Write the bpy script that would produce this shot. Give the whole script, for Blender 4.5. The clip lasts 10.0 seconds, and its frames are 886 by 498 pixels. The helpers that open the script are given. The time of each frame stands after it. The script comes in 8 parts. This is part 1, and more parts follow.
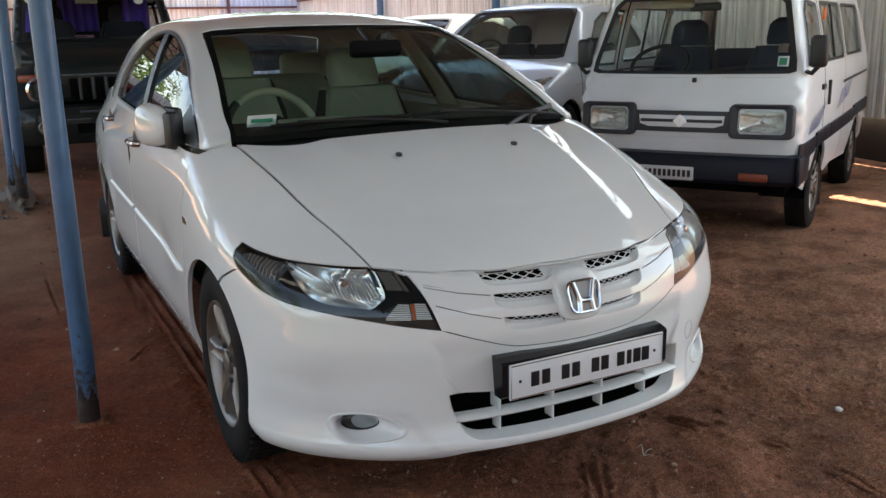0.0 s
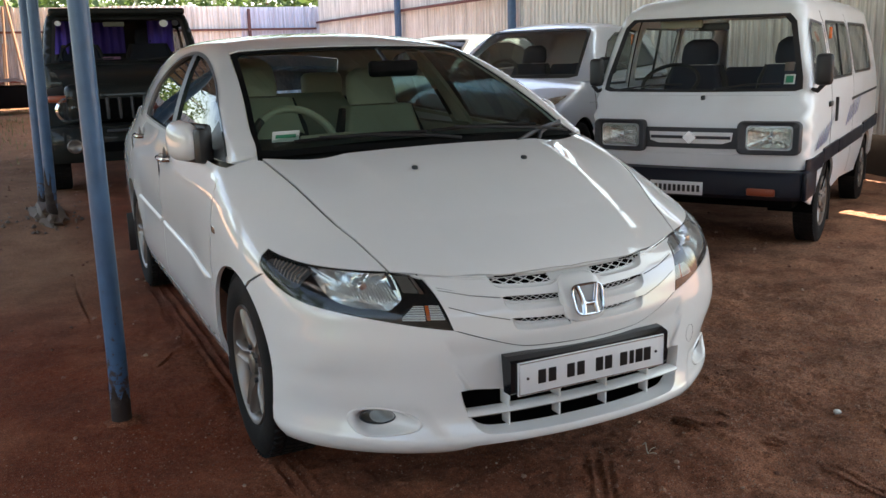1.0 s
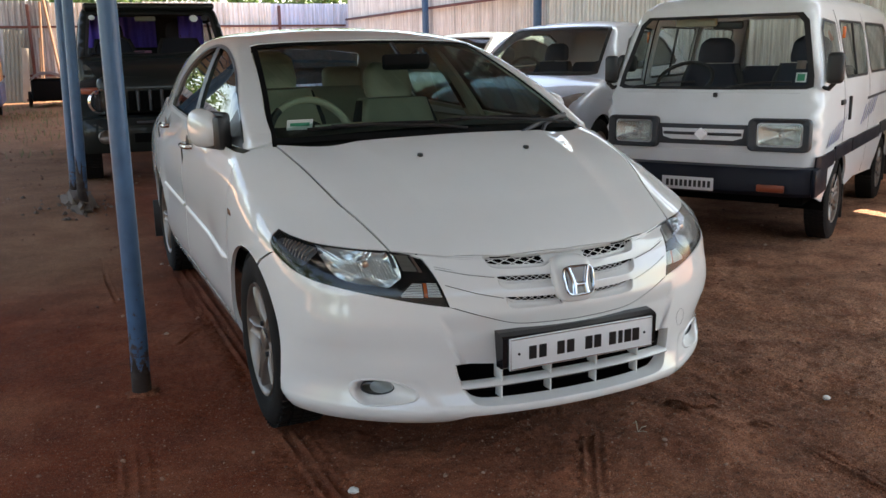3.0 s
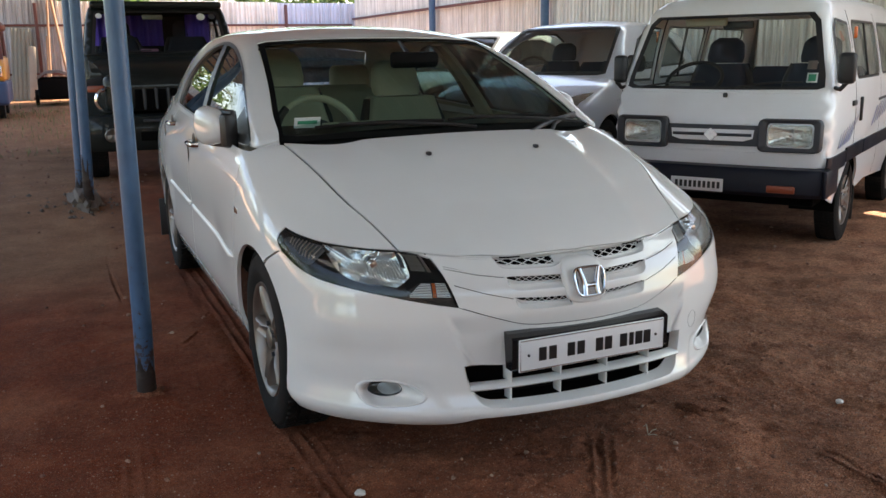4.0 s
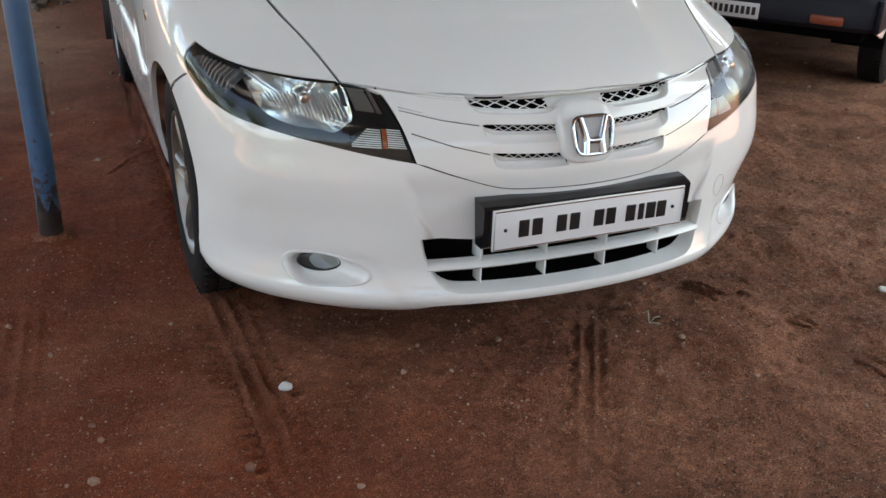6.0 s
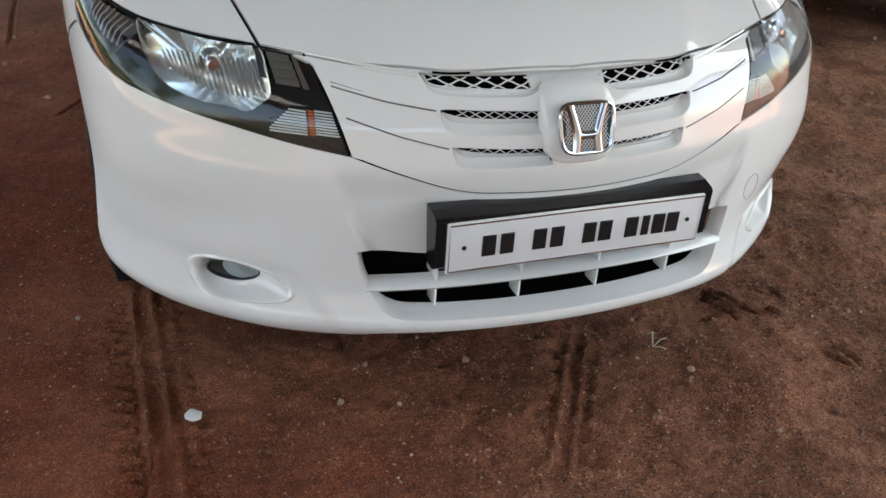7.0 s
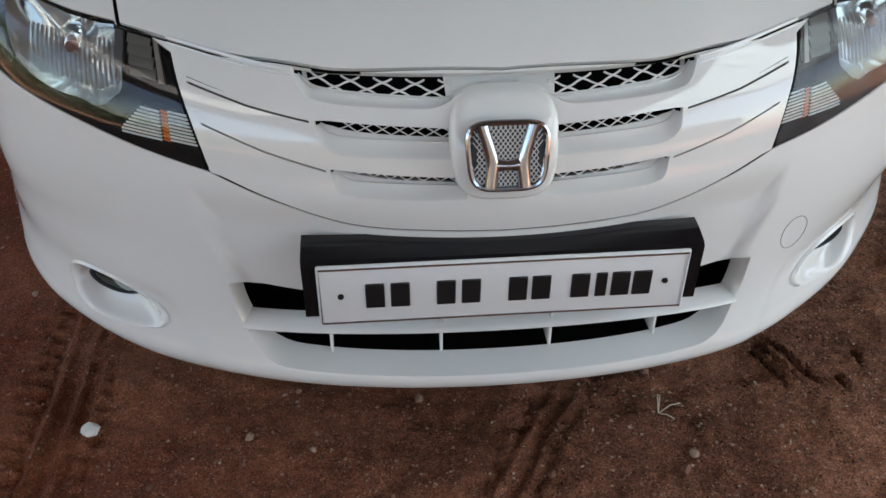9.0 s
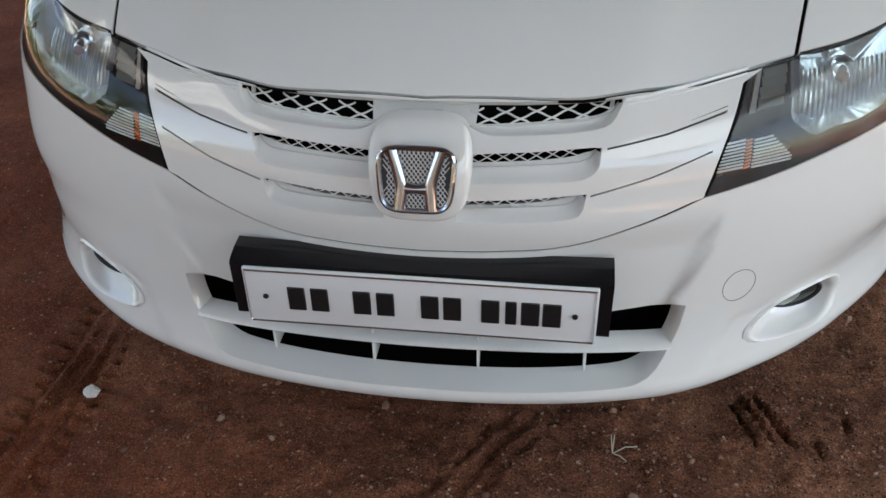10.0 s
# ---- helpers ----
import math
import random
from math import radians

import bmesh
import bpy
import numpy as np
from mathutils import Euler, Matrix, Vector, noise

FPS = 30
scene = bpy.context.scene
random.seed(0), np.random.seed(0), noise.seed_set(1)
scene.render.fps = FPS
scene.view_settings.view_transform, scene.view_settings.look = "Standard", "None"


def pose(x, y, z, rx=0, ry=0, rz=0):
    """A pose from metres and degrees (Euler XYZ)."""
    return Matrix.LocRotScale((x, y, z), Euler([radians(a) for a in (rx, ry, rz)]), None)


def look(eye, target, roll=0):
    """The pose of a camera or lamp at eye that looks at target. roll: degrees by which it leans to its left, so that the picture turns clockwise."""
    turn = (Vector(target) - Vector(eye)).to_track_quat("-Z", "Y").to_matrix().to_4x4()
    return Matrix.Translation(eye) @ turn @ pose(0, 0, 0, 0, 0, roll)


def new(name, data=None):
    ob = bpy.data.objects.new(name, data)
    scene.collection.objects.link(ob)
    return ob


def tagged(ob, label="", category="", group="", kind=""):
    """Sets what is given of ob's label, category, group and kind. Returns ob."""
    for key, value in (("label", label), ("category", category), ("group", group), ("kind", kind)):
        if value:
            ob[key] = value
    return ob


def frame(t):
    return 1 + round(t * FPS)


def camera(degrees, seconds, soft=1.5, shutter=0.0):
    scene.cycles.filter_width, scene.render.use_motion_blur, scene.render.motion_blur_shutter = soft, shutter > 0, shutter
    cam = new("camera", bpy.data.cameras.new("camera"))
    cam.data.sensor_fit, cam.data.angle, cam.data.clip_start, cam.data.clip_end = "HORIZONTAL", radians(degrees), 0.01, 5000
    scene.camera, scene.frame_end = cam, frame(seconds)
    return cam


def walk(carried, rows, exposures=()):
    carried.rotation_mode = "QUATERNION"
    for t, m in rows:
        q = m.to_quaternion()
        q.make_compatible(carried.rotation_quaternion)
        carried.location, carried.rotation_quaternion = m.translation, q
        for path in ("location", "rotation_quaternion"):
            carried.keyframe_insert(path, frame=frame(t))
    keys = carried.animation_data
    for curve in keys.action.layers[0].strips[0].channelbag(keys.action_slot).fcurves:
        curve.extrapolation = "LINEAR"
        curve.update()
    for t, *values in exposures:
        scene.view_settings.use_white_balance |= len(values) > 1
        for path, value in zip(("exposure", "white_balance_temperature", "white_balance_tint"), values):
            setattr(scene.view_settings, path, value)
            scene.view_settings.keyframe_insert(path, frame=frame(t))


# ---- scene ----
from mathutils.geometry import delaunay_2d_cdt

cam = camera(54.1, 10.0)
PATH = [
    (0, (-1.345, -1.773, 1.287), (-0.462, -0.044, 0.806), -1.39),
    (0.5, (-1.346, -1.840, 1.287), (-0.479, -0.097, 0.832), -1.57),
    (1, (-1.406, -1.923, 1.287), (-0.554, -0.167, 0.850), -1.64),
    (1.5, (-1.446, -2.015, 1.261), (-0.596, -0.258, 0.823), -1.32),
    (2, (-1.426, -2.069, 1.264), (-0.574, -0.312, 0.829), -1.48),
    (2.5, (-1.401, -2.098, 1.268), (-0.585, -0.325, 0.829), -1.49),
    (4, (-1.391, -2.061, 1.258), (-0.608, -0.274, 0.820), -0.91),
    (4.5, (-1.426, -2.013, 1.244), (-0.576, -0.259, 0.796), -1.53),
    (5, (-1.392, -1.905, 1.215), (-0.519, -0.193, 0.661), -1.26),
    (5.5, (-1.206, -1.720, 1.194), (-0.424, -0.019, 0.491), 0.33),
    (5.7, (-1.141, -1.654, 1.180), (-0.387, 0.035, 0.420), 1.03),
    (7, (-0.719, -1.174, 1.145), (-0.091, 0.440, 0.144), 3.63),
    (7.5, (-0.552, -1.118, 1.164), (-0.098, 0.520, 0.109), 3.04),
    (8, (-0.428, -1.067, 1.171), (-0.079, 0.584, 0.098), 1.47),
    (8.5, (-0.307, -0.984, 1.131), (-0.018, 0.665, 0.036), 0.12),
    (9, (-0.165, -0.911, 1.140), (-0.023, 0.708, -0.025), 0.19),
    (9.5, (0.036, -0.922, 1.148), (-0.046, 0.694, -0.027), -0.34),
    (10, (0.178, -0.950, 1.172), (-0.060, 0.683, 0.042), -1.27),
]
EXPOSE = [(0.0, 2.70, 7650, 11), (4.5, 2.68, 7650, 11), (5.0, 2.74, 7700, 11), (5.5, 3.00, 7750, 11), (7.0, 3.10, 7800, 10), (8.5, 2.87, 7650, 11), (10.0, 2.73, 7600, 11)]
walk(cam, [(t, look(eye, target, roll)) for t, eye, target, roll in PATH], EXPOSE)


# ---- light ----
SUN_HEIGHT, SUN_TURN = 58.0, 70.0
world = bpy.data.worlds.new("daylight")
scene.world = world
world.use_nodes = True
sky = world.node_tree.nodes.new("ShaderNodeTexSky")
sky.sky_type, sky.sun_disc = "NISHITA", False
sky.sun_elevation, sky.sun_rotation = radians(SUN_HEIGHT), radians(SUN_TURN)
world.node_tree.links.new(sky.outputs[0], world.node_tree.nodes["Background"].inputs[0])
world.node_tree.nodes["Background"].inputs[1].default_value = 0.11
sun = new("sun", bpy.data.lights.new("sun", "SUN"))
sun.data.energy, sun.data.angle, sun.data.color = 4.5, radians(0.5), (1.0, 0.95, 0.87)
sun.matrix_world = look((0, 0, 0), (-math.sin(radians(SUN_TURN)) * math.cos(radians(SUN_HEIGHT)), -math.cos(radians(SUN_TURN)) * math.cos(radians(SUN_HEIGHT)), -math.sin(radians(SUN_HEIGHT))))
tagged(sun, "warm midday sun above the yard", "sun", kind="structure")


# ---- materials ----
def material(name, color, rough=0.5, metal=0.0, spread=0.12, grain=12.0, bump=0.0, fine=90.0, coat=0.0, dirt=None, dirt_amount=0.5, dirt_scale=2.5, rough_spread=0.1, spec=0.5):
    """A painted, cast or worn surface: colour that drifts at two scales, uneven gloss, fine relief and blotches of dirt."""
    mat = bpy.data.materials.new(name)
    mat.use_nodes = True
    nodes, links = mat.node_tree.nodes, mat.node_tree.links
    bsdf = nodes["Principled BSDF"]
    place = nodes.new("ShaderNodeTexCoord")
    def noise_at(scale, detail=4.0):
        n = nodes.new("ShaderNodeTexNoise")
        n.inputs["Scale"].default_value, n.inputs["Detail"].default_value = scale, detail
        links.new(place.outputs["Object"], n.inputs["Vector"])
        return n
    coarse, small = noise_at(grain), noise_at(fine)
    mix = nodes.new("ShaderNodeMix")
    mix.data_type = "RGBA"
    mix.inputs[6].default_value = (*[c * (1 - spread) for c in color], 1)
    mix.inputs[7].default_value = (*[min(1, c * (1 + spread)) for c in color], 1)
    links.new(coarse.outputs["Fac"], mix.inputs[0])
    out = mix.outputs[2]
    if dirt:
        blot = noise_at(dirt_scale, 6.0)
        ramp = nodes.new("ShaderNodeMapRange")
        ramp.inputs[1].default_value, ramp.inputs[2].default_value = 0.48, 0.72
        ramp.inputs[4].default_value = dirt_amount
        links.new(blot.outputs["Fac"], ramp.inputs[0])
        over = nodes.new("ShaderNodeMix")
        over.data_type = "RGBA"
        over.inputs[7].default_value = (*dirt, 1)
        links.new(ramp.outputs[0], over.inputs[0])
        links.new(out, over.inputs[6])
        out = over.outputs[2]
    links.new(out, bsdf.inputs["Base Color"])
    gloss = nodes.new("ShaderNodeMapRange")
    gloss.inputs[3].default_value, gloss.inputs[4].default_value = max(0.02, rough - rough_spread), min(1, rough + rough_spread)
    links.new(coarse.outputs["Fac"], gloss.inputs[0])
    links.new(gloss.outputs[0], bsdf.inputs["Roughness"])
    bsdf.inputs["Metallic"].default_value = metal
    bsdf.inputs["Coat Weight"].default_value = coat
    bsdf.inputs["Coat Roughness"].default_value = 0.025
    bsdf.inputs["Coat IOR"].default_value = 1.65
    bsdf.inputs["Specular IOR Level"].default_value = spec
    if bump:
        b = nodes.new("ShaderNodeBump")
        b.inputs["Strength"].default_value, b.inputs["Distance"].default_value = min(1.0, bump), 0.004
        links.new(small.outputs["Fac"], b.inputs["Height"])
        links.new(b.outputs[0], bsdf.inputs["Normal"])
    return mat


def glass(name, color, rough=0.0, clear=0.85, ior=1.5, haze=0.0):
    """A thin pane: it lets light through straight and mirrors by its angle."""
    mat = bpy.data.materials.new(name)
    mat.use_nodes = True
    nodes, links = mat.node_tree.nodes, mat.node_tree.links
    nodes.remove(nodes["Principled BSDF"])
    see, shine, mix, edge = (nodes.new(k) for k in ("ShaderNodeBsdfTransparent", "ShaderNodeBsdfGlossy", "ShaderNodeMixShader", "ShaderNodeLayerWeight"))
    see.inputs[0].default_value = (*[c * clear for c in color], 1)
    shine.inputs["Roughness"].default_value = rough
    # gloss by angle, the same from both sides of the thin pane
    face_on = ((ior - 1) / (ior + 1)) ** 2
    rise, gain = nodes.new("ShaderNodeMath"), nodes.new("ShaderNodeMath")
    rise.operation, gain.operation = "POWER", "MULTIPLY_ADD"
    rise.inputs[1].default_value, gain.inputs[1].default_value, gain.inputs[2].default_value = 5.0, 1 - face_on, face_on
    edge.inputs["Blend"].default_value = 0.5
    links.new(edge.outputs["Facing"], rise.inputs[0])
    links.new(rise.outputs[0], gain.inputs[0])
    links.new(gain.outputs[0], mix.inputs[0])
    links.new(see.outputs[0], mix.inputs[1])
    links.new(shine.outputs[0], mix.inputs[2])
    out = mix.outputs[0]
    if haze:
        # weathering haze, and on one cover a painted-in pale sheen of reflected sky
        dull, veil, cloud, amount = (nodes.new(k) for k in ("ShaderNodeBsdfDiffuse", "ShaderNodeMixShader", "ShaderNodeTexNoise", "ShaderNodeMapRange"))
        dull.inputs[0].default_value = (0.72, 0.74, 0.76, 1)
        cloud.inputs["Scale"].default_value, cloud.inputs["Detail"].default_value = 9.0, 6.0
        amount.inputs[1].default_value, amount.inputs[2].default_value, amount.inputs[3].default_value, amount.inputs[4].default_value = 0.3, 0.7, haze * 0.4, haze * 1.6
        links.new(cloud.outputs["Fac"], amount.inputs[0])
        links.new(amount.outputs[0], veil.inputs[0])
        links.new(out, veil.inputs[1])
        links.new(dull.outputs[0], veil.inputs[2])
        out = veil.outputs[0]
    links.new(out, nodes["Material Output"].inputs[0])
    return mat


WHITE = material("white_car_paint", (0.76, 0.76, 0.745), 0.45, spread=0.02, grain=3, coat=1.0, spec=0.0, dirt=(0.50, 0.44, 0.37), dirt_amount=0.10, dirt_scale=3.0, rough_spread=0.06)
VAN_WHITE = material("chalky_white_paint", (0.80, 0.82, 0.83), 0.32, spread=0.03, grain=4, coat=0.5, dirt=(0.45, 0.38, 0.30), dirt_amount=0.15, dirt_scale=2.2)
SILVER = material("silver_car_paint", (0.70, 0.75, 0.83), 0.34, metal=0.15, spread=0.03, grain=5, coat=0.8)
BOTTLE = material("dark_green_grey_paint", (0.012, 0.015, 0.014), 0.5, spread=0.15, grain=4, coat=0.22, spec=0.15, dirt=(0.05, 0.045, 0.035), dirt_amount=0.12)
BLACK = material("black_plastic", (0.016, 0.016, 0.017), 0.45, spread=0.15, grain=30, bump=0.15, fine=400)
GREY_PLASTIC = material("grey_plastic", (0.042, 0.045, 0.052), 0.5, spread=0.12, grain=20, bump=0.15, fine=300)
# near-black for gaps and undersides, and for shade painted into openings
DARK = material("shade_black", (0.004, 0.004, 0.004), 0.9, spread=0.2, spec=0.05)
GLOSS_BLACK = material("gloss_black_plastic", (0.008, 0.008, 0.010), 0.22, spread=0.15, grain=20, spec=0.4)
RUBBER = material("tyre_rubber", (0.009, 0.0085, 0.0085), 0.8, spread=0.2, grain=14, bump=0.3, fine=200, dirt=(0.06, 0.034, 0.024), dirt_amount=0.18, dirt_scale=6, spec=0.2)
ALLOY = material("alloy_wheel_silver", (0.25, 0.225, 0.205), 0.40, metal=0.75, spread=0.1, grain=12, dirt=(0.20, 0.12, 0.08), dirt_amount=0.35, dirt_scale=9)
CHROME = material("chrome", (0.82, 0.83, 0.85), 0.08, metal=1.0, spread=0.02, rough_spread=0.03)
REFLECTOR = material("lamp_reflector", (0.78, 0.82, 0.82), 0.17, metal=0.85, spread=0.04, grain=40, rough_spread=0.05)
AMBER = material("amber_lens", (0.75, 0.16, 0.03), 0.2, spread=0.1, coat=0.8)
LENS = glass("lamp_cover", (0.96, 0.97, 0.97), 0.02, 0.95, 1.5)
# this cover's pale veil stands in for what it would reflect
SHEENED = glass("sheen_lamp_cover", (0.90, 0.94, 0.96), 0.05, 0.95, 1.5, 0.07)
HAZED = glass("weathered_lamp_cover", (0.96, 0.97, 0.97), 0.015, 0.95, 1.5, 0.008)
SMOKED = glass("windscreen_glass", (0.60, 0.73, 0.68), 0.0, 0.90, 1.5)
SUN_TINT = glass("sun_tinted_window", (0.15, 0.20, 0.20), 0.0, 0.9, 1.5)
REAR_TINT = glass("dark_rear_glass", (0.055, 0.08, 0.08), 0.0, 0.9, 1.5)
CLEAR = glass("clear_window_glass", (0.88, 0.93, 0.90), 0.0, 0.95)
TINT = glass("tinted_glass", (0.62, 0.66, 0.66), 0.0, 0.9)
CREAM = material("cream_leatherette", (0.56, 0.52, 0.38), 0.5, spread=0.08, grain=8, bump=0.25, fine=160)
DASH = material("dark_dashboard", (0.022, 0.022, 0.022), 0.6, spread=0.15, bump=0.2, fine=300)
BEIGE = material("beige_trim", (0.36, 0.32, 0.24), 0.6, spread=0.1, bump=0.15)
NAVY = material("dark_blue_seat_cloth", (0.022, 0.028, 0.045), 0.8, spread=0.2, grain=30, bump=0.3, fine=300)
PLATE_WHITE = material("number_plate_white", (0.74, 0.75, 0.76), 0.35, spread=0.03, coat=0.3)
INK = material("black_ink", (0.01, 0.01, 0.011), 0.35, spread=0.1)
PAPER = material("white_sticker", (0.7, 0.74, 0.72), 0.5, spread=0.05)
GREEN_INK = material("green_sticker", (0.03, 0.25, 0.14), 0.5, spread=0.1)
STEEL_BLUE = material("chipped_blue_paint", (0.050, 0.120, 0.225), 0.36, spread=0.4, grain=14, bump=0.4, fine=60, dirt=(0.05, 0.045, 0.045), dirt_amount=0.9, dirt_scale=11)
RUST = material("rusty_steel", (0.042, 0.030, 0.026), 0.8, spread=0.5, grain=10, bump=0.5, fine=60, dirt=(0.12, 0.10, 0.09), dirt_amount=0.6, dirt_scale=18, spec=0.25)
DULL_CHROME = material("dulled_chrome", (0.47, 0.50, 0.55), 0.13, metal=1.0, spread=0.05, rough_spread=0.05)
CONCRETE = material("rough_concrete", (0.15, 0.11, 0.085), 0.9, spread=0.25, grain=9, bump=0.9, fine=40)
DECAL = material("blue_decal", (0.10, 0.12, 0.32), 0.4, spread=0.1)
DECAL_GREY = material("grey_decal", (0.16, 0.18, 0.24), 0.4, spread=0.1)
AMBER_DULL = material("dull_orange_lens", (0.28, 0.06, 0.025), 0.35, spread=0.15)
NAVY_PLASTIC = material("blue_black_plastic", (0.007, 0.009, 0.018), 0.42, spec=0.25, spread=0.2, grain=6, bump=0.1)
VIOLET = material("violet_cloth", (0.20, 0.12, 0.80), 0.8, spread=0.15, grain=10)
PINK = material("pink_cloth", (0.55, 0.25, 0.38), 0.8, spread=0.1)
MATTE = material("matte_black", (0.006, 0.006, 0.006), 0.85, spread=0.2, spec=0.08)


# ---- mesh tools ----
def thing(name, label, category, place=(0, 0, 0), turn=0.0, group="", kind=""):
    ob = new(name)
    ob.matrix_world = pose(*place, 0, 0, turn)
    return tagged(ob, label, category, group, kind)


def link(name, mesh, mat, parent=None, label=""):
    ob = new(name, mesh)
    if mat and not mesh.materials:
        mesh.materials.append(mat)
    if parent is not None:
        ob.parent = parent
    return tagged(ob, label) if label else ob


def part(name, bm, mat, parent=None, label="", smooth=True, sharp=40):
    """Links a bmesh as one mesh object."""
    mesh = bpy.data.meshes.new(name)
    bmesh.ops.recalc_face_normals(bm, faces=bm.faces)
    for f in bm.faces:
        f.smooth = smooth
    if smooth:
        for e in bm.edges:
            e.smooth = len(e.link_faces) == 2 and e.calc_face_angle(0) < radians(sharp)
    bm.to_mesh(mesh)
    bm.free()
    return link(name, mesh, mat, parent, label)


def box(bm, c, s, bevel=0.0, turn=None, segments=2):
    """A box of size s round c, its edges rounded."""
    m = Matrix.Translation(c) @ (turn.to_4x4() if turn else Matrix())
    made = bmesh.ops.create_cube(bm, size=1, matrix=m @ Matrix.Diagonal((*s, 1)))["verts"]
    if bevel:
        edges = list({e for v in made for e in v.link_edges})
        bmesh.ops.bevel(bm, geom=edges, offset=min(bevel, 0.45 * min(s)), segments=segments, profile=0.5, affect="EDGES")
    return bm


def one_box(c, s, bevel=0.0, turn=None, segments=2):
    return box(bmesh.new(), c, s, bevel, turn, segments)


def lathe(bm, profile, n=32, m=None):
    """Turns (radius, height) rows round z, then moves them by m."""
    m = m or Matrix()
    rings = []
    for r, h in profile:
        rings.append([bm.verts.new(m @ Vector((max(r, 1e-5) * math.cos(a), max(r, 1e-5) * math.sin(a), h))) for a in (2 * math.pi * k / n for k in range(n))])
    for a, b in zip(rings[:-1], rings[1:]):
        for k in range(n):
            bm.faces.new((a[k], a[(k + 1) % n], b[(k + 1) % n], b[k]))
    return bm


def tube(bm, pts, r, n=8, ends=True, flat=1.0):
    """A round bar along a polyline; r: one radius or one for each point."""
    pts = [Vector(p) for p in pts]
    rs = [r] * len(pts) if isinstance(r, (int, float)) else list(r)
    up, rings = None, []
    for i, p in enumerate(pts):
        way = (pts[min(i + 1, len(pts) - 1)] - pts[max(i - 1, 0)]).normalized()
        if up is None:
            up = way.orthogonal().normalized()
        up = (up - way * up.dot(way)).normalized()
        side = way.cross(up)
        rings.append([bm.verts.new(p + rs[i] * (up * math.cos(a) + flat * side * math.sin(a))) for a in (2 * math.pi * k / n for k in range(n))])
    for a, b in zip(rings[:-1], rings[1:]):
        for k in range(n):
            bm.faces.new((a[k], a[(k + 1) % n], b[(k + 1) % n], b[k]))
    if ends:
        bm.faces.new(rings[0][::-1]), bm.faces.new(rings[-1])
    return bm


def strip(bm, a, b):
    """Faces between two polylines of equal length."""
    va, vb = [bm.verts.new(p) for p in a], [bm.verts.new(p) for p in b]
    for i in range(len(va) - 1):
        bm.faces.new((va[i], va[i + 1], vb[i + 1], vb[i]))
    return bm


def plate(bm, pts, way):
    """A flat outline with thickness."""
    low = [bm.verts.new(p) for p in pts]
    high = [bm.verts.new(Vector(p) + Vector(way)) for p in pts]
    bm.faces.new(low[::-1]), bm.faces.new(high)
    for i in range(len(pts)):
        j = (i + 1) % len(pts)
        bm.faces.new((low[i], low[j], high[j], high[i]))
    return bm


def within(poly, pts):
    x, y = pts[:, 0], pts[:, 1]
    inside = np.zeros(len(pts), bool)
    for (ax, ay), (bx, by) in zip(poly, np.roll(poly, -1, 0)):
        cross = (ay > y) != (by > y)
        if abs(by - ay) > 1e-12:
            inside ^= cross & (x < (bx - ax) * (y - ay) / (by - ay) + ax)
    return inside


def clear_of(poly, pts, gap):
    near = np.full(len(pts), np.inf)
    for a, b in zip(poly, np.roll(poly, -1, 0)):
        d = b - a
        k = np.clip(((pts - a) @ d) / max(d @ d, 1e-12), 0, 1)
        near = np.minimum(near, np.linalg.norm(pts - (a + k[:, None] * d), axis=1))
    return near > gap


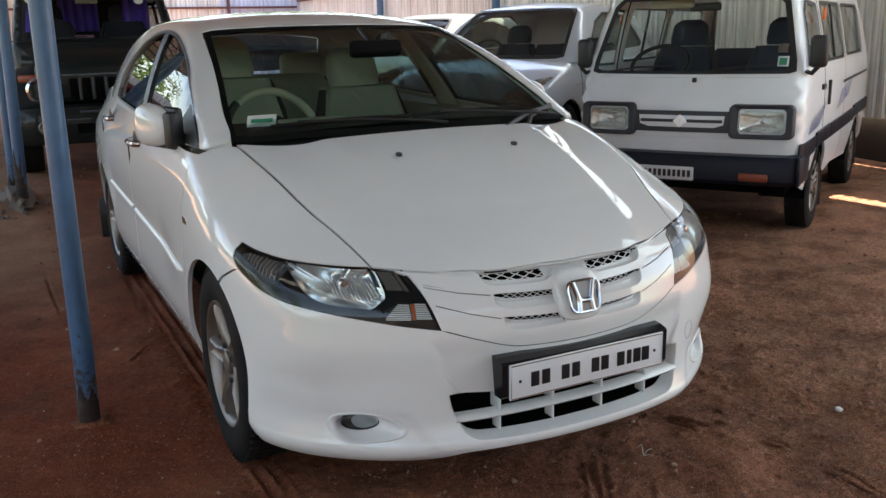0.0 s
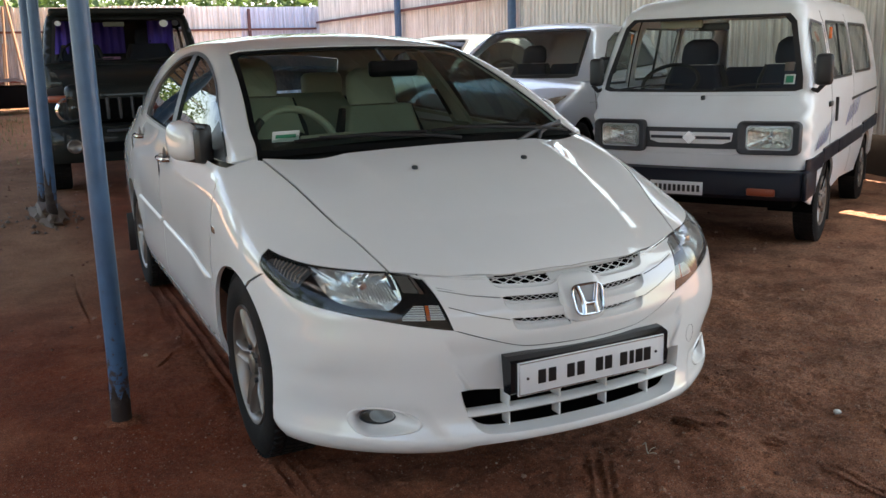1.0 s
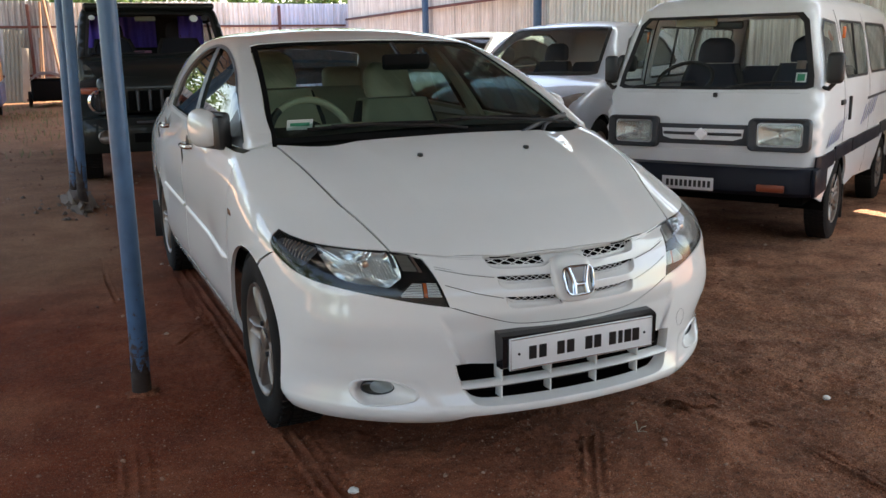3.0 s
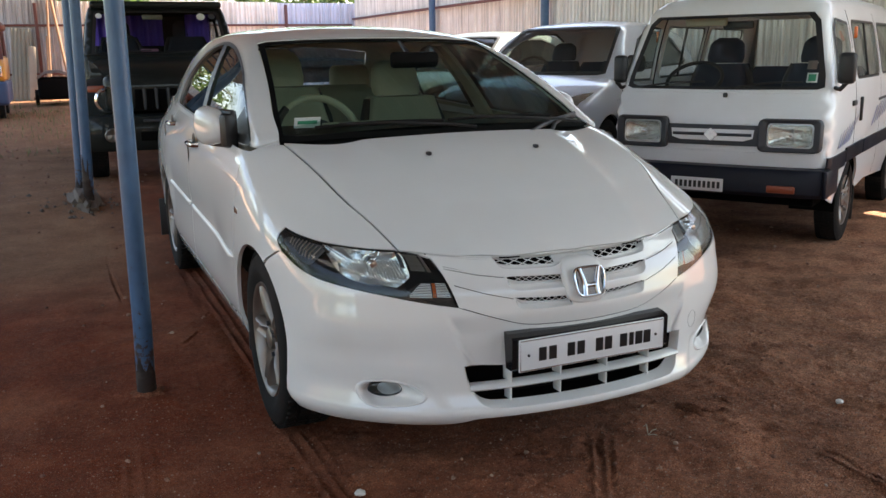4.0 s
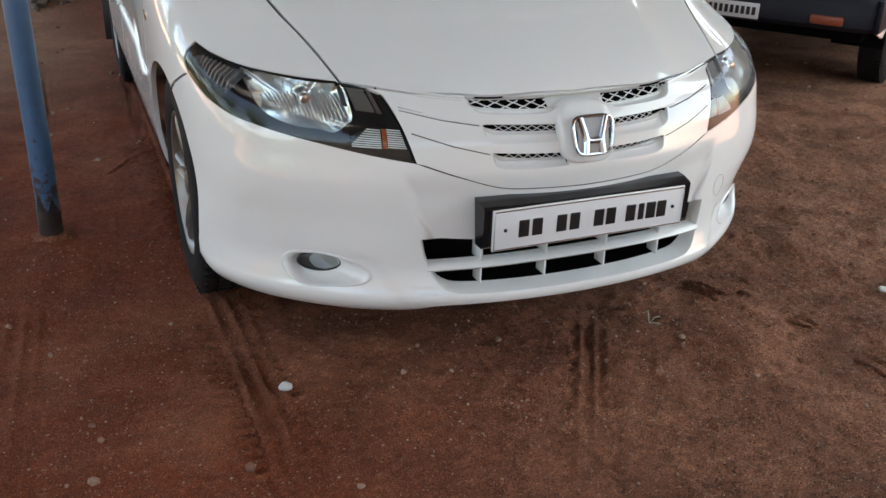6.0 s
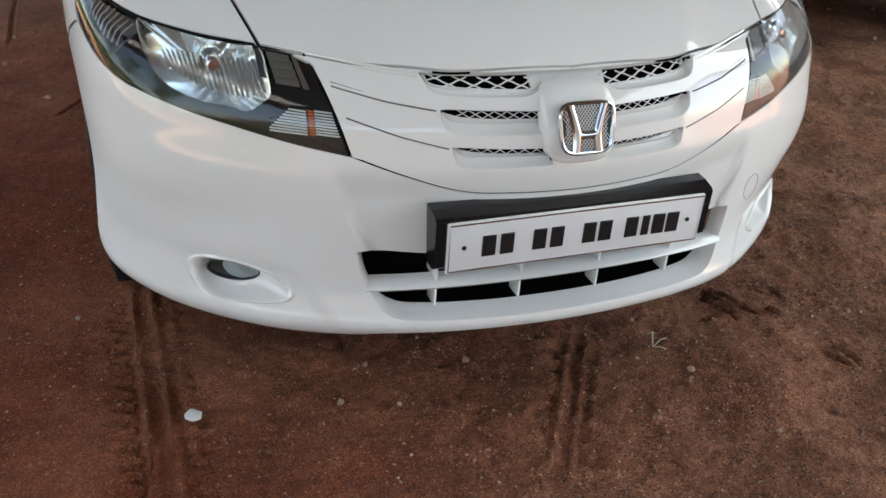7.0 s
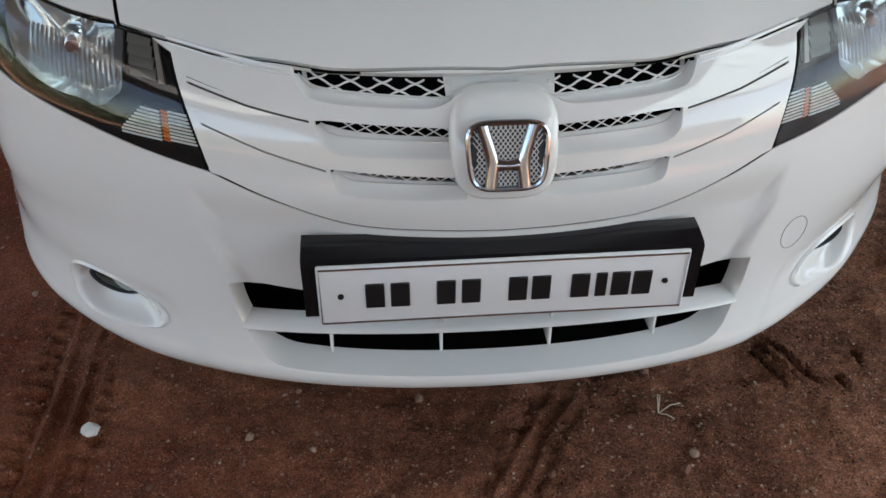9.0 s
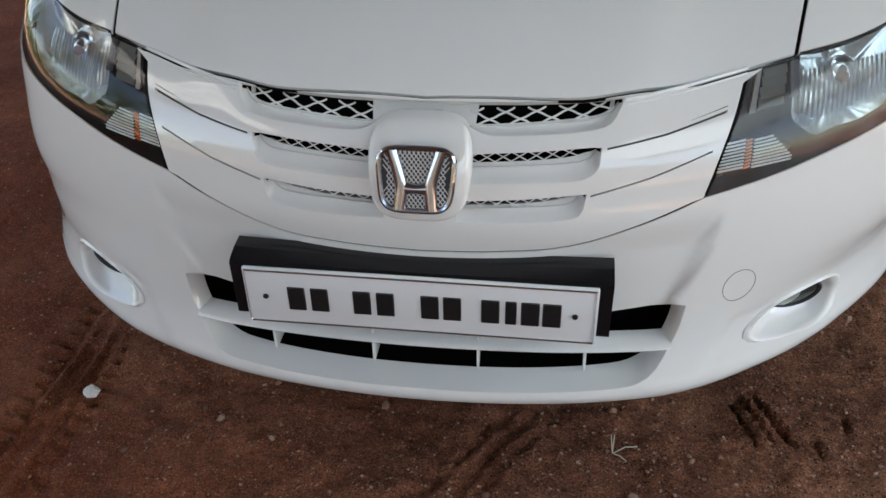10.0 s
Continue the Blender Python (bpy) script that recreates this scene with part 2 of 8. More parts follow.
def skin_panel(name, mat, parent, to_skin, shape, outline, holes=(), step=0.02, rim=0.012, inset=0.0, mirror=False, label="", lip=0.0):
    """A sheet that lies on a shape: an outline with holes in the skin's own two coordinates, filled with a mesh, its edges turned in by rim metres."""
    loops = [np.array(outline, float)] + [np.array(h, float) for h in holes]
    low, high = loops[0].min(0), loops[0].max(0)
    gx, gy = np.meshgrid(np.arange(low[0], high[0], step), np.arange(low[1], high[1], step * 0.87))
    gx[1::2] += step / 2
    grid = np.stack([gx.ravel(), gy.ravel()], 1)
    keep = within(loops[0], grid)
    for n, loop in enumerate(loops):
        keep &= clear_of(loop, grid, step * 0.45)
        if n:
            keep &= ~within(loop, grid)
    flat, edges, start = [], [], 0
    for loop in loops:
        flat += loop.tolist()
        edges += [(start + i, start + (i + 1) % len(loop)) for i in range(len(loop))]
        start += len(loop)
    flat += grid[keep].tolist()
    verts, _, tris, origin, _, _ = delaunay_2d_cdt([Vector(p) for p in flat], edges, [], 0, 1e-7)
    dom = np.array([tuple(v) for v in verts])
    tris = np.array([tuple(f) for f in tris if len(f) == 3])
    mid = dom[tris].mean(1)
    ok = within(loops[0], mid)
    for loop in loops[1:]:
        ok &= ~within(loop, mid)
    tris = tris[ok]
    p = to_skin(dom)
    nrm = slope(shape, p)
    p = p - nrm * inset
    face = np.cross(p[tris[:, 1]] - p[tris[:, 0]], p[tris[:, 2]] - p[tris[:, 0]])
    flip = (face * nrm[tris[:, 0]]).sum(1) < 0
    tris[flip] = tris[flip][:, ::-1]
    # the boundary, as it comes out
    count = {}
    for t in tris.tolist():
        for a, b in ((t[0], t[1]), (t[1], t[2]), (t[2], t[0])):
            count[(a, b)] = 1
    rims = [(a, b) for (a, b) in count if (b, a) not in count]
    pts, faces, normals = p.tolist(), tris.tolist(), nrm[tris].reshape(-1, 3).tolist()
    if rim:
        outer, inner = {}, {}
        for v in {v for e in rims for v in e}:
            outer[v] = len(pts)
            pts.append(p[v].tolist())
            inner[v] = len(pts)
            pts.append((p[v] - nrm[v] * rim).tolist())
        for a, b in rims:
            faces.append([outer[b], outer[a], inner[a], inner[b]])
            q = np.array([pts[k] for k in faces[-1]])
            n = np.cross(q[1] - q[0], q[3] - q[0])
            n = n / max(np.linalg.norm(n), 1e-12)
            normals += [n.tolist()] * 4
    if mirror:
        pts = [[-a, b, c] for a, b, c in pts]
        faces, turned, k = [f[::-1] for f in faces], [], 0
        for f in faces:
            turned += [[-a, b, c] for a, b, c in normals[k:k + len(f)][::-1]]
            k += len(f)
        normals = turned
    mesh = bpy.data.meshes.new(name)
    mesh.from_pydata(pts, [], faces)
    mesh.polygons.foreach_set("use_smooth", [True] * len(mesh.polygons))
    mesh.normals_split_custom_set(normals)
    return link(name, mesh, mat, parent, label)


def curve_bar(name, pts, r, mat, parent=None, label="", n=8):
    return part(name, tube(bmesh.new(), pts, r, n), mat, parent, label)


def bars(name, mat, parent, places, label=""):
    """Unreadable or private writing: plain raised bars, (centre, size) each."""
    bm = bmesh.new()
    for c, s in places:
        box(bm, c, s, 0.002, segments=1)
    return part(name, bm, mat, parent, label)


# ---- smooth shape tools ----
def step_between(a, b, v):
    k = np.clip((np.asarray(v, float) - a) / (b - a), 0, 1)
    return k * k * (3 - 2 * k)


def spline(v, *keys):
    """A smooth curve through (place, value) keys, level past its ends."""
    xs, ys = np.array(keys, float).T
    v = np.clip(np.asarray(v, float), xs[0], xs[-1])
    d = np.diff(ys) / np.diff(xs)
    m = np.r_[d[0], (d[1:] + d[:-1]) / 2, d[-1]]
    n = np.clip(np.searchsorted(xs, v, side="right") - 1, 0, len(xs) - 2)
    h = xs[n + 1] - xs[n]
    u = (v - xs[n]) / h
    return ((2 * u**3 - 3 * u**2 + 1) * ys[n] + (u**3 - 2 * u**2 + u) * h * m[n]
            + (3 * u**2 - 2 * u**3) * ys[n + 1] + (u**3 - u**2) * h * m[n + 1])


def soft_max(a, b, k):
    return 0.5 * (a + b + np.sqrt((a - b) ** 2 + k * k))


def through_points(pts, gap, closed=False):
    """A smooth polyline through 2D or 3D points, with a vertex about every gap metres."""
    pts = np.array(pts, float)
    n = len(pts)
    out = []
    for i in range(n if closed else n - 1):
        p1, p2 = pts[i], pts[(i + 1) % n]
        p0 = pts[i - 1] if closed or i else 2 * p1 - p2
        p3 = pts[(i + 2) % n] if closed or i + 2 < n else 2 * p2 - p1
        k = max(1, int(np.ceil(np.linalg.norm(p2 - p1) / gap)))
        u = (np.arange(k) / k)[:, None]
        out.append(0.5 * (2 * p1 + (p2 - p0) * u + (2 * p0 - 5 * p1 + 4 * p2 - p3) * u**2 + (3 * p1 - p0 - 3 * p2 + p3) * u**3))
    if not closed:
        out.append(pts[-1:])
    return np.concatenate(out)


def straight_points(pts, gap):
    return np.concatenate([through_points([a, b], gap)[:-1] for a, b in zip(pts[:-1], pts[1:])] + [np.array(pts[-1:], float)])


def meet(shape, inside, outside):
    """Where the way from inside to outside leaves the shape."""
    a, b = np.broadcast_arrays(np.array(inside, float), np.array(outside, float))
    lo, hi = np.zeros(len(a)), np.ones(len(a))
    for _ in range(34):
        mid = (lo + hi) / 2
        out = shape(a + (b - a) * mid[:, None]) > 0
        lo, hi = np.where(out, lo, mid), np.where(out, mid, hi)
    return a + (b - a) * lo[:, None]


def slope(shape, p, e=1e-3):
    n = np.stack([shape(p + e * np.eye(3)[i]) - shape(p - e * np.eye(3)[i]) for i in range(3)], 1)
    return n / np.maximum(np.linalg.norm(n, axis=1, keepdims=True), 1e-9)


# ---- the sedan's outer skin: nose, sides and bonnet, blended ----
def sedan_nose(x, z):
    x = np.abs(x)
    y0 = spline(z, (0.14, 0.110), (0.19, 0.047), (0.212, 0.018), (0.235, 0.005), (0.26, 0.014), (0.30, 0.028), (0.38, 0.032), (0.45, 0.031), (0.50, 0.036), (0.55, 0.048),
                (0.60, 0.060), (0.65, 0.082), (0.69, 0.112), (0.72, 0.155), (0.80, 0.330))
    low, high = 0.31 * x**2 + 0.52 * x**4, 0.44 * x**2 + 0.12 * x**4 + 22 * x**24
    y = y0 + low + (high - low) * step_between(0.31, 0.48, z)
    side = step_between(-0.010, 0.010, x - (0.365 + 0.42 * (z - 0.38)))
    y = y + 0.016 * (1 - side) * step_between(0.27, 0.33, z) * (1 - step_between(0.46, 0.53, z))
    hollow = step_between(-0.008, 0.030, x - (0.459 - 0.567 * (0.315 - z))) * (1 - step_between(0.315, 0.342, z)) * (1 - step_between(0.58, 0.70, x)) * step_between(0.20, 0.25, z)
    return y + 0.006 * hollow + 0.003 * step_between(0.38, 0.55, x) * (1 - step_between(0.325, 0.385, z))


def sedan_side(y, z):
    w = spline(z, (0.14, 0.745), (0.20, 0.788), (0.30, 0.826), (0.45, 0.840), (0.60, 0.846), (0.72, 0.842), (0.80, 0.832), (0.87, 0.814), (0.95, 0.786), (1.08, 0.735))
    w = w - 0.030 * np.clip((1.2 - y) / 1.2, 0, 1) ** 2 - 0.09 * np.clip((y - 3.0) / 1.4, 0, 2) ** 2
    w = w + 0.016 * (1 - step_between(0.50, 0.95, y)) * (1 - step_between(0.50, 0.66, z))
    w = w - 0.035 * step_between(2.4, 3.3, y) * step_between(0.80, 0.97, z)
    door = step_between(1.2, 1.6, y) * (1 - step_between(2.9, 3.2, y))
    return w - 0.012 * door * np.exp(-(((z - 0.56) / 0.11) ** 2)) + 0.012 * (1 - step_between(0.325, 0.385, z)) * (1 - step_between(0.45, 0.65, y))


def sedan_top(x, y):
    h = spline(y, (0.02, 0.58), (0.10, 0.664), (0.15, 0.703), (0.20, 0.733), (0.30, 0.781), (0.50, 0.860), (0.70, 0.928), (0.90, 0.972), (1.10, 1.000), (1.5, 1.03), (3.4, 1.06),
               (4.2, 1.085), (4.5, 1.05))
    crown = spline(y, (0.10, 0.27), (0.27, 0.235), (0.70, 0.12), (1.00, 0.075), (1.40, 0.06))
    ridge = spline(y, (0.10, 0.270), (0.17, 0.293), (0.25, 0.311), (0.42, 0.338), (0.63, 0.358), (0.90, 0.390), (1.00, 0.402))
    off = np.abs(x) - ridge
    past = (off + np.sqrt(off**2 + 0.012**2)) / 2
    fold = 0.017 * (1 - np.exp(-past / 0.065)) - 0.0115 * step_between(0.06, 0.27, off)
    # beyond the bonnet's edge the fender falls away
    edge = np.abs(x) - spline(y, (0.20, 0.49), (0.275, 0.515), (0.435, 0.555), (0.61, 0.605), (0.85, 0.642), (1.035, 0.660), (1.5, 0.680))
    fall = spline(y, (0.32, 0.0), (0.50, 0.20), (0.62, 0.36), (0.75, 0.46), (0.95, 0.44), (1.10, 0.28), (1.30, 0.10), (1.45, 0.0))
    return h - crown * x**2 - fold * (1 - step_between(1.0, 1.2, y)) - fall * (edge + np.sqrt(edge**2 + 0.015**2)) / 2


def sedan_skin(p):
    x, y, z = p[:, 0], p[:, 1], p[:, 2]
    # the lower bumper hangs a little to one side
    x = x + 0.018 * (1 - step_between(0.33, 0.43, z)) * step_between(0.35, 0.55, np.abs(x)) * (1 - step_between(0.28, 0.50, y))
    rear = y - (4.39 - 0.22 * x**2 - 0.10 * np.abs(z - 0.6) ** 2)
    round_about = soft_max(sedan_nose(x, z) - y, np.abs(x) - sedan_side(y, z), 0.03)
    return soft_max(soft_max(round_about, z - sedan_top(x, y), 0.025), rear, 0.06)


NOSE_AXIS, FENDER_AXIS = 1.0, 0.35


def nose_skin(d):
    """Points of the skin from (angle round the nose in metres of arc, height)."""
    a, z = d[:, 0] / 0.95, d[:, 1]
    hub = np.stack([0 * a, 0 * a + NOSE_AXIS, z], 1)
    return meet(sedan_skin, hub, hub + np.stack([1.6 * np.sin(a), -1.6 * np.cos(a), 0 * a], 1))


def to_nose(p):
    return np.stack([0.95 * np.arctan2(p[:, 0], NOSE_AXIS - p[:, 1]), p[:, 2]], 1)


def fender_skin(d):
    y, a = d[:, 0], d[:, 1] / 0.8
    hub = np.stack([0 * a, y, 0 * a + FENDER_AXIS], 1)
    return meet(sedan_skin, hub, hub + np.stack([1.5 * np.sin(a), 0 * a, 1.5 * np.cos(a)], 1))


def to_fender(p):
    return np.stack([p[:, 1], 0.8 * np.arctan2(p[:, 0], p[:, 2] - FENDER_AXIS)], 1)


def bonnet_skin(d):
    low = np.stack([d[:, 0], d[:, 1], 0 * d[:, 0] + 0.35], 1)
    return meet(sedan_skin, low, low + np.array([0, 0, 1.2]))


def at_front(d):
    """Points of the skin from (across, height)."""
    d = np.atleast_2d(np.array(d, float))
    back = np.stack([d[:, 0], 0 * d[:, 0] + NOSE_AXIS, d[:, 1]], 1)
    return meet(sedan_skin, back, back - np.array([0, 1.6, 0]))


def at_side(d, sign=-1):
    """Points of the skin from (along, height)."""
    d = np.atleast_2d(np.array(d, float))
    mid = np.stack([0 * d[:, 0], d[:, 0], d[:, 1]], 1)
    return meet(sedan_skin, mid, mid + np.array([1.4 * sign, 0, 0]))


# ---- the sedan's cabin: sides, roof, windscreen and rear glass ----
def cabin_skin(p):
    x, y, z = np.abs(p[:, 0]), p[:, 1], p[:, 2]
    dz = z - 0.95
    side = x - (0.778 - 0.34 * dz - 0.32 * dz**2 - 0.10 * np.clip((y - 2.9) / 1.1, 0, 2) ** 2 - 0.06 * np.clip((1.7 - y) / 0.7, 0, 1) ** 2)
    roof = z - (spline(y, (1.4, 1.24), (1.8, 1.335), (1.95, 1.365), (2.2, 1.398), (2.6, 1.416), (3.0, 1.404), (3.3, 1.368), (3.7, 1.27)) - 0.09 * x**2)
    screen = 0.98 + 0.36 * x**2 + 2.50 * (z - 0.99) - 0.05 * np.sin(np.clip((z - 0.99) / 0.36, 0, 1) * np.pi) - y
    rear = y - (4.0 - 1.86 * (z - 1.05) - 0.3 * x**2)
    return soft_max(soft_max(soft_max(side, roof, 0.05), screen, 0.02), rear, 0.03)


CABIN_AXIS = 0.80


def cabin_round(d):
    y, a = d[:, 0], d[:, 1] / 0.6
    hub = np.stack([0 * a, y, 0 * a + CABIN_AXIS], 1)
    return meet(cabin_skin, hub, hub + np.stack([1.3 * np.sin(a), 0 * a, 1.3 * np.cos(a)], 1))


def to_cabin(p):
    p = np.atleast_2d(np.array(p, float))
    return np.stack([p[:, 1], 0.6 * np.arctan2(p[:, 0], p[:, 2] - CABIN_AXIS)], 1)


def cabin_front(d):
    d = np.atleast_2d(np.array(d, float))
    back = np.stack([d[:, 0], 0 * d[:, 0] + 2.4, d[:, 1]], 1)
    return meet(cabin_skin, back, back - np.array([0, 2.2, 0]))


def cabin_side(d):
    d = np.atleast_2d(np.array(d, float))
    mid = np.stack([0 * d[:, 0], d[:, 0], d[:, 1]], 1)
    return meet(cabin_skin, mid, mid + np.array([1.3, 0, 0]))


# ---- ground ----
def ground_height(x, y):
    rise = 0.022 * np.clip(y - 3.2, 0, 40)
    bumps = 0.0
    for k, (fx, fy, ph, amp) in enumerate(((0.9, 1.3, 0.3, 0.010), (2.3, -1.7, 1.9, 0.006), (5.1, 4.3, 4.0, 0.004), (-9.7, 8.1, 2.2, 0.0025), (17.0, 21.0, 0.7, 0.0016), (-31.0, 27.0, 5.1, 0.001))):
        bumps = bumps + amp * np.sin(fx * x + fy * y + ph + 1.3 * np.sin(0.7 * fy * x - 0.6 * fx * y))
    under = np.exp(-(((x / 1.1) ** 2 + ((y - 2.0) / 2.4) ** 2) ** 2))
    return rise + bumps * (1 - 0.7 * under) - 0.004


def lattice(x, y, cell, seed):
    """Smooth random heights, -1 to 1, on a square lattice of the given cell."""
    u, v = np.asarray(x, float) / cell, np.asarray(y, float) / cell
    i, j = np.floor(u), np.floor(v)
    fu, fv = u - i, v - j
    fu, fv = fu * fu * (3 - 2 * fu), fv * fv * (3 - 2 * fv)
    def at(a, b):
        k = np.sin(a * 127.1 + b * 311.7 + seed * 74.7) * 43758.5453
        return (k - np.floor(k)) * 2 - 1
    return (at(i, j) * (1 - fu) + at(i + 1, j) * fu) * (1 - fv) + (at(i, j + 1) * (1 - fu) + at(i + 1, j + 1) * fu) * fv


def crumbs(x, y):
    """Trodden clods and crumbs near the car."""
    near = (np.abs(x) < 3) & (np.abs(y) < 3)
    near = near * (0.30 + 0.70 * step_between(-1.0, -0.35, x + 0.2 * lattice(x, y, 0.3, 6)))
    clods = np.maximum(0, lattice(x, y, 0.045, 7) - 0.35) * np.maximum(0, lattice(x, y, 0.35, 8) + 0.25)
    return near * (0.0090 * lattice(x, y, 0.15, 1) + 0.0070 * lattice(x, y, 0.07, 2) + 0.0075 * np.maximum(0, lattice(x, y, 0.032, 3)) + 0.0028 * lattice(x, y, 0.021, 4) + 0.016 * clods)


def tread_marks(x, y):
    """Tyre prints: a pressed band with lengthwise grooves and a ladder of cross bars."""
    h = 0
    for cx, lean, wide, y0, y1, deep in ((-0.745, -0.02, 0.085, -1.3, 0.75, 0.65), (0.16, 0.62, 0.07, -0.5, 0.34, 0.5), (-1.30, 0.05, 0.08, -1.2, 0.9, 0.3), (1.05, -0.45, 0.08, -1.0, 0.5, 0.3), (-0.72, -0.005, 0.085, 1.05, 3.2, 0.55), (0.98, 0.62, 0.05, -0.08, 0.18, 0.3), (1.10, 0.9, 0.05, 0.40, 0.62, 0.3)):
        d = x - (cx + lean * (y - 0.2))
        worn = 0.65 + 0.35 * np.clip(lattice(x, y, 0.22, 9) * 2, -1, 1)
        band = np.exp(-((d / wide) ** 4)) * step_between(y0, y0 + 0.3, y) * (1 - step_between(y1 - 0.15, y1, y)) * worn * deep
        grooves = np.exp(-(((np.abs(d + 0.005) - 0.022) / 0.007) ** 2)) + np.exp(-(((d - 0.055) / 0.007) ** 2))
        ladder = (np.abs(d) > 0.045) * np.sign(np.sin(2 * np.pi * (y + 0.3 * d) / 0.040))
        h = h - band * 0.016 + band * (0.022 * grooves + 0.012 * ladder)
    # thin straight scores of a ribbed tyre in the stony earth
    for xa, ya, xb, yb in ((0.706, -0.187, 0.705, -0.62), (0.756, -0.173, 0.742, -0.60), (0.683, 0.044, 0.700, -0.073), (0.722, 0.053, 0.732, -0.071), (0.668, 0.229, 0.676, 0.141), (0.543, 0.33, 0.599, 0.171), (0.567, 0.337, 0.639, 0.176), (0.531, 0.308, 0.572, 0.154), (0.730, 0.291, 0.731, 0.208), (1.113, -0.079, 1.079, -0.167), (-0.969, 1.815, -0.872, 1.989), (-1.193, 3.379, -1.171, 2.68)):
        y0, y1 = min(ya, yb), max(ya, yb)
        lean = (xb - xa) / (yb - ya)
        cx = xa - lean * ya
        d = x - (cx + lean * y) + 0.002 * lattice(x, y, 0.05, 11)
        run = step_between(y0, y0 + 0.04, y) * (1 - step_between(y1 - 0.04, y1, y))
        h = h + run * (-0.013 * np.exp(-((d / 0.0060) ** 2)) + 0.004 * np.exp(-(((np.abs(d) - 0.014) / 0.006) ** 2)))
    return h


def spaced(low, high, fine, near, far, grow=1.22):
    pts = list(np.arange(low, high + fine / 2, fine))
    for sign, end in ((1, far), (-1, near)):
        v, gap = (pts[-1] if sign > 0 else pts[0]), fine
        run = []
        while (v - end) * sign < 0:
            gap *= grow
            v += sign * gap
            run.append(v)
        pts = pts + run if sign > 0 else run[::-1] + pts
    return np.array(pts)


def soil(name):
    mat = bpy.data.materials.new(name)
    mat.use_nodes = True
    nodes, links = mat.node_tree.nodes, mat.node_tree.links
    bsdf = nodes["Principled BSDF"]
    place = nodes.new("ShaderNodeTexCoord")
    sep = nodes.new("ShaderNodeSeparateXYZ")
    links.new(place.outputs["Object"], sep.inputs[0])
    def noise_at(scale, detail=5.0, rough=0.6):
        n = nodes.new("ShaderNodeTexNoise")
        n.inputs["Scale"].default_value, n.inputs["Detail"].default_value, n.inputs["Roughness"].default_value = scale, detail, rough
        links.new(place.outputs["Object"], n.inputs["Vector"])
        return n
    def blend(fac, a, b):
        m = nodes.new("ShaderNodeMix")
        m.data_type = "RGBA"
        for k, v in ((0, fac), (6, a), (7, b)):
            if hasattr(v, "type"):
                links.new(v, m.inputs[k])
            else:
                m.inputs[k].default_value = v if k == 0 else (*v, 1)
        return m.outputs[2]
    def band(value, low, high, top=1.0):
        r = nodes.new("ShaderNodeMapRange")
        r.inputs[1].default_value, r.inputs[2].default_value, r.inputs[4].default_value = low, high, top
        links.new(value, r.inputs[0])
        return r.outputs[0]
    big, mid, fine, grit, speck = noise_at(0.55), noise_at(4.0), noise_at(45.0, 8.0, 0.7), noise_at(190.0, 4.0, 0.7), noise_at(330.0, 2.0)
    red, brown, grey = (0.205, 0.047, 0.018), (0.365, 0.175, 0.108), (0.285, 0.110, 0.062)
    # the red earth near the posts turns to stony brown towards the van
    add = nodes.new("ShaderNodeMath")
    add.operation = "MULTIPLY_ADD"
    links.new(big.outputs["Fac"], add.inputs[0])
    add.inputs[1].default_value = 2.2
    links.new(sep.outputs["X"], add.inputs[2])
    stony = band(add.outputs[0], 0.3, 1.9)
    col = blend(band(add.outputs[0], 0.2, 2.5), red, brown)
    broad = noise_at(1.3, 6.0, 0.62)
    col = blend(band(broad.outputs["Fac"], 0.50, 0.66, 0.55), col, (0.31, 0.125, 0.066))
    col = blend(band(mid.outputs["Fac"], 0.48, 0.66, 0.55), col, (0.150, 0.046, 0.024))
    col = blend(band(fine.outputs["Fac"], 0.52, 0.68, 0.5), col, grey)
    col = blend(band(grit.outputs["Fac"], 0.56, 0.66, 0.6), col, (0.105, 0.050, 0.034))
    col = blend(band(speck.outputs["Fac"], 0.62, 0.70, 0.6), col, (0.42, 0.25, 0.17))
    # loose grains of sand and chips of stone, each of its own shade
    for scale, reach, share, tones in ((210.0, 0.36, 0.80, ((0.34, 0.17, 0.10), (0.58, 0.40, 0.28))), (110.0, 0.26, 0.90, ((0.30, 0.16, 0.105), (0.52, 0.38, 0.28))), (150.0, 0.40, 0.74, ((0.045, 0.018, 0.012), (0.09, 0.036, 0.022)))):
        cell = nodes.new("ShaderNodeTexVoronoi")
        cell.inputs["Scale"].default_value = scale
        links.new(place.outputs["Object"], cell.inputs["Vector"])
        pick = nodes.new("ShaderNodeSeparateColor")
        links.new(cell.outputs["Color"], pick.inputs[0])
        near = band(cell.outputs["Distance"], reach, reach * 0.7)
        some = band(pick.outputs[0], share, share + 0.02)
        both_of = nodes.new("ShaderNodeMath")
        both_of.operation = "MULTIPLY"
        links.new(near, both_of.inputs[0])
        links.new(some, both_of.inputs[1])
        less = nodes.new("ShaderNodeMath")
        less.operation = "MULTIPLY"
        thin = band(stony, 0.0, 1.0)
        thin.node.inputs[3].default_value = 0.30
        links.new(both_of.outputs[0], less.inputs[0])
        links.new(thin, less.inputs[1])
        col = blend(less.outputs[0], col, blend(pick.outputs[1], *tones))
    # trodden dust, paler, between the posts further back
    dust = nodes.new("ShaderNodeMath")
    dust.operation = "MULTIPLY_ADD"
    links.new(big.outputs["Fac"], dust.inputs[0])
    dust.inputs[1].default_value = 2.4
    links.new(sep.outputs["Y"], dust.inputs[2])
    side = nodes.new("ShaderNodeMath")
    side.operation = "MULTIPLY"
    links.new(band(dust.outputs[0], 3.6, 5.0, 0.75), side.inputs[0])
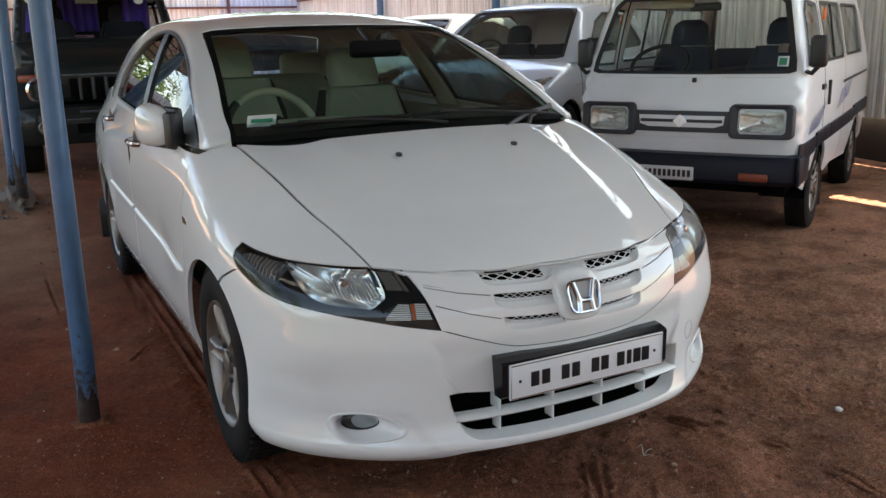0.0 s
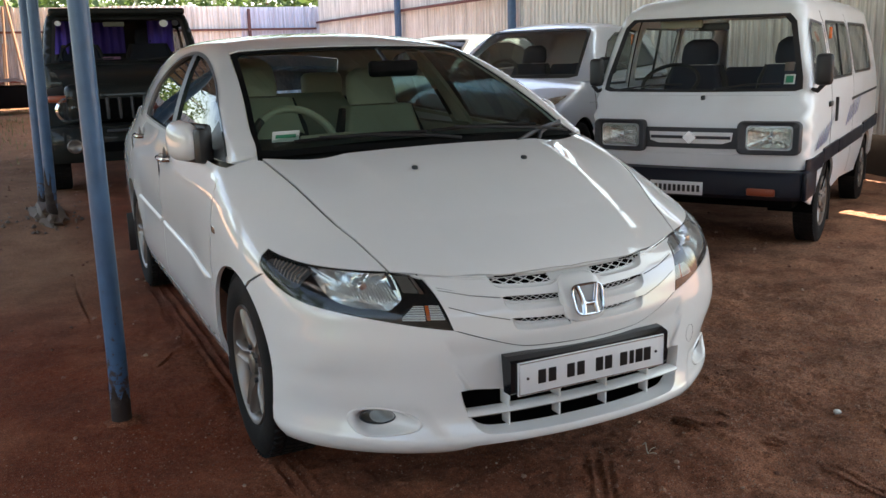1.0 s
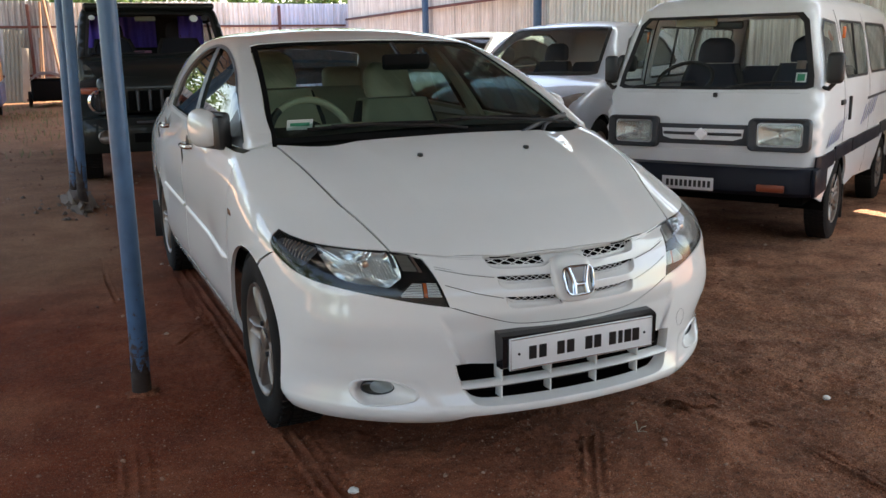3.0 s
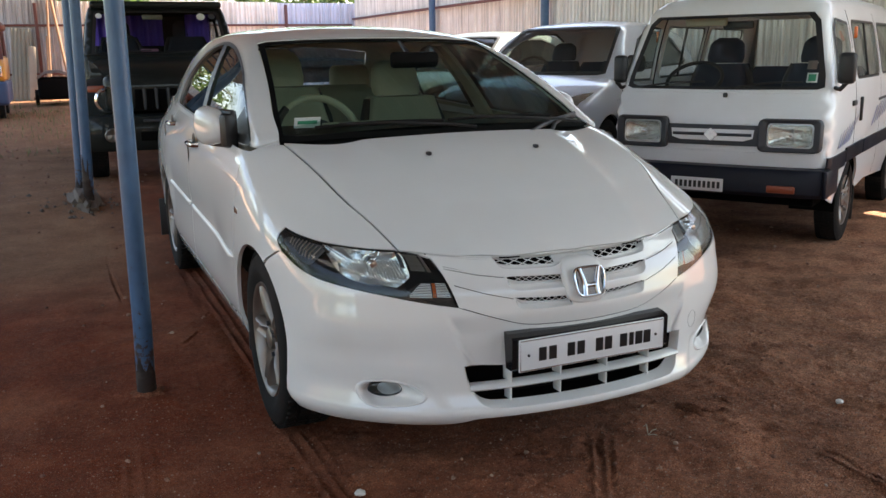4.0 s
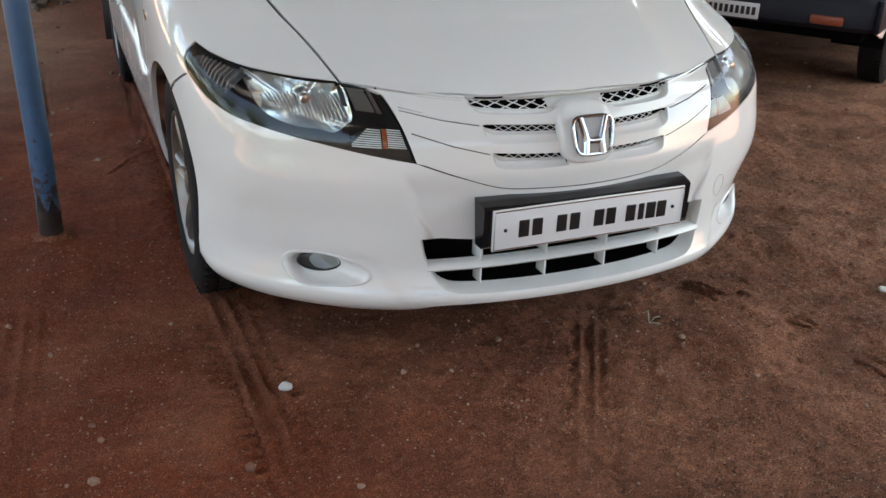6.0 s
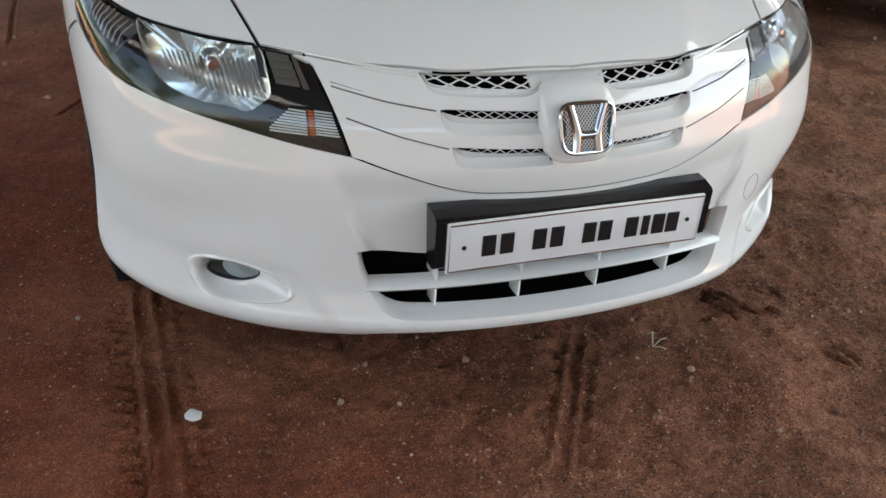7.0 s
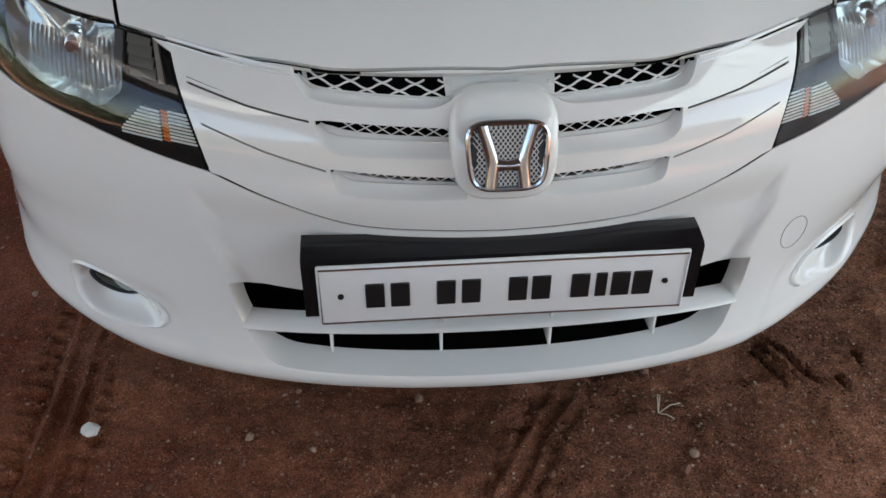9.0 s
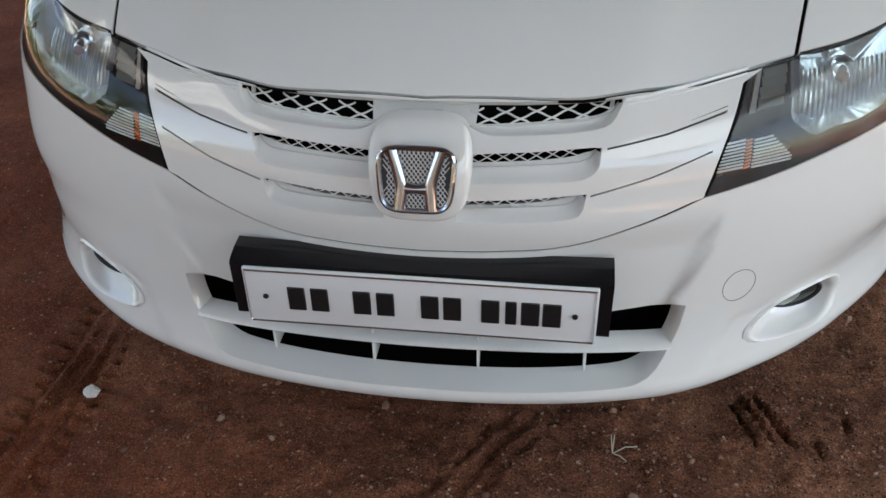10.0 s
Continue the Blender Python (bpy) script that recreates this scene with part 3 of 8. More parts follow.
    links.new(band(sep.outputs["X"], -0.7, -1.2), side.inputs[1])
    col = blend(side.outputs[0], col, (0.33, 0.180, 0.100))
    # the open yard, mostly unseen, is paler to tint the light it bounces
    yard = nodes.new("ShaderNodeMath")
    yard.operation = "MULTIPLY_ADD"
    links.new(big.outputs["Fac"], yard.inputs[0])
    yard.inputs[1].default_value = -0.6
    links.new(sep.outputs["Y"], yard.inputs[2])
    col = blend(band(yard.outputs[0], -6.5, -8.0, 0.85), col, (0.33, 0.25, 0.195))
    col = blend(band(sep.outputs["X"], -4.0, -5.6, 0.85), col, (0.36, 0.225, 0.150))
    # crumbs: every few millimetres a darker hollow or a paler grain
    for source, low, high, a, b in ((noise_at(260.0, 3.0, 0.7), 0.36, 0.66, 0.50, 1.50), (noise_at(46.0, 6.0, 0.75), 0.38, 0.62, 0.66, 1.26), (noise_at(2.6, 9.0, 0.68), 0.38, 0.62, 0.62, 1.28)):
        amount = band(source.outputs["Fac"], low, high)
        amount.node.inputs[3].default_value, amount.node.inputs[4].default_value = a, b
        even = nodes.new("ShaderNodeMix")
        even.inputs[2].default_value = 1.0 - 0.5 * (1.0 - (a + b) / 2)
        links.new(amount, even.inputs[3])
        links.new(band(stony, 0.0, 1.0), even.inputs[0])
        even.inputs[0].links[0].from_node.inputs[3].default_value = 0.8 if b > 1.4 else 0.45
        amount = even.outputs[0]
        scale = nodes.new("ShaderNodeVectorMath")
        scale.operation = "SCALE"
        links.new(col, scale.inputs[0])
        links.new(amount, scale.inputs["Scale"])
        col = scale.outputs[0]
    links.new(col, bsdf.inputs["Base Color"])
    bsdf.inputs["Roughness"].default_value = 0.95
    bsdf.inputs["Specular IOR Level"].default_value = 0.15
    b1, b2 = nodes.new("ShaderNodeBump"), nodes.new("ShaderNodeBump")
    b1.inputs["Distance"].default_value, b1.inputs["Strength"].default_value = 0.016, 1.0
    b2.inputs["Distance"].default_value, b2.inputs["Strength"].default_value = 0.005, 1.0
    links.new(fine.outputs["Fac"], b1.inputs["Height"])
    links.new(grit.outputs["Fac"], b2.inputs["Height"])
    for b, low, high in ((b1, 0.60, 1.0), (b2, 0.90, 1.0)):
        firm = band(stony, 0.0, 1.0, high)
        firm.node.inputs[3].default_value = low
        links.new(firm, b.inputs["Strength"])
    links.new(b1.outputs[0], b2.inputs["Normal"])
    links.new(b2.outputs[0], bsdf.inputs["Normal"])
    return mat


SOIL = soil("red_earth")
gx, gy = spaced(-1.8, 2.2, 0.0085, -160, 160), spaced(-1.1, 2.2, 0.0085, -160, 200)
X, Y = np.meshgrid(gx, gy)
Z = ground_height(X, Y) * (np.hypot(X, Y) < 60) + tread_marks(X, Y) + crumbs(X, Y)
n, k = len(gx), len(gy)
idx = np.arange(n * k).reshape(k, n)
quads = np.stack([idx[:-1, :-1], idx[:-1, 1:], idx[1:, 1:], idx[1:, :-1]], -1).reshape(-1, 4)
mesh = bpy.data.meshes.new("ground")
mesh.from_pydata(np.stack([X, Y, Z], -1).reshape(-1, 3).tolist(), [], quads.tolist())
mesh.polygons.foreach_set("use_smooth", [True] * len(mesh.polygons))
tagged(link("ground", mesh, SOIL), "bare red-brown earth with grit and tyre tracks", "ground", kind="structure")

STONE = material("small_stones", (0.17, 0.10, 0.07), 0.9, spread=0.45, grain=3.0, bump=0.4, fine=120)
nodes, links = STONE.node_tree.nodes, STONE.node_tree.links
geo, hue = nodes.new("ShaderNodeNewGeometry"), nodes.new("ShaderNodeValToRGB")
links.new(geo.outputs["Random Per Island"], hue.inputs[0])
for at, tone in ((0.35, (0.24, 0.100, 0.062)), (0.75, (0.30, 0.165, 0.112)), (0.97, (0.32, 0.20, 0.145))):
    hue.color_ramp.elements.new(at).color = (*tone, 1)
hue.color_ramp.elements[0].color = (0.12, 0.055, 0.036, 1)
hue.color_ramp.elements[-1].color = (0.42, 0.31, 0.24, 1)
links.new(hue.outputs[0], nodes["Principled BSDF"].inputs["Base Color"])
rng = np.random.default_rng(4)


def scatter(name, count, lo, hi, small, large, label, mat, where, full=False):
    """Many small stones, each a squashed uneven lump, in one mesh."""
    lump = np.array([(1, 0, 0), (-1, 0, 0), (0, 1, 0), (0, -1, 0), (0, 0, 1), (0, 0, -0.6)], float)
    tris = np.array([(0, 2, 4), (2, 1, 4), (1, 3, 4), (3, 0, 4), (2, 0, 5), (1, 2, 5), (3, 1, 5), (0, 3, 5)])
    if full:
        ball = bmesh.new()
        bmesh.ops.create_icosphere(ball, subdivisions=1, radius=1)
        lump = np.array([v.co[:] for v in ball.verts])
        tris = np.array([[v.index for v in f.verts] for f in ball.faces])
        ball.free()
    n = len(lump)
    x, y = rng.uniform(lo[0], hi[0], count), rng.uniform(lo[1], hi[1], count)
    keep = rng.random(count) < where(x, y)
    x, y = x[keep], y[keep]
    size = small * (large / small) ** (rng.random(len(x)) ** 3.2)
    a = rng.uniform(0, 2 * np.pi, len(x))
    pts = lump[None] * size[:, None, None] * rng.uniform(0.62, 1.12, (len(x), n, 1)) * np.array([1, 0.8, 0.7])
    c, s = np.cos(a)[:, None], np.sin(a)[:, None]
    px, py = pts[..., 0] * c - pts[..., 1] * s, pts[..., 0] * s + pts[..., 1] * c
    z = ground_height(x, y) + tread_marks(x, y) + crumbs(x, y) + size * 0.15
    all_pts = np.stack([px + x[:, None], py + y[:, None], pts[..., 2] + z[:, None]], -1).reshape(-1, 3)
    all_tris = (tris[None] + n * np.arange(len(x))[:, None, None]).reshape(-1, 3)
    mesh = bpy.data.meshes.new(name)
    mesh.from_pydata(all_pts.tolist(), [], all_tris.tolist())
    return tagged(link(name, mesh, mat), label, "gravel", kind="stuff")


stony = lambda x, y: 0.25 + 0.75 * step_between(-0.8, 1.2, x)
scatter("gravel", 120000, (-1.7, -1.2), (2.6, 1.2), 0.0014, 0.0060, "scattered grit and small stones on red earth", STONE, stony)
scatter("gravel", 7000, (-2.5, -1.0), (5.8, 5.5), 0.004, 0.017, "loose stones and crumbs of earth", STONE, stony, True)


def pebble(x, y, size, color, label, seed):
    r = np.random.default_rng(seed)
    bm = bmesh.new()
    bmesh.ops.create_icosphere(bm, subdivisions=2, radius=size)
    for v in bm.verts:
        v.co *= 1 + 0.25 * (r.random() - 0.5)
        v.co.z *= 0.6
        v.co += Vector((x, y, float(ground_height(x, y)) + size * 0.4))
    tagged(part("pebble", bm, color, smooth=False), label, "stone")


WHITE_STONE = material("white_stone", (0.62, 0.60, 0.57), 0.8, spread=0.15, grain=40)
pebble(-0.686, 0.184, 0.016, WHITE_STONE, "small white lump lying on red earth", 1)
pebble(1.104, 0.067, 0.014, WHITE_STONE, "pale pebble lying on brown earth", 2)
pebble(0.345, 0.037, 0.009, STONE, "grey pebble lying on brown earth", 3)
pebble(-1.52, -0.02, 0.013, STONE, "reddish pebble lying on red earth", 5)
bm = bmesh.new()
for a, l, h in ((0.3, 0.045, 0.012), (1.5, 0.022, 0.035), (2.2, 0.018, 0.04), (5.6, 0.03, 0.006)):
    tube(bm, [(0.314, 0.14, 0.0), (0.314 + l * 0.5 * math.cos(a), 0.14 + l * 0.5 * math.sin(a), h), (0.314 + l * math.cos(a), 0.14 + l * math.sin(a), h * 0.7)], 0.0012, 5)
tagged(part("twig", bm, material("dry_twig", (0.42, 0.36, 0.28), 0.9)), "dry pale twig on the earth before the car", "twig")

# ---- tin walls, roof and posts of the shed ----
TIN = material("cream_tin_sheet", (0.82, 0.82, 0.78), 0.5, metal=0.0, spread=0.12, grain=1.6, bump=0.1, dirt=(0.40, 0.36, 0.28), dirt_amount=0.4, dirt_scale=1.5)
ZINC = material("galvanised_sheet", (0.44, 0.46, 0.50), 0.42, metal=0.5, spread=0.2, grain=2.5, dirt=(0.25, 0.18, 0.14), dirt_amount=0.25, dirt_scale=1.2)
BLUE_SHEET = material("pale_blue_sheet", (0.60, 0.65, 0.78), 0.4, spread=0.12, grain=2)
ROOF_TIN = material("roof_sheet_underside", (0.20, 0.195, 0.195), 0.5, metal=0.25, spread=0.2, grain=1.5, dirt=(0.22, 0.15, 0.11), dirt_amount=0.4)
IRON = material("dark_red_rail", (0.12, 0.045, 0.04), 0.6, spread=0.3)
OLD_TIN = material("weathered_tin_sheet", (0.22, 0.20, 0.18), 0.6, spread=0.25, grain=1.6, dirt=(0.14, 0.09, 0.06), dirt_amount=0.5)
MUD = material("dark_mud_plinth", (0.028, 0.019, 0.015), 0.9, spread=0.3, grain=5, bump=0.6, fine=30)


def tin_sheet(width, height, pitch=0.19, deep=0.036):
    """One ribbed sheet in the x-z plane, its ribs upright."""
    prof = []
    for k in range(int(round(width / pitch))):
        prof += [(k * pitch, 0), (k * pitch + 0.30 * pitch, 0), (k * pitch + 0.42 * pitch, deep), (k * pitch + 0.74 * pitch, deep), (k * pitch + 0.86 * pitch, 0)]
    prof.append((width, 0))
    mesh = bpy.data.meshes.new("tin_sheet")
    pts = [(x, y, z) for z in (0, height) for x, y in prof]
    n = len(prof)
    mesh.from_pydata(pts, [], [(k, k + 1, n + k + 1, n + k) for k in range(n - 1)])
    return mesh


def tin_wall(name, a, b, z0, z1, mats, label, jitter=0.03, pitch=0.19):
    """A wall of overlapping sheets from a to b."""
    a, b = Vector((*a, 0)), Vector((*b, 0))
    run = (b - a).length
    count = int(round(run / 1.05))
    width = run / count
    wall = tagged(new(name), label, "wall", kind="structure")
    wall.location = a
    wall.rotation_euler[2] = math.atan2((b - a).y, (b - a).x)
    r = random.Random(len(name))
    shared = {}
    for k in range(count):
        mat = mats(k, (k + 0.5) * width, r)
        if mat.name not in shared:
            mesh = tin_sheet(width + 0.01, z1 - z0, width / round(width / pitch), 0.19 * pitch + 0.004)
            mesh.materials.append(mat)
            shared[mat.name] = mesh
        ob = new("tin_sheet", shared[mat.name])
        ob.parent = wall
        ob.location = (k * width, 0.004 * (k % 2), z0 + r.uniform(-jitter, jitter))
    return wall


def streaked(mat, low=0.62, high=1.12):
    """Upright streaks of rain and rust, different on each sheet."""
    nodes, links = mat.node_tree.nodes, mat.node_tree.links
    place, info, shift, stretch, streak, tone, scale = (nodes.new("ShaderNode" + k) for k in ("TexCoord", "ObjectInfo", "VectorMath", "VectorMath", "TexNoise", "MapRange", "VectorMath"))
    links.new(place.outputs["Object"], shift.inputs[0])
    links.new(info.outputs["Random"], stretch.inputs[0])
    stretch.operation, stretch.inputs[1].default_value = "MULTIPLY_ADD", (37.0, 11.0, 5.0)
    links.new(shift.outputs[0], stretch.inputs[2])
    shift.operation, shift.inputs[1].default_value = "MULTIPLY", (21.0, 21.0, 0.45)
    links.new(stretch.outputs[0], streak.inputs["Vector"])
    streak.inputs["Scale"].default_value, streak.inputs["Detail"].default_value, streak.inputs["Roughness"].default_value = 1.0, 5.0, 0.7
    tone.inputs[1].default_value, tone.inputs[2].default_value, tone.inputs[3].default_value, tone.inputs[4].default_value = 0.36, 0.60, low, high
    links.new(streak.outputs["Fac"], tone.inputs[0])
    base = nodes["Principled BSDF"].inputs["Base Color"]
    scale.operation = "SCALE"
    links.new(base.links[0].from_socket, scale.inputs[0])
    links.new(tone.outputs[0], scale.inputs["Scale"])
    links.new(scale.outputs[0], base)


for sheet in (TIN, ZINC, BLUE_SHEET):
    streaked(sheet)
BACK_Y, RIGHT_X = 20.6, 6.1
tin_wall("wall_back", (-26, BACK_Y), (RIGHT_X, BACK_Y), 0.36, 2.62, lambda k, s, r: BLUE_SHEET if 30.2 < s < 32.2 else (ZINC if s < 25 else TIN), "fence of upright ribbed metal sheets, grey with one blue stretch", pitch=0.13)
tin_wall("wall_right", (RIGHT_X, BACK_Y), (RIGHT_X, 1.0), 0.42, 2.95, lambda k, s, r: TIN, "tall wall of cream ribbed metal sheets behind the parked cars", pitch=0.10)
# added out of view; dull, so it throws little light on the car's front
tin_wall("wall_front", (16, -10.5), (-16, -10.5), 0.0, 3.0, lambda k, s, r: OLD_TIN, "dull metal wall added unseen behind the camera")
for x, z in ((4.24, 1.3), (-1.6, 1.3), (-7, 1.3)):
    tagged(part("fence_post", one_box((x, BACK_Y - 0.05, z), (0.07, 0.07, 2.5), 0.01), IRON), "dark red steel post of the metal fence", "post", group="fence posts")
tagged(part("wall_plinth", one_box((RIGHT_X + 0.14, 10.8, 0.14), (0.12, 19.6, 0.72), 0.02), MUD), "dark mud-stained plinth below the metal wall", "plinth", kind="structure")
for z in (0.95, 2.05):
    tagged(part("rail", one_box((-10, BACK_Y - 0.04, z), (32, 0.05, 0.05), 0.008), IRON), "thin dark red steel rail across the metal fence", "rail", kind="structure")
tagged(part("rail", one_box((RIGHT_X - 0.06, 10.8, 2.2), (0.05, 19.6, 0.05), 0.008), IRON), "thin steel rail along the metal wall", "rail", kind="structure")


PEELING = material("peeling_blue_paint", (0.050, 0.120, 0.225), 0.36, spread=0.3, grain=14, bump=0.4, fine=60)
nodes, links = PEELING.node_tree.nodes, PEELING.node_tree.links
place, sep, rag = nodes.new("ShaderNodeTexCoord"), nodes.new("ShaderNodeSeparateXYZ"), nodes.new("ShaderNodeTexNoise")
rag.inputs["Scale"].default_value, rag.inputs["Detail"].default_value, rag.inputs["Roughness"].default_value = 30.0, 8.0, 0.72
links.new(place.outputs["Object"], rag.inputs["Vector"])
links.new(place.outputs["Object"], sep.inputs[0])
lift, gap, hard, over = nodes.new("ShaderNodeMapRange"), nodes.new("ShaderNodeMath"), nodes.new("ShaderNodeMapRange"), nodes.new("ShaderNodeMix")
lift.inputs[2].default_value, lift.inputs[3].default_value, lift.inputs[4].default_value = 0.60, 0.44, 0.69
links.new(sep.outputs["Z"], lift.inputs[0])
gap.operation = "SUBTRACT"
links.new(rag.outputs["Fac"], gap.inputs[0])
links.new(lift.outputs[0], gap.inputs[1])
hard.inputs[1].default_value, hard.inputs[2].default_value = -0.02, 0.03
links.new(gap.outputs[0], hard.inputs[0])
over.data_type = "RGBA"
over.inputs[7].default_value = (0.055, 0.035, 0.03, 1)
skin = nodes["Principled BSDF"].inputs["Base Color"]
links.new(skin.links[0].from_socket, over.inputs[6])
links.new(hard.outputs[0], over.inputs[0])
links.new(over.outputs[2], skin)


def post(x, y, r, h, label, mound=True, lean=0.0, foot=0.15):
    p = thing("steel_post", label, "post", (x, y, float(ground_height(x, y)) - 0.03), group="posts of the shed")
    bm = lathe(bmesh.new(), [(r, 0.0), (r * 1.01, 0.3), (r, 1.2), (r * 0.99, 2.1), (r, h)], 28)
    for v in bm.verts:
        v.co.x += lean * v.co.z + 0.003 * math.sin(v.co.z * 5) * (v.co.z > 0.1)
    part("pipe", bm, PEELING, p)
    bm = lathe(bmesh.new(), [(r + 0.0014, 0.0), (r + 0.0014, foot * 0.6), (r + 0.0012, foot * 0.87), (r + 0.0006, foot)], 28)
    for v in bm.verts:
        v.co.x += lean * v.co.z
        if v.co.z > foot * 0.8:
            v.co.z += 0.03 * foot / 0.15 * math.sin(5 * math.atan2(v.co.y, v.co.x))
    part("worn_foot", bm, RUST, p, "rusty scraped foot of the post")
    if mound:
        bm = bmesh.new()
        bmesh.ops.create_uvsphere(bm, u_segments=20, v_segments=8, radius=1)
        for v in bm.verts:
            k = 1 + 0.25 * math.sin(7 * math.atan2(v.co.y, v.co.x)) * 0.6
            v.co = (v.co.x * (r + 0.035) * k, v.co.y * (r + 0.035) * k, v.co.z * 0.022 + 0.022)
        part("earth_collar", bm, SOIL, p)
    return p


post(-1.180, 1.300, 0.0345, 3.4, "blue painted steel pipe post with chipped paint and a rusty foot", lean=0.010)
post(-1.218, 5.62, 0.041, 3.4, "blue steel pipe post with a bare brown foot set in concrete", False, 0.030, 0.40)
post(-1.262, 6.30, 0.041, 3.4, "blue steel pipe post standing in rough concrete", False, 0.030)
for y in (10.5, 15.1):
    post(RIGHT_X - 0.13, y, 0.07, 2.9, "blue steel post against the metal wall", False)
bm = bmesh.new()
bmesh.ops.create_icosphere(bm, subdivisions=3, radius=1)
for v in bm.verts:
    k = 1 + 0.55 * noise.noise(v.co * 2.6) + 0.25 * noise.noise(v.co * 6.0)
    v.co = (v.co.x * 0.13 * k - 1.235, v.co.y * 0.42 * k + 5.85, v.co.z * 0.13 * k + 0.05)
tagged(part("concrete_footing", bm, CONCRETE), "rough lump of concrete round the post feet", "footing")
# roof: ribbed sheets on purlins, open to the front and to the posts' side
ROOF_Z = 3.35
roof = tagged(new("ceiling"), "ribbed metal shed roof on steel purlins", "roof", kind="structure")
# unseen milky sheets, added to bring daylight in: (from x, to x, from y, to y)
SKYLIGHTS = ((-4.0, -3.3, -4.0, 1.6), (3.4, 6.5, -9.0, 0.9), (5.8, 6.5, 3.5, 8.4))
x0, x1, y0, y1 = -5.2, RIGHT_X + 0.3, -9.0, 20.3
pitch = 0.19
xs = [x0 + k * pitch for k in range(int((x1 - x0) / pitch) + 4)]


def rib(bm, x, ya, yb):
    """One rib's width of roof sheet, from ya to yb."""
    for (xa, da), (xb, db) in (((0, 0), (0.3, 0)), ((0.3, 0), (0.42, 1)), ((0.42, 1), (0.74, 1)), ((0.74, 1), (0.86, 0)), ((0.86, 0), (1, 0))):
        bm.faces.new([bm.verts.new((x + pitch * u, y, ROOF_Z + 0.028 * d + 0.03 * (x + 3.4))) for u, d, y in ((xa, da, ya), (xb, db, ya), (xb, db, yb), (xa, da, yb))])


bm = bmesh.new()
milky = [bmesh.new() for _ in SKYLIGHTS]
for k, x in enumerate(xs):
    # the roof's unseen ends are placed to let light in or block it
    spans = [(3.5, 4.9 if x < -3.1 else y1 if x < 1.2 else 12.0 if x < 4.2 else 8.4), (y0, 0.9)] + [(0.9, 3.5)] * (k < len(xs) - 4)
    for n, (xa, xb, ya, yb) in enumerate(SKYLIGHTS):
        if xa < x + 0.1 < xb:
            cut = []
            for a, b in spans:
                lo, hi = max(a, ya), min(b, yb)
                if hi - lo < 0.01:
                    cut.append((a, b))
                    continue
                rib(milky[n], x, lo, hi)
                cut += [(p, q) for p, q in ((a, lo), (hi, b)) if q - p > 0.01]
            spans = cut
    for a, b in spans:
        rib(bm, x, a, b)
part("roof_sheets", bm, ROOF_TIN, roof, smooth=False)
for y in np.arange(y0 + 0.3, y1, 1.6):
    end = x1 if y < 8.4 else 4.2 if y < 12.0 else 1.2
    start = x0 if y < 4.9 else -3.1
    part("purlin", tube(bmesh.new(), [(start, y, ROOF_Z - 0.04 + 0.03 * (start + 3.4)), (end, y, ROOF_Z - 0.04 + 0.03 * (end + 3.4))], 0.03, 8), STEEL_BLUE, roof)
# the added light-giving sheets in the roof, one ribbed length each
def fibreglass(name, thin_tone, thick_tone):
    """Ribbed fibreglass that scatters the daylight through, cloudy with age."""
    mat = bpy.data.materials.new(name)
    mat.use_nodes = True
    nodes, links = mat.node_tree.nodes, mat.node_tree.links
    thin, mix, cloud, tone = (nodes.new(k) for k in ("ShaderNodeBsdfTranslucent", "ShaderNodeMixShader", "ShaderNodeTexNoise", "ShaderNodeMix"))
    cloud.inputs["Scale"].default_value = 3.0
    tone.data_type = "RGBA"
    tone.inputs[6].default_value, tone.inputs[7].default_value = (*thick_tone, 1), (*thin_tone, 1)
    links.new(cloud.outputs["Fac"], tone.inputs[0])
    links.new(tone.outputs[2], thin.inputs[0])
    links.new(tone.outputs[2], nodes["Principled BSDF"].inputs["Base Color"])
    mix.inputs[0].default_value = 0.55
    links.new(nodes["Principled BSDF"].outputs[0], mix.inputs[1])
    links.new(thin.outputs[0], mix.inputs[2])
    links.new(mix.outputs[0], nodes["Material Output"].inputs[0])
    return mat


MILKY = fibreglass("milky_fibreglass_sheet", (0.72, 0.74, 0.73), (0.50, 0.52, 0.52))
BLUISH = fibreglass("bluish_fibreglass_sheet", (0.54, 0.70, 0.80), (0.40, 0.54, 0.64))
for bm, (xa, *_) in zip(milky, SKYLIGHTS):
    part("skylight_sheet", bm, BLUISH if xa > 3 else MILKY, roof, "bluish roof sheet added unseen for cool light" if xa > 3 else "milky roof sheet added unseen for light", smooth=False)

# ---- the white sedan ----
WHEEL_Y, REAR_Y, WHEEL_Z, ARCH = 0.81, 3.36, 0.305, 0.334
sedan = thing("sedan_car", "glossy white four-door sedan parked on red earth under the shed", "car")


def both(pts):
    """A right half outline, from the middle round to the middle, made whole."""
    pts = np.array(pts, float)
    return np.concatenate([pts, (pts * np.array([-1, 1]))[-2:0:-1]])


def arc(cy, cz, r, a0, a1, n=24):
    """Points (y, z) round a wheel; 0 degrees is to the rear, 90 up."""
    a = np.radians(np.linspace(a0, a1, n))
    return np.stack([cy + r * np.cos(a), cz + r * np.sin(a)], 1)


front_edge = lambda pts, gap=0.02: at_front(through_points(pts, gap))
side_edge = lambda pts, gap=0.02: at_side(through_points(pts, gap), 1)
KINK = front_edge([(0.0, 0.4745), (0.11, 0.477), (0.205, 0.484), (0.30, 0.513), (0.391, 0.5445)])
LAMP_LOW = front_edge([(0.391, 0.5445), (0.480, 0.559), (0.568, 0.577), (0.648, 0.594), (0.728, 0.614)])
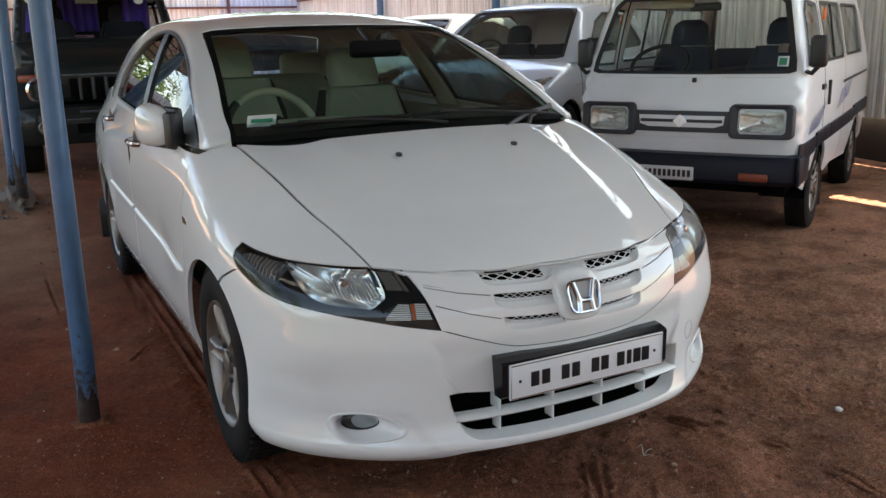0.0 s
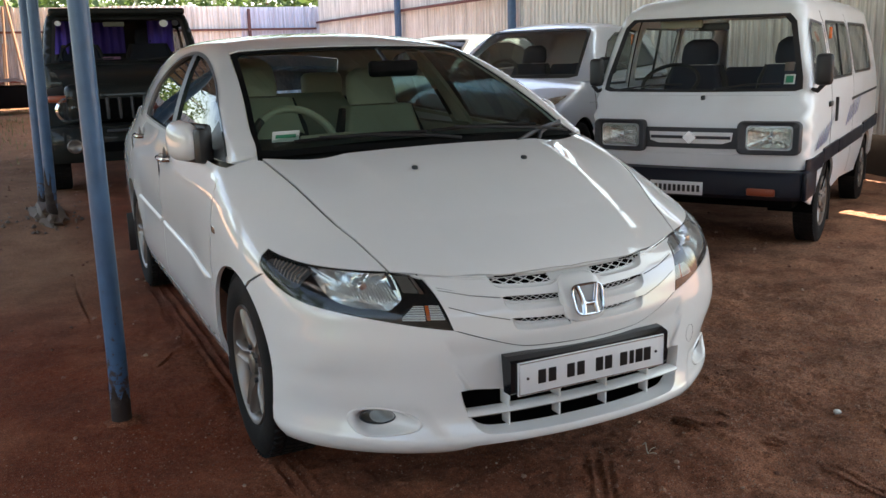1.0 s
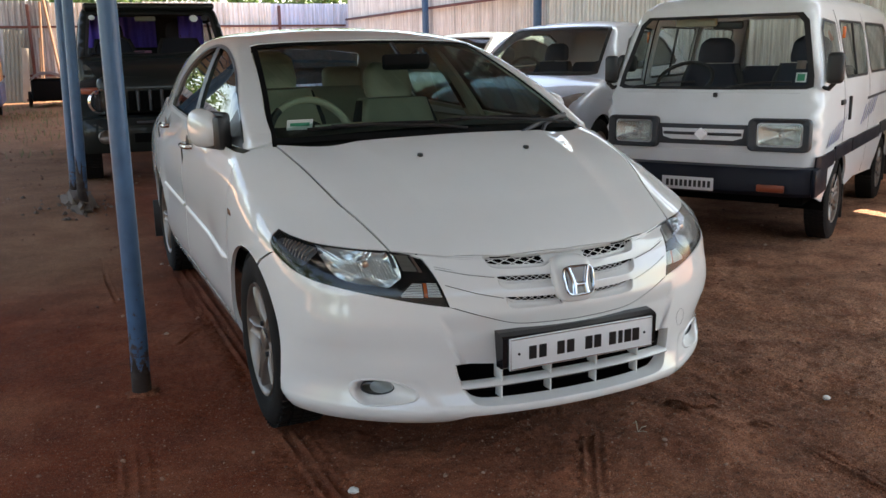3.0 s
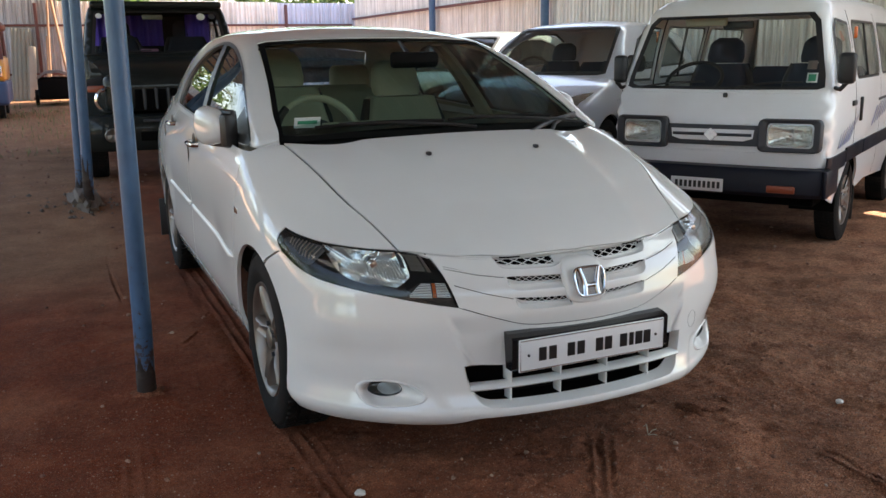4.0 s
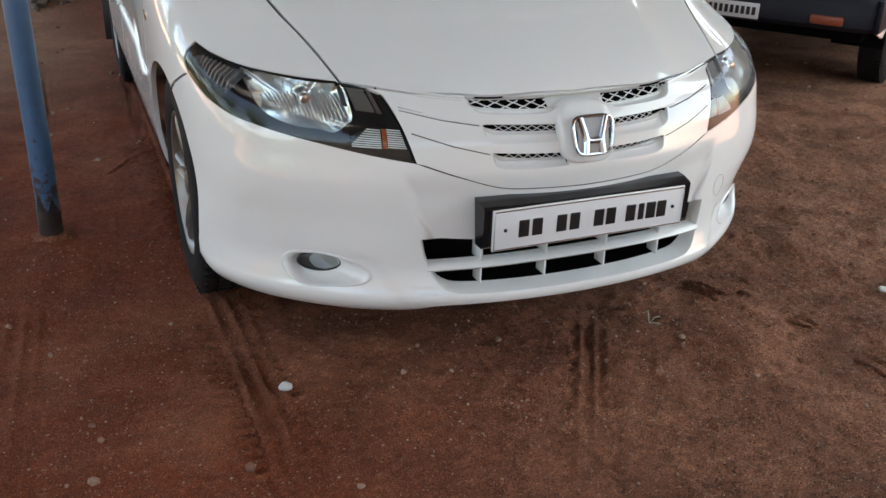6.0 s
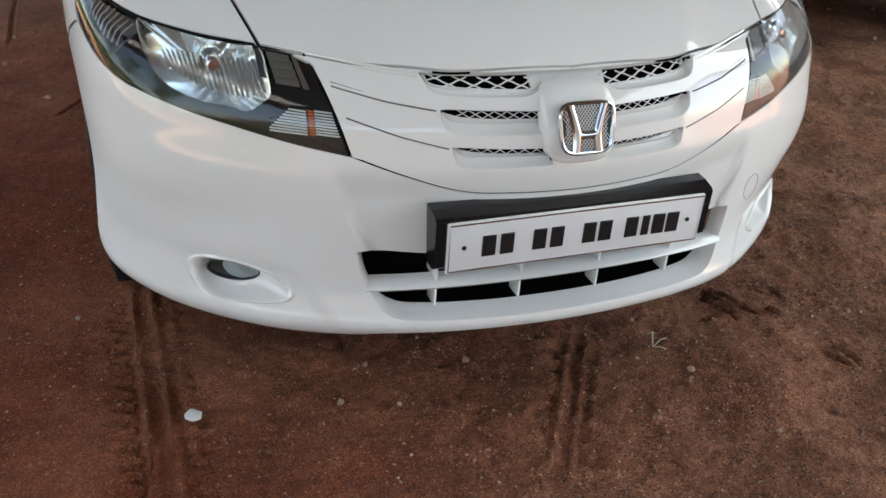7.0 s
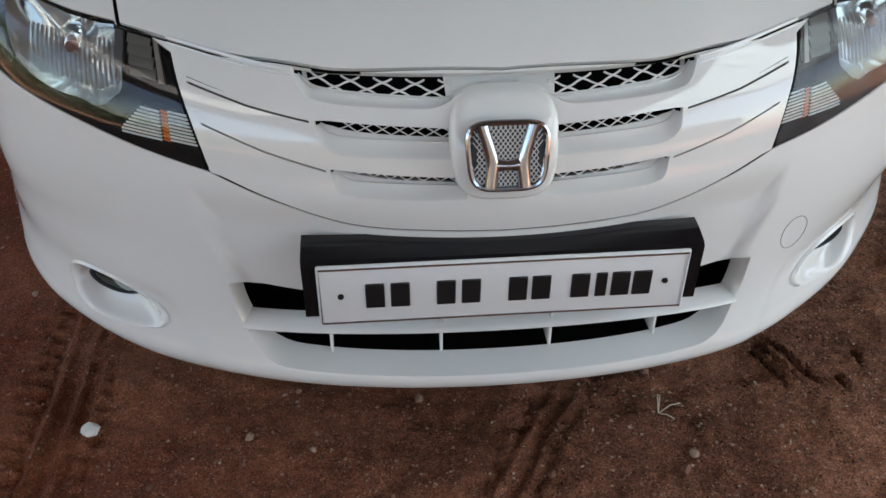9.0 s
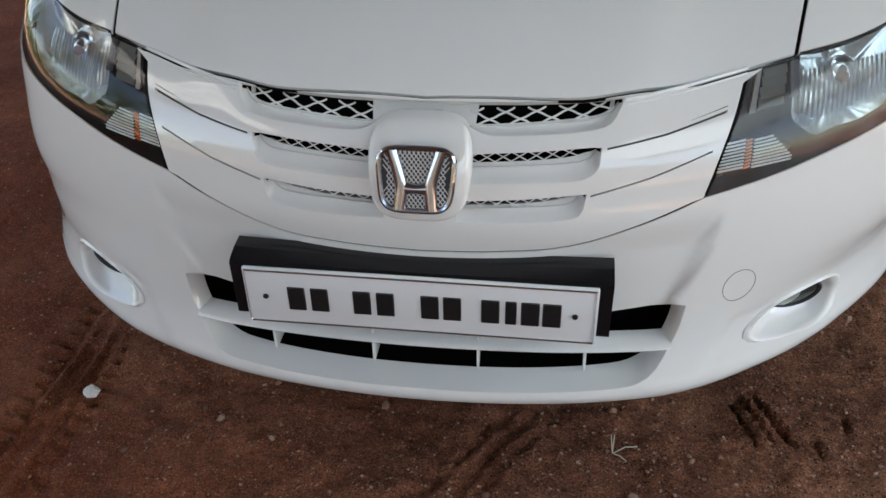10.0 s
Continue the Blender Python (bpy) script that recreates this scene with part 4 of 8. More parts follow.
LAMP_LOW = np.concatenate([LAMP_LOW[:-1], side_edge([(LAMP_LOW[-1][1], 0.614), (0.445, 0.641), (0.540, 0.673)])])
LAMP_TAIL = side_edge([(0.540, 0.673), (0.580, 0.700), (0.584, 0.738)])
LAMP_TOP = front_edge([(0.751, 0.727), (0.702, 0.714), (0.620, 0.705), (0.518, 0.698), (0.442, 0.692)])
LAMP_TOP = np.concatenate([side_edge([(0.584, 0.738), (LAMP_TOP[0][1], 0.727)])[:-1], LAMP_TOP])
LAMP_IN = front_edge([(0.442, 0.692), (0.413, 0.615), (0.391, 0.5445)])
BONNET_FRONT = bonnet_skin(through_points([(0.0, 0.125), (0.177, 0.136), (0.262, 0.154), (0.36, 0.192), (0.443, 0.236), (0.515, 0.275)], 0.02))
BONNET_SIDE = bonnet_skin(through_points([(0.515, 0.275), (0.555, 0.435), (0.605, 0.61), (0.642, 0.85), (0.660, 1.035)], 0.02))
BONNET_REAR = bonnet_skin(through_points([(0.660, 1.035), (0.56, 0.975), (0.415, 0.930), (0.20, 0.908), (0.0, 0.902)], 0.02))

# bumper with the air intake and the two fog lamp openings
bumper_half = np.concatenate([to_nose(KINK)[:-1], to_nose(LAMP_LOW)[:-1], to_nose(side_edge([(0.540, 0.673), (0.648, 0.622)]))[:-1],
                              to_nose(at_side(arc(WHEEL_Y, WHEEL_Z, ARCH, 116, 184), 1)), to_nose(side_edge([(0.480, 0.26), (0.484, 0.195)]))[1:-1],
                              to_nose(front_edge([(0.785, 0.192), (0.70, 0.192), (0.55, 0.195), (0.425, 0.196), (0.385, 0.208), (0.345, 0.2185), (0.20, 0.222), (0.0, 0.222)]))])
bumper_half[0, 0] = bumper_half[-1, 0] = 0
intake_half = to_nose(at_front(through_points([(0.0, 0.352), (0.20, 0.362), (0.36, 0.3735)], 0.03)))
intake_half = np.concatenate([intake_half, to_nose(front_edge([(0.386, 0.374), (0.380, 0.335), (0.369, 0.304), (0.352, 0.270), (0.325, 0.252), (0.27, 0.248), (0.15, 0.247), (0.0, 0.247)]))])
intake_half[0, 0] = intake_half[-1, 0] = 0
FOG = np.array([0, 0.005]) + through_points([(0.660, 0.300), (0.636, 0.321), (0.581, 0.327), (0.525, 0.312), (0.494, 0.287), (0.504, 0.266), (0.565, 0.252), (0.628, 0.248), (0.656, 0.270)], 0.012, True)
fog_right = to_nose(at_front(FOG))
skin_panel("bumper", WHITE, sedan, nose_skin, sedan_skin, both(bumper_half), [both(intake_half), fog_right, to_nose(at_front(FOG * np.array([-1, 1])))], 0.013, 0.02, label="white moulded front bumper")
FOG_GREY = material("dull_lamp_and_groove_grey", (0.11, 0.105, 0.09), 0.6, metal=0.0, spread=0.2, grain=30)
for side in (1, -1):
    mirror = side < 0
    rim = at_front(FOG * np.array([side, 1]))
    nrm = slope(sedan_skin, rim)
    c = rim.mean(0)
    fog = new("fog_lamp_bezel")
    fog.parent = sedan
    bm = bmesh.new()
    rows = [rim + nrm * 0.001 + (rim - c) * 0.05, rim + nrm * 0.005, rim + nrm * 0.003 - (rim - c) * 0.09, rim - nrm * 0.004 - (rim - c) * 0.16,
            rim - nrm * 0.022 - (rim - c) * 0.34 + np.array([side * 0.016, 0.012, 0.006]), rim - nrm * 0.034 - (rim - c) * 0.60 + np.array([side * 0.026, 0.02, 0.008])]
    rings = [[bm.verts.new(q) for q in r] for r in rows]
    for a, b in zip(rings[:-1], rings[1:]):
        for k in range(len(a)):
            bm.faces.new((a[k], a[(k + 1) % len(a)], b[(k + 1) % len(a)], b[k]))
    bm.faces.new(rings[-1])
    part("bowl", bm, WHITE, fog, "white fog lamp surround", sharp=60)
    at = Vector((c[0] + side * 0.005, c[1] + 0.036, c[2] + 0.006))
    out = Vector((side * 0.45, -0.89, 0.02)).normalized().to_track_quat("Z", "Y").to_matrix().to_4x4()
    oval = Matrix.Translation(at) @ out @ Matrix.Diagonal((1.0, 0.46, 1, 1)) if abs(out[0][0]) > 0.5 else Matrix.Translation(at) @ out @ Matrix.Diagonal((0.46, 1.0, 1, 1))
    part("lamp_ring", lathe(bmesh.new(), [(0.0519, -0.012), (0.0519, 0.003), (0.0484, 0.005), (0.0460, -0.004)], 32, oval), GREY_PLASTIC, fog)
    part("reflector", lathe(bmesh.new(), [(0.0472, -0.002), (0.0401, -0.008), (0.0212, -0.012), (0.0000, -0.013)], 32, oval), FOG_GREY, fog)
    part("lens", lathe(bmesh.new(), [(0.0484, 0.000), (0.0354, 0.004), (0.0000, 0.005)], 32, oval), TINT, fog)

# air intake: duct, centre blade, fins and a black sheet painting in the shade behind
duct = at_front(nose_skin(both(intake_half))[:, [0, 2]])
bm = bmesh.new()
mid = np.array([0.0, 0.0, 0.31])
floor = step_between(0.30, 0.25, duct[:, 2])[:, None]
deep = lambda d, side, up: duct + np.array([0, d, 0]) - (duct - mid) * np.array([side, 0, 0]) + floor * np.array([0, 0, up])
reach = (0.030 + 0.018 * floor) * np.array([0, 1, 0])
rows = [duct, deep(0, 0.010, 0.0005) + reach * 0.12, deep(0, 0.025, 0.003) + reach * 0.5, deep(0, 0.035, 0.008) + reach]
rings = [[bm.verts.new(p) for p in r] for r in rows]
for a, b in zip(rings[:-1], rings[1:]):
    for k in range(len(a)):
        bm.faces.new((a[k], a[(k + 1) % len(a)], b[(k + 1) % len(a)], b[k]))
intake = part("air_intake", bm, WHITE, sedan, "white intake duct in the bumper", sharp=60)
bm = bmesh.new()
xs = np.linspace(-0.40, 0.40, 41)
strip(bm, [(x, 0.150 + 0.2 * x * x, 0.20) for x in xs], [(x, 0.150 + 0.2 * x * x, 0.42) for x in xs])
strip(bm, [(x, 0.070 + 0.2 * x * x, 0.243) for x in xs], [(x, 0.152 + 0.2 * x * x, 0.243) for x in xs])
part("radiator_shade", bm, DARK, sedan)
bm = bmesh.new()
xs = np.linspace(-0.372, 0.372, 41)
blade = [[(x, y0 + 0.20 * x * x + 1.0 * abs(x) ** 5, z0) for x in xs] for y0, z0 in ((0.047, 0.2975), (0.042, 0.3030), (0.047, 0.3100), (0.080, 0.3140), (0.080, 0.3060), (0.047, 0.2975))]
for a, b in zip(blade[:-1], blade[1:]):
    strip(bm, a, b)
bmesh.ops.remove_doubles(bm, verts=bm.verts, dist=1e-5)
part("blade", bm, WHITE, intake, sharp=70)
for x in (-0.245, -0.082, 0.082, 0.245):
    y = 0.052 + 0.2 * x * x
    part("fin", one_box((x, y + 0.028, 0.336), (0.0045, 0.05, 0.052), 0.001), WHITE, intake)
    part("fin", one_box((x, y + 0.024, 0.277), (0.0045, 0.04, 0.044), 0.001), WHITE, intake)

# grille panel between the lamps
grille_half = np.concatenate([to_nose(KINK)[:-1] + np.array([0, 0.003]), to_nose(LAMP_IN)[::-1][:-1] - np.array([0.003, 0]), to_nose(BONNET_FRONT[:-4])[::-1] - np.array([0, 0.0025])])
grille_half[0, 0] = grille_half[-1, 0] = 0
to_dom = lambda pts, gap=0.01: to_nose(at_front(straight_points(pts + pts[:1], gap))[:-1])
# each slot: its upper edge, the foot of its mesh, the lip of the insert and the scoop's lower edge, from the outer end inwards
SLOTS = (
    ([(0.268, 0.6765), (0.250, 0.6760), (0.200, 0.6750), (0.120, 0.6742), (0.0, 0.6742)], [(0.258, 0.672), (0.238, 0.6645), (0.184, 0.6600), (0.117, 0.6570), (0.076, 0.6560), (0.045, 0.6610), (0.0, 0.6625)],
     [(0.2645, 0.676), (0.248, 0.6625), (0.216, 0.6575), (0.148, 0.6540), (0.078, 0.6525), (0.050, 0.6580), (0.0, 0.6600)], [(0.268, 0.672), (0.2565, 0.653), (0.240, 0.6455), (0.197, 0.6415), (0.114, 0.6395), (0.088, 0.6405), (0.070, 0.6465), (0.048, 0.6565), (0.0, 0.6590)]),
    ([(0.243, 0.6235), (0.228, 0.6245), (0.162, 0.6215), (0.113, 0.6200), (0.068, 0.6180)], [(0.226, 0.6190), (0.205, 0.6140), (0.162, 0.6108), (0.113, 0.6092), (0.068, 0.6080)],
     [(0.2385, 0.6215), (0.229, 0.6105), (0.204, 0.6050), (0.145, 0.6030), (0.068, 0.6010)], [(0.2425, 0.6185), (0.240, 0.5985), (0.223, 0.5860), (0.196, 0.5828), (0.145, 0.5825), (0.068, 0.5815)]),
    ([(0.2265, 0.5650), (0.205, 0.5640), (0.146, 0.5605), (0.100, 0.5590), (0.050, 0.5575)], [(0.208, 0.5575), (0.187, 0.5535), (0.146, 0.5500), (0.100, 0.5485), (0.050, 0.5470)],
     [(0.2215, 0.5630), (0.2115, 0.5515), (0.1895, 0.5462), (0.1135, 0.5447), (0.050, 0.5430)], [(0.226, 0.5590), (0.2215, 0.5385), (0.2076, 0.5316), (0.1816, 0.5288), (0.114, 0.5276), (0.050, 0.5290)]),
)
GROOVES = [[(0.250, 0.6220), (0.330, 0.6335), (0.411, 0.6510)], [(0.232, 0.5620), (0.310, 0.5805), (0.394, 0.6070)]]
GROOVES = [[(x, z - 0.0013) for x, z in g] + [(x, z + 0.0013) for x, z in g[::-1]] for g in GROOVES]


def even_run(pts, count=44):
    """Points at even steps along a smooth line."""
    q = through_points(pts, 0.003)
    way = np.r_[0, np.cumsum(np.linalg.norm(np.diff(q, axis=0), axis=1))]
    at = np.linspace(0, way[-1], count)
    return np.stack([np.interp(at, way, q[:, 0]), np.interp(at, way, q[:, 1])], 1)


edge_of = lambda pts, count: to_nose(at_front(even_run(pts, count)))
wide_slot = np.concatenate([edge_of(SLOTS[0][0], 24)[::-1], edge_of(SLOTS[0][3], 34)])
wide_slot[0, 0] = wide_slot[-1, 0] = 0
holes = [both(wide_slot)]
for pts in [[tuple(p) for p in even_run(slot[3], 24)] + [tuple(p) for p in even_run(slot[0], 16)[::-1]] for slot in SLOTS[1:]] + GROOVES:
    h = to_dom(pts)
    holes += [h, h * np.array([-1, 1])]
grille = skin_panel("grille", WHITE, sedan, nose_skin, sedan_skin, both(grille_half), holes, 0.014, 0.007, label="white painted grille with mesh slots")
# black sheet behind the slots, standing in for the shade there
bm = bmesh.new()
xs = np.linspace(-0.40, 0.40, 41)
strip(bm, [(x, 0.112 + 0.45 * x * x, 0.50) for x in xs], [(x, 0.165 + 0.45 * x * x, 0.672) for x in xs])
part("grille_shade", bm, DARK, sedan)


def slot_insides(slot, pitch, parent, hexes=False):
    """What stands in a slot: the scoop, the lip, the insert's floor, and the lattice deep under the upper edge."""
    top, foot, lip, low = (even_run(p) for p in slot)
    for side in (1, -1):
        flip = np.array([side, 1, 1])
        def row(pts, deep):
            q = at_front(pts)
            return [Vector(p) for p in (q - slope(sedan_skin, q) * deep) * flip]
        bm = bmesh.new()
        rows = [row(low, 0.0003), row(low + (lip - low) * 0.10, 0.0022), row(low + (lip - low) * 0.25, 0.0062), row(low + (lip - low) * 0.50, 0.0112), row(low + (lip - low) * 0.78, 0.0148), row(lip - np.array([0, 0.0007]), 0.0160)]
        for a, b in zip(rows[:-1], rows[1:]):
            strip(bm, a, b)
        bmesh.ops.remove_doubles(bm, verts=bm.verts, dist=1e-6)
        part("scoop", bm, WHITE, parent)
        bm = bmesh.new()
        rows = [row(lip - np.array([0, 0.0007]), 0.0165), row(lip - np.array([0, 0.0004]), 0.0136), row(lip + np.array([0, 0.0006]), 0.0134), row(lip + np.array([0, 0.0012]), 0.0156), row(lip + (foot - lip) * 0.5, 0.0172), row(foot, 0.0188), row(foot, 0.028)]
        for a, b in zip(rows[:-1], rows[1:]):
            strip(bm, a, b)
        bmesh.ops.remove_doubles(bm, verts=bm.verts, dist=1e-6)
        part("insert", bm, WHITE, parent, sharp=50)
        if hexes:
            wide = np.concatenate([foot + np.array([0, -0.010]), (top + np.array([0, 0.010]))[::-1]])
            wide[wide[:, 0] < 1e-4, 0] = -0.004
            open_low, open_top = (q[(q[:, 0] > 0.070) & (q[:, 0] < 0.257)] for q in (foot, top))
            gap = to_dom([tuple(p) for p in open_low + np.array([0, 0.0004])] + [tuple(p) for p in (open_top + np.array([0, 0.004]))[::-1]])
            skin_panel("mesh_plate", WHITE, parent, nose_skin, sedan_skin, to_dom([tuple(p) for p in wide[::2]]), [gap], 0.02, 0.004, inset=0.0195, mirror=side < 0)
            # crossing bars, flattened where they meet
            bm = bmesh.new()
            order, over = np.argsort(foot[:, 0]), np.argsort(top[:, 0])
            for lean in (1, -1):
                for k in range(-1, 7):
                    run = []
                    for v in np.linspace(-1.6, 1.6, 25):
                        x = 0.0905 + k * pitch + lean * pitch / 2 * (v + 0.045 * math.sin(2 * math.pi * v))
                        mid = (np.interp(x, foot[order, 0], foot[order, 1]) + np.interp(x, top[over, 0], top[over, 1])) / 2
                        if 0.064 < x < 0.262:
                            run.append((x, mid + 0.0078 * (v - 0.5)))
                    if len(run) > 3:
                        tube(bm, row(np.array(run), 0.0185), 0.0015, 6)
            part("mesh", bm, WHITE, parent)
        else:
            bm = bmesh.new()
            x0, x1 = foot[-1, 0], foot[0, 0] + 0.012
            order = np.argsort(foot[:, 0])
            for lean in (1, -1):
                for k in range(int((x1 - x0) / pitch) + 3):
                    run = []
                    for v in np.linspace(-0.15, 1.25, 9):
                        x = x0 + (k + lean * (v - 0.5)) * pitch
                        lo = np.interp(x, foot[order, 0], foot[order, 1])
                        run.append((x, lo + v * 0.0125))
                    if run[0][0] < x1 and run[-1][0] < x1:
                        tube(bm, row(np.array(run), 0.0195), 0.0010, 5)
            part("mesh", bm, WHITE, parent)


slot_insides(SLOTS[0], 0.0425, grille, True)
slot_insides(SLOTS[1], 0.0225, grille)
slot_insides(SLOTS[2], 0.0225, grille)
# the blind lattice over the emblem, between the two upper slots
bm = bmesh.new()
for lift in (0.0, 0.006):
    for k in range(2):
        xa = -0.0213 + 0.0426 * k
        for run in ([(xa - 0.017, 0.6605 + lift), (xa + 0.004, 0.6655 + lift)], [(xa + 0.017, 0.6605 + lift), (xa - 0.004, 0.6655 + lift)]):
            p = at_front(run)
            tube(bm, [tuple(v) for v in p - slope(sedan_skin, p) * 0.0188], 0.0012, 5)
part("blind_mesh", bm, WHITE, grille)
# polished moulding along the panel's upper edge, and groove floors greyed in place of shade
for side in (1, -1):
    run = at_front(through_points([(0.270, 0.6745), (0.350, 0.6795), (0.440, 0.6885)], 0.012))
    curve_bar("upper_moulding", [(side * a, b - 0.0005, c) for a, b, c in run], 0.0030, WHITE, grille)
    run = at_front(through_points([(0.272, 0.6690), (0.350, 0.6742), (0.440, 0.6840)], 0.012))
    curve_bar("upper_moulding", [(side * a, b + 0.0008, c) for a, b, c in run], 0.0016, WHITE, grille)
    for g in GROOVES:
        q = at_front(through_points([tuple((np.array(g[k]) + np.array(g[-1 - k])) / 2) for k in range(3)], 0.02)) + np.array([0, 0.0050, 0])
        part("groove_floor", strip(bmesh.new(), [(side * a, b, c - 0.006) for a, b, c in q], [(side * a, b, c + 0.006) for a, b, c in q]), FOG_GREY, grille)

# emblem on its raised housing
bm = bmesh.new()
rings = []
for k, out in ((1.0, -0.012), (0.985, 0.003), (0.955, 0.010), (0.88, 0.0145), (0.5, 0.0165), (0.0, 0.0165)):
    ring = []
    for a in np.linspace(0, 2 * np.pi, 49)[:-1]:
        cx, cz = np.sign(np.cos(a)) * abs(np.cos(a)) ** 0.55, np.sign(np.sin(a)) * abs(np.sin(a)) ** 0.55
        w = 0.0710 + 0.003 * cz
        q = at_front([(k * w * cx, 0.597 + k * (0.064 if cz > 0 else 0.066) * cz)])[0]
        ring.append(bm.verts.new((q[0], q[1] - out, q[2])))
    rings.append(ring)
for a, b in zip(rings[:-1], rings[1:]):
    for k in range(len(a)):
        bm.faces.new((a[k], a[(k + 1) % len(a)], b[(k + 1) % len(a)], b[k]))
bmesh.ops.remove_doubles(bm, verts=bm.verts, dist=1e-5)
housing = part("emblem_housing", bm, WHITE, sedan, sharp=70)
EMBLEM = Matrix.Translation((0, 0.036, 0.598)) @ Matrix.Rotation(radians(-17), 4, "X") @ Matrix.Diagonal((0.93, 1, 0.985, 1))


def emblem_ring(k):
    pts = []
    for a in np.linspace(0, 2 * np.pi, 49):
        cx, cz = np.sign(np.cos(a)) * abs(np.cos(a)) ** 0.45, np.sign(np.sin(a)) * abs(np.sin(a)) ** 0.45
        pts.append(EMBLEM @ Vector((k * (0.053 + 0.004 * cz) * cx, 0, k * 0.043 * cz)))
    return pts


bm = bmesh.new()
tube(bm, emblem_ring(1.0), 0.0042, 8, False)
part("emblem_rim", bm, DULL_CHROME, housing, "chrome emblem rim")
def rounded_bar(bm, rows, proud=0.011):
    """A bar with a rounded face: each row runs from one edge to the other."""
    ring = []
    for (xa, za), (xb, zb) in rows:
        run = [bm.verts.new(EMBLEM @ Vector((xa + (xb - xa) * (u + 1) / 2, 0.003 - proud * math.sqrt(max(0, 1 - u * u)) ** 0.8, za + (zb - za) * (u + 1) / 2))) for u in (-1, -0.9, -0.7, -0.4, 0, 0.4, 0.7, 0.9, 1)]
        ring.append(run)
    for p, q in zip(ring[:-1], ring[1:]):
        for k in range(len(p)):
            bm.faces.new((p[k], p[(k + 1) % len(p)], q[(k + 1) % len(p)], q[k]))
    bm.faces.new(ring[0])
    bm.faces.new(ring[-1])


bm = bmesh.new()
for s in (1, -1):
    rounded_bar(bm, [((s * spline(z, (-0.042, 0.0135), (-0.022, 0.0115), (-0.010, 0.0105), (0.01, 0.0155), (0.042, 0.0265)), z), (s * spline(z, (-0.042, 0.0335), (-0.010, 0.0315), (0.01, 0.0355), (0.042, 0.0455)), z)) for z in np.linspace(-0.041, 0.041, 13)])
rounded_bar(bm, [((x, -0.020 - 9 * x * x), (x, -0.004 + 16 * x * x)) for x in np.linspace(-0.019, 0.019, 9)], 0.010)
bmesh.ops.recalc_face_normals(bm, faces=bm.faces)
part("emblem", bm, DULL_CHROME, housing, "chrome emblem shape", sharp=60)
bm = bmesh.new()
plate(bm, [p + Vector((0, 0.003, 0)) for p in emblem_ring(0.97)[:-1]], (0, 0.003, 0))
part("emblem_back", bm, GREY_PLASTIC, housing)

# fine white lattice inside the emblem
bm = bmesh.new()
for lean in (1, -1):
    for k in range(-12, 13):
        run = [EMBLEM @ Vector((0.0065 * k + lean * v, 0.0, v * 1.25)) for v in np.linspace(-0.034, 0.034, 12) if abs(0.0065 * k + lean * v) < 0.048]
        if len(run) > 1:
            tube(bm, run, 0.0008, 4)
part("emblem_mesh", bm, WHITE, housing)

# round cover of the towing eye: a fine outline in the bumper
ring = at_front([(0.464 + 0.025 * math.cos(a), 0.391 + 0.028 * math.sin(a)) for a in np.linspace(0, 2 * math.pi, 41)])
bm = bmesh.new()
tube(bm, ring, 0.0005, 5, False)
part("towing_eye_cover", bm, GREY_PLASTIC, sedan, "fine round outline of the towing eye cover")

# number plate on its black holder
holder = part("plate_holder", bmesh.new(), GLOSS_BLACK, sedan, "black plastic plate holder")
bm = bmesh.new()
xs = np.linspace(-0.272, 0.272, 21)
sec = [[(x, y, z + (0.006 * (abs(x) / 0.272) ** 2 if z > 0.44 else 0)) for x in xs] for y, z in ((0.052, 0.3655), (0.020, 0.3655), (0.014, 0.371), (0.012, 0.454), (0.018, 0.459), (0.040, 0.465), (0.064, 0.467))]
for a, b in zip(sec[:-1], sec[1:]):
    strip(bm, a, b)
bmesh.ops.remove_doubles(bm, verts=bm.verts, dist=1e-5)
for s in (-1, 1):
    bm.faces.new([v for z0 in sec for v in bm.verts if (v.co - Vector(z0[0 if s < 0 else -1])).length < 1e-4])
bm.to_mesh(holder.data)
bm.free()
number = part("number_plate", one_box((0, 0.0085, 0.410), (0.506, 0.007, 0.098), 0.003, segments=2), PLATE_WHITE, sedan, "white number plate with plain dark bars")
bm = bmesh.new()
edge = [(s * 0.249, 0.0045, 0.410 + u * 0.045) for s, u in ((-1, -1), (1, -1), (1, 1), (-1, 1), (-1, -1))]
tube(bm, edge, 0.0016, 6)
part("plate_border", bm, CHROME, number)
for x in (-0.176, -0.142, -0.080, -0.046, 0.018, 0.050, 0.104, 0.133, 0.160, 0.190):
    bars("plate_bar", INK, number, [((x, 0.0045, 0.409), (0.026 if x != 0.133 else 0.016, 0.003, 0.041))])
for x in (-0.222, 0.222):
    part("plate_screw", lathe(bmesh.new(), [(0.0045, 0.0), (0.004, 0.002), (0, 0.0025)], 12, Matrix.Translation((x, 0.005, 0.410)) @ Matrix.Rotation(radians(90), 4, "X")), INK, number)

# bonnet
bonnet_half = np.concatenate([BONNET_FRONT[:-1, :2], BONNET_SIDE[:-1, :2], BONNET_REAR[:, :2]])
skin_panel("bonnet", WHITE, sedan, bonnet_skin, sedan_skin, both(bonnet_half * np.array([0.988, 1]) + np.array([0, 0.0005])), (), 0.018, 0.018, label="white bonnet with soft creases")
for s in (-1, 1):
    q = bonnet_skin(np.array([[s * 0.211 - 0.02, 0.695]]))[0]
    bm = one_box((q[0], q[1], q[2] + 0.006), (0.016, 0.024, 0.014), 0.005)
    part("washer_jet", bm, BLACK, sedan)

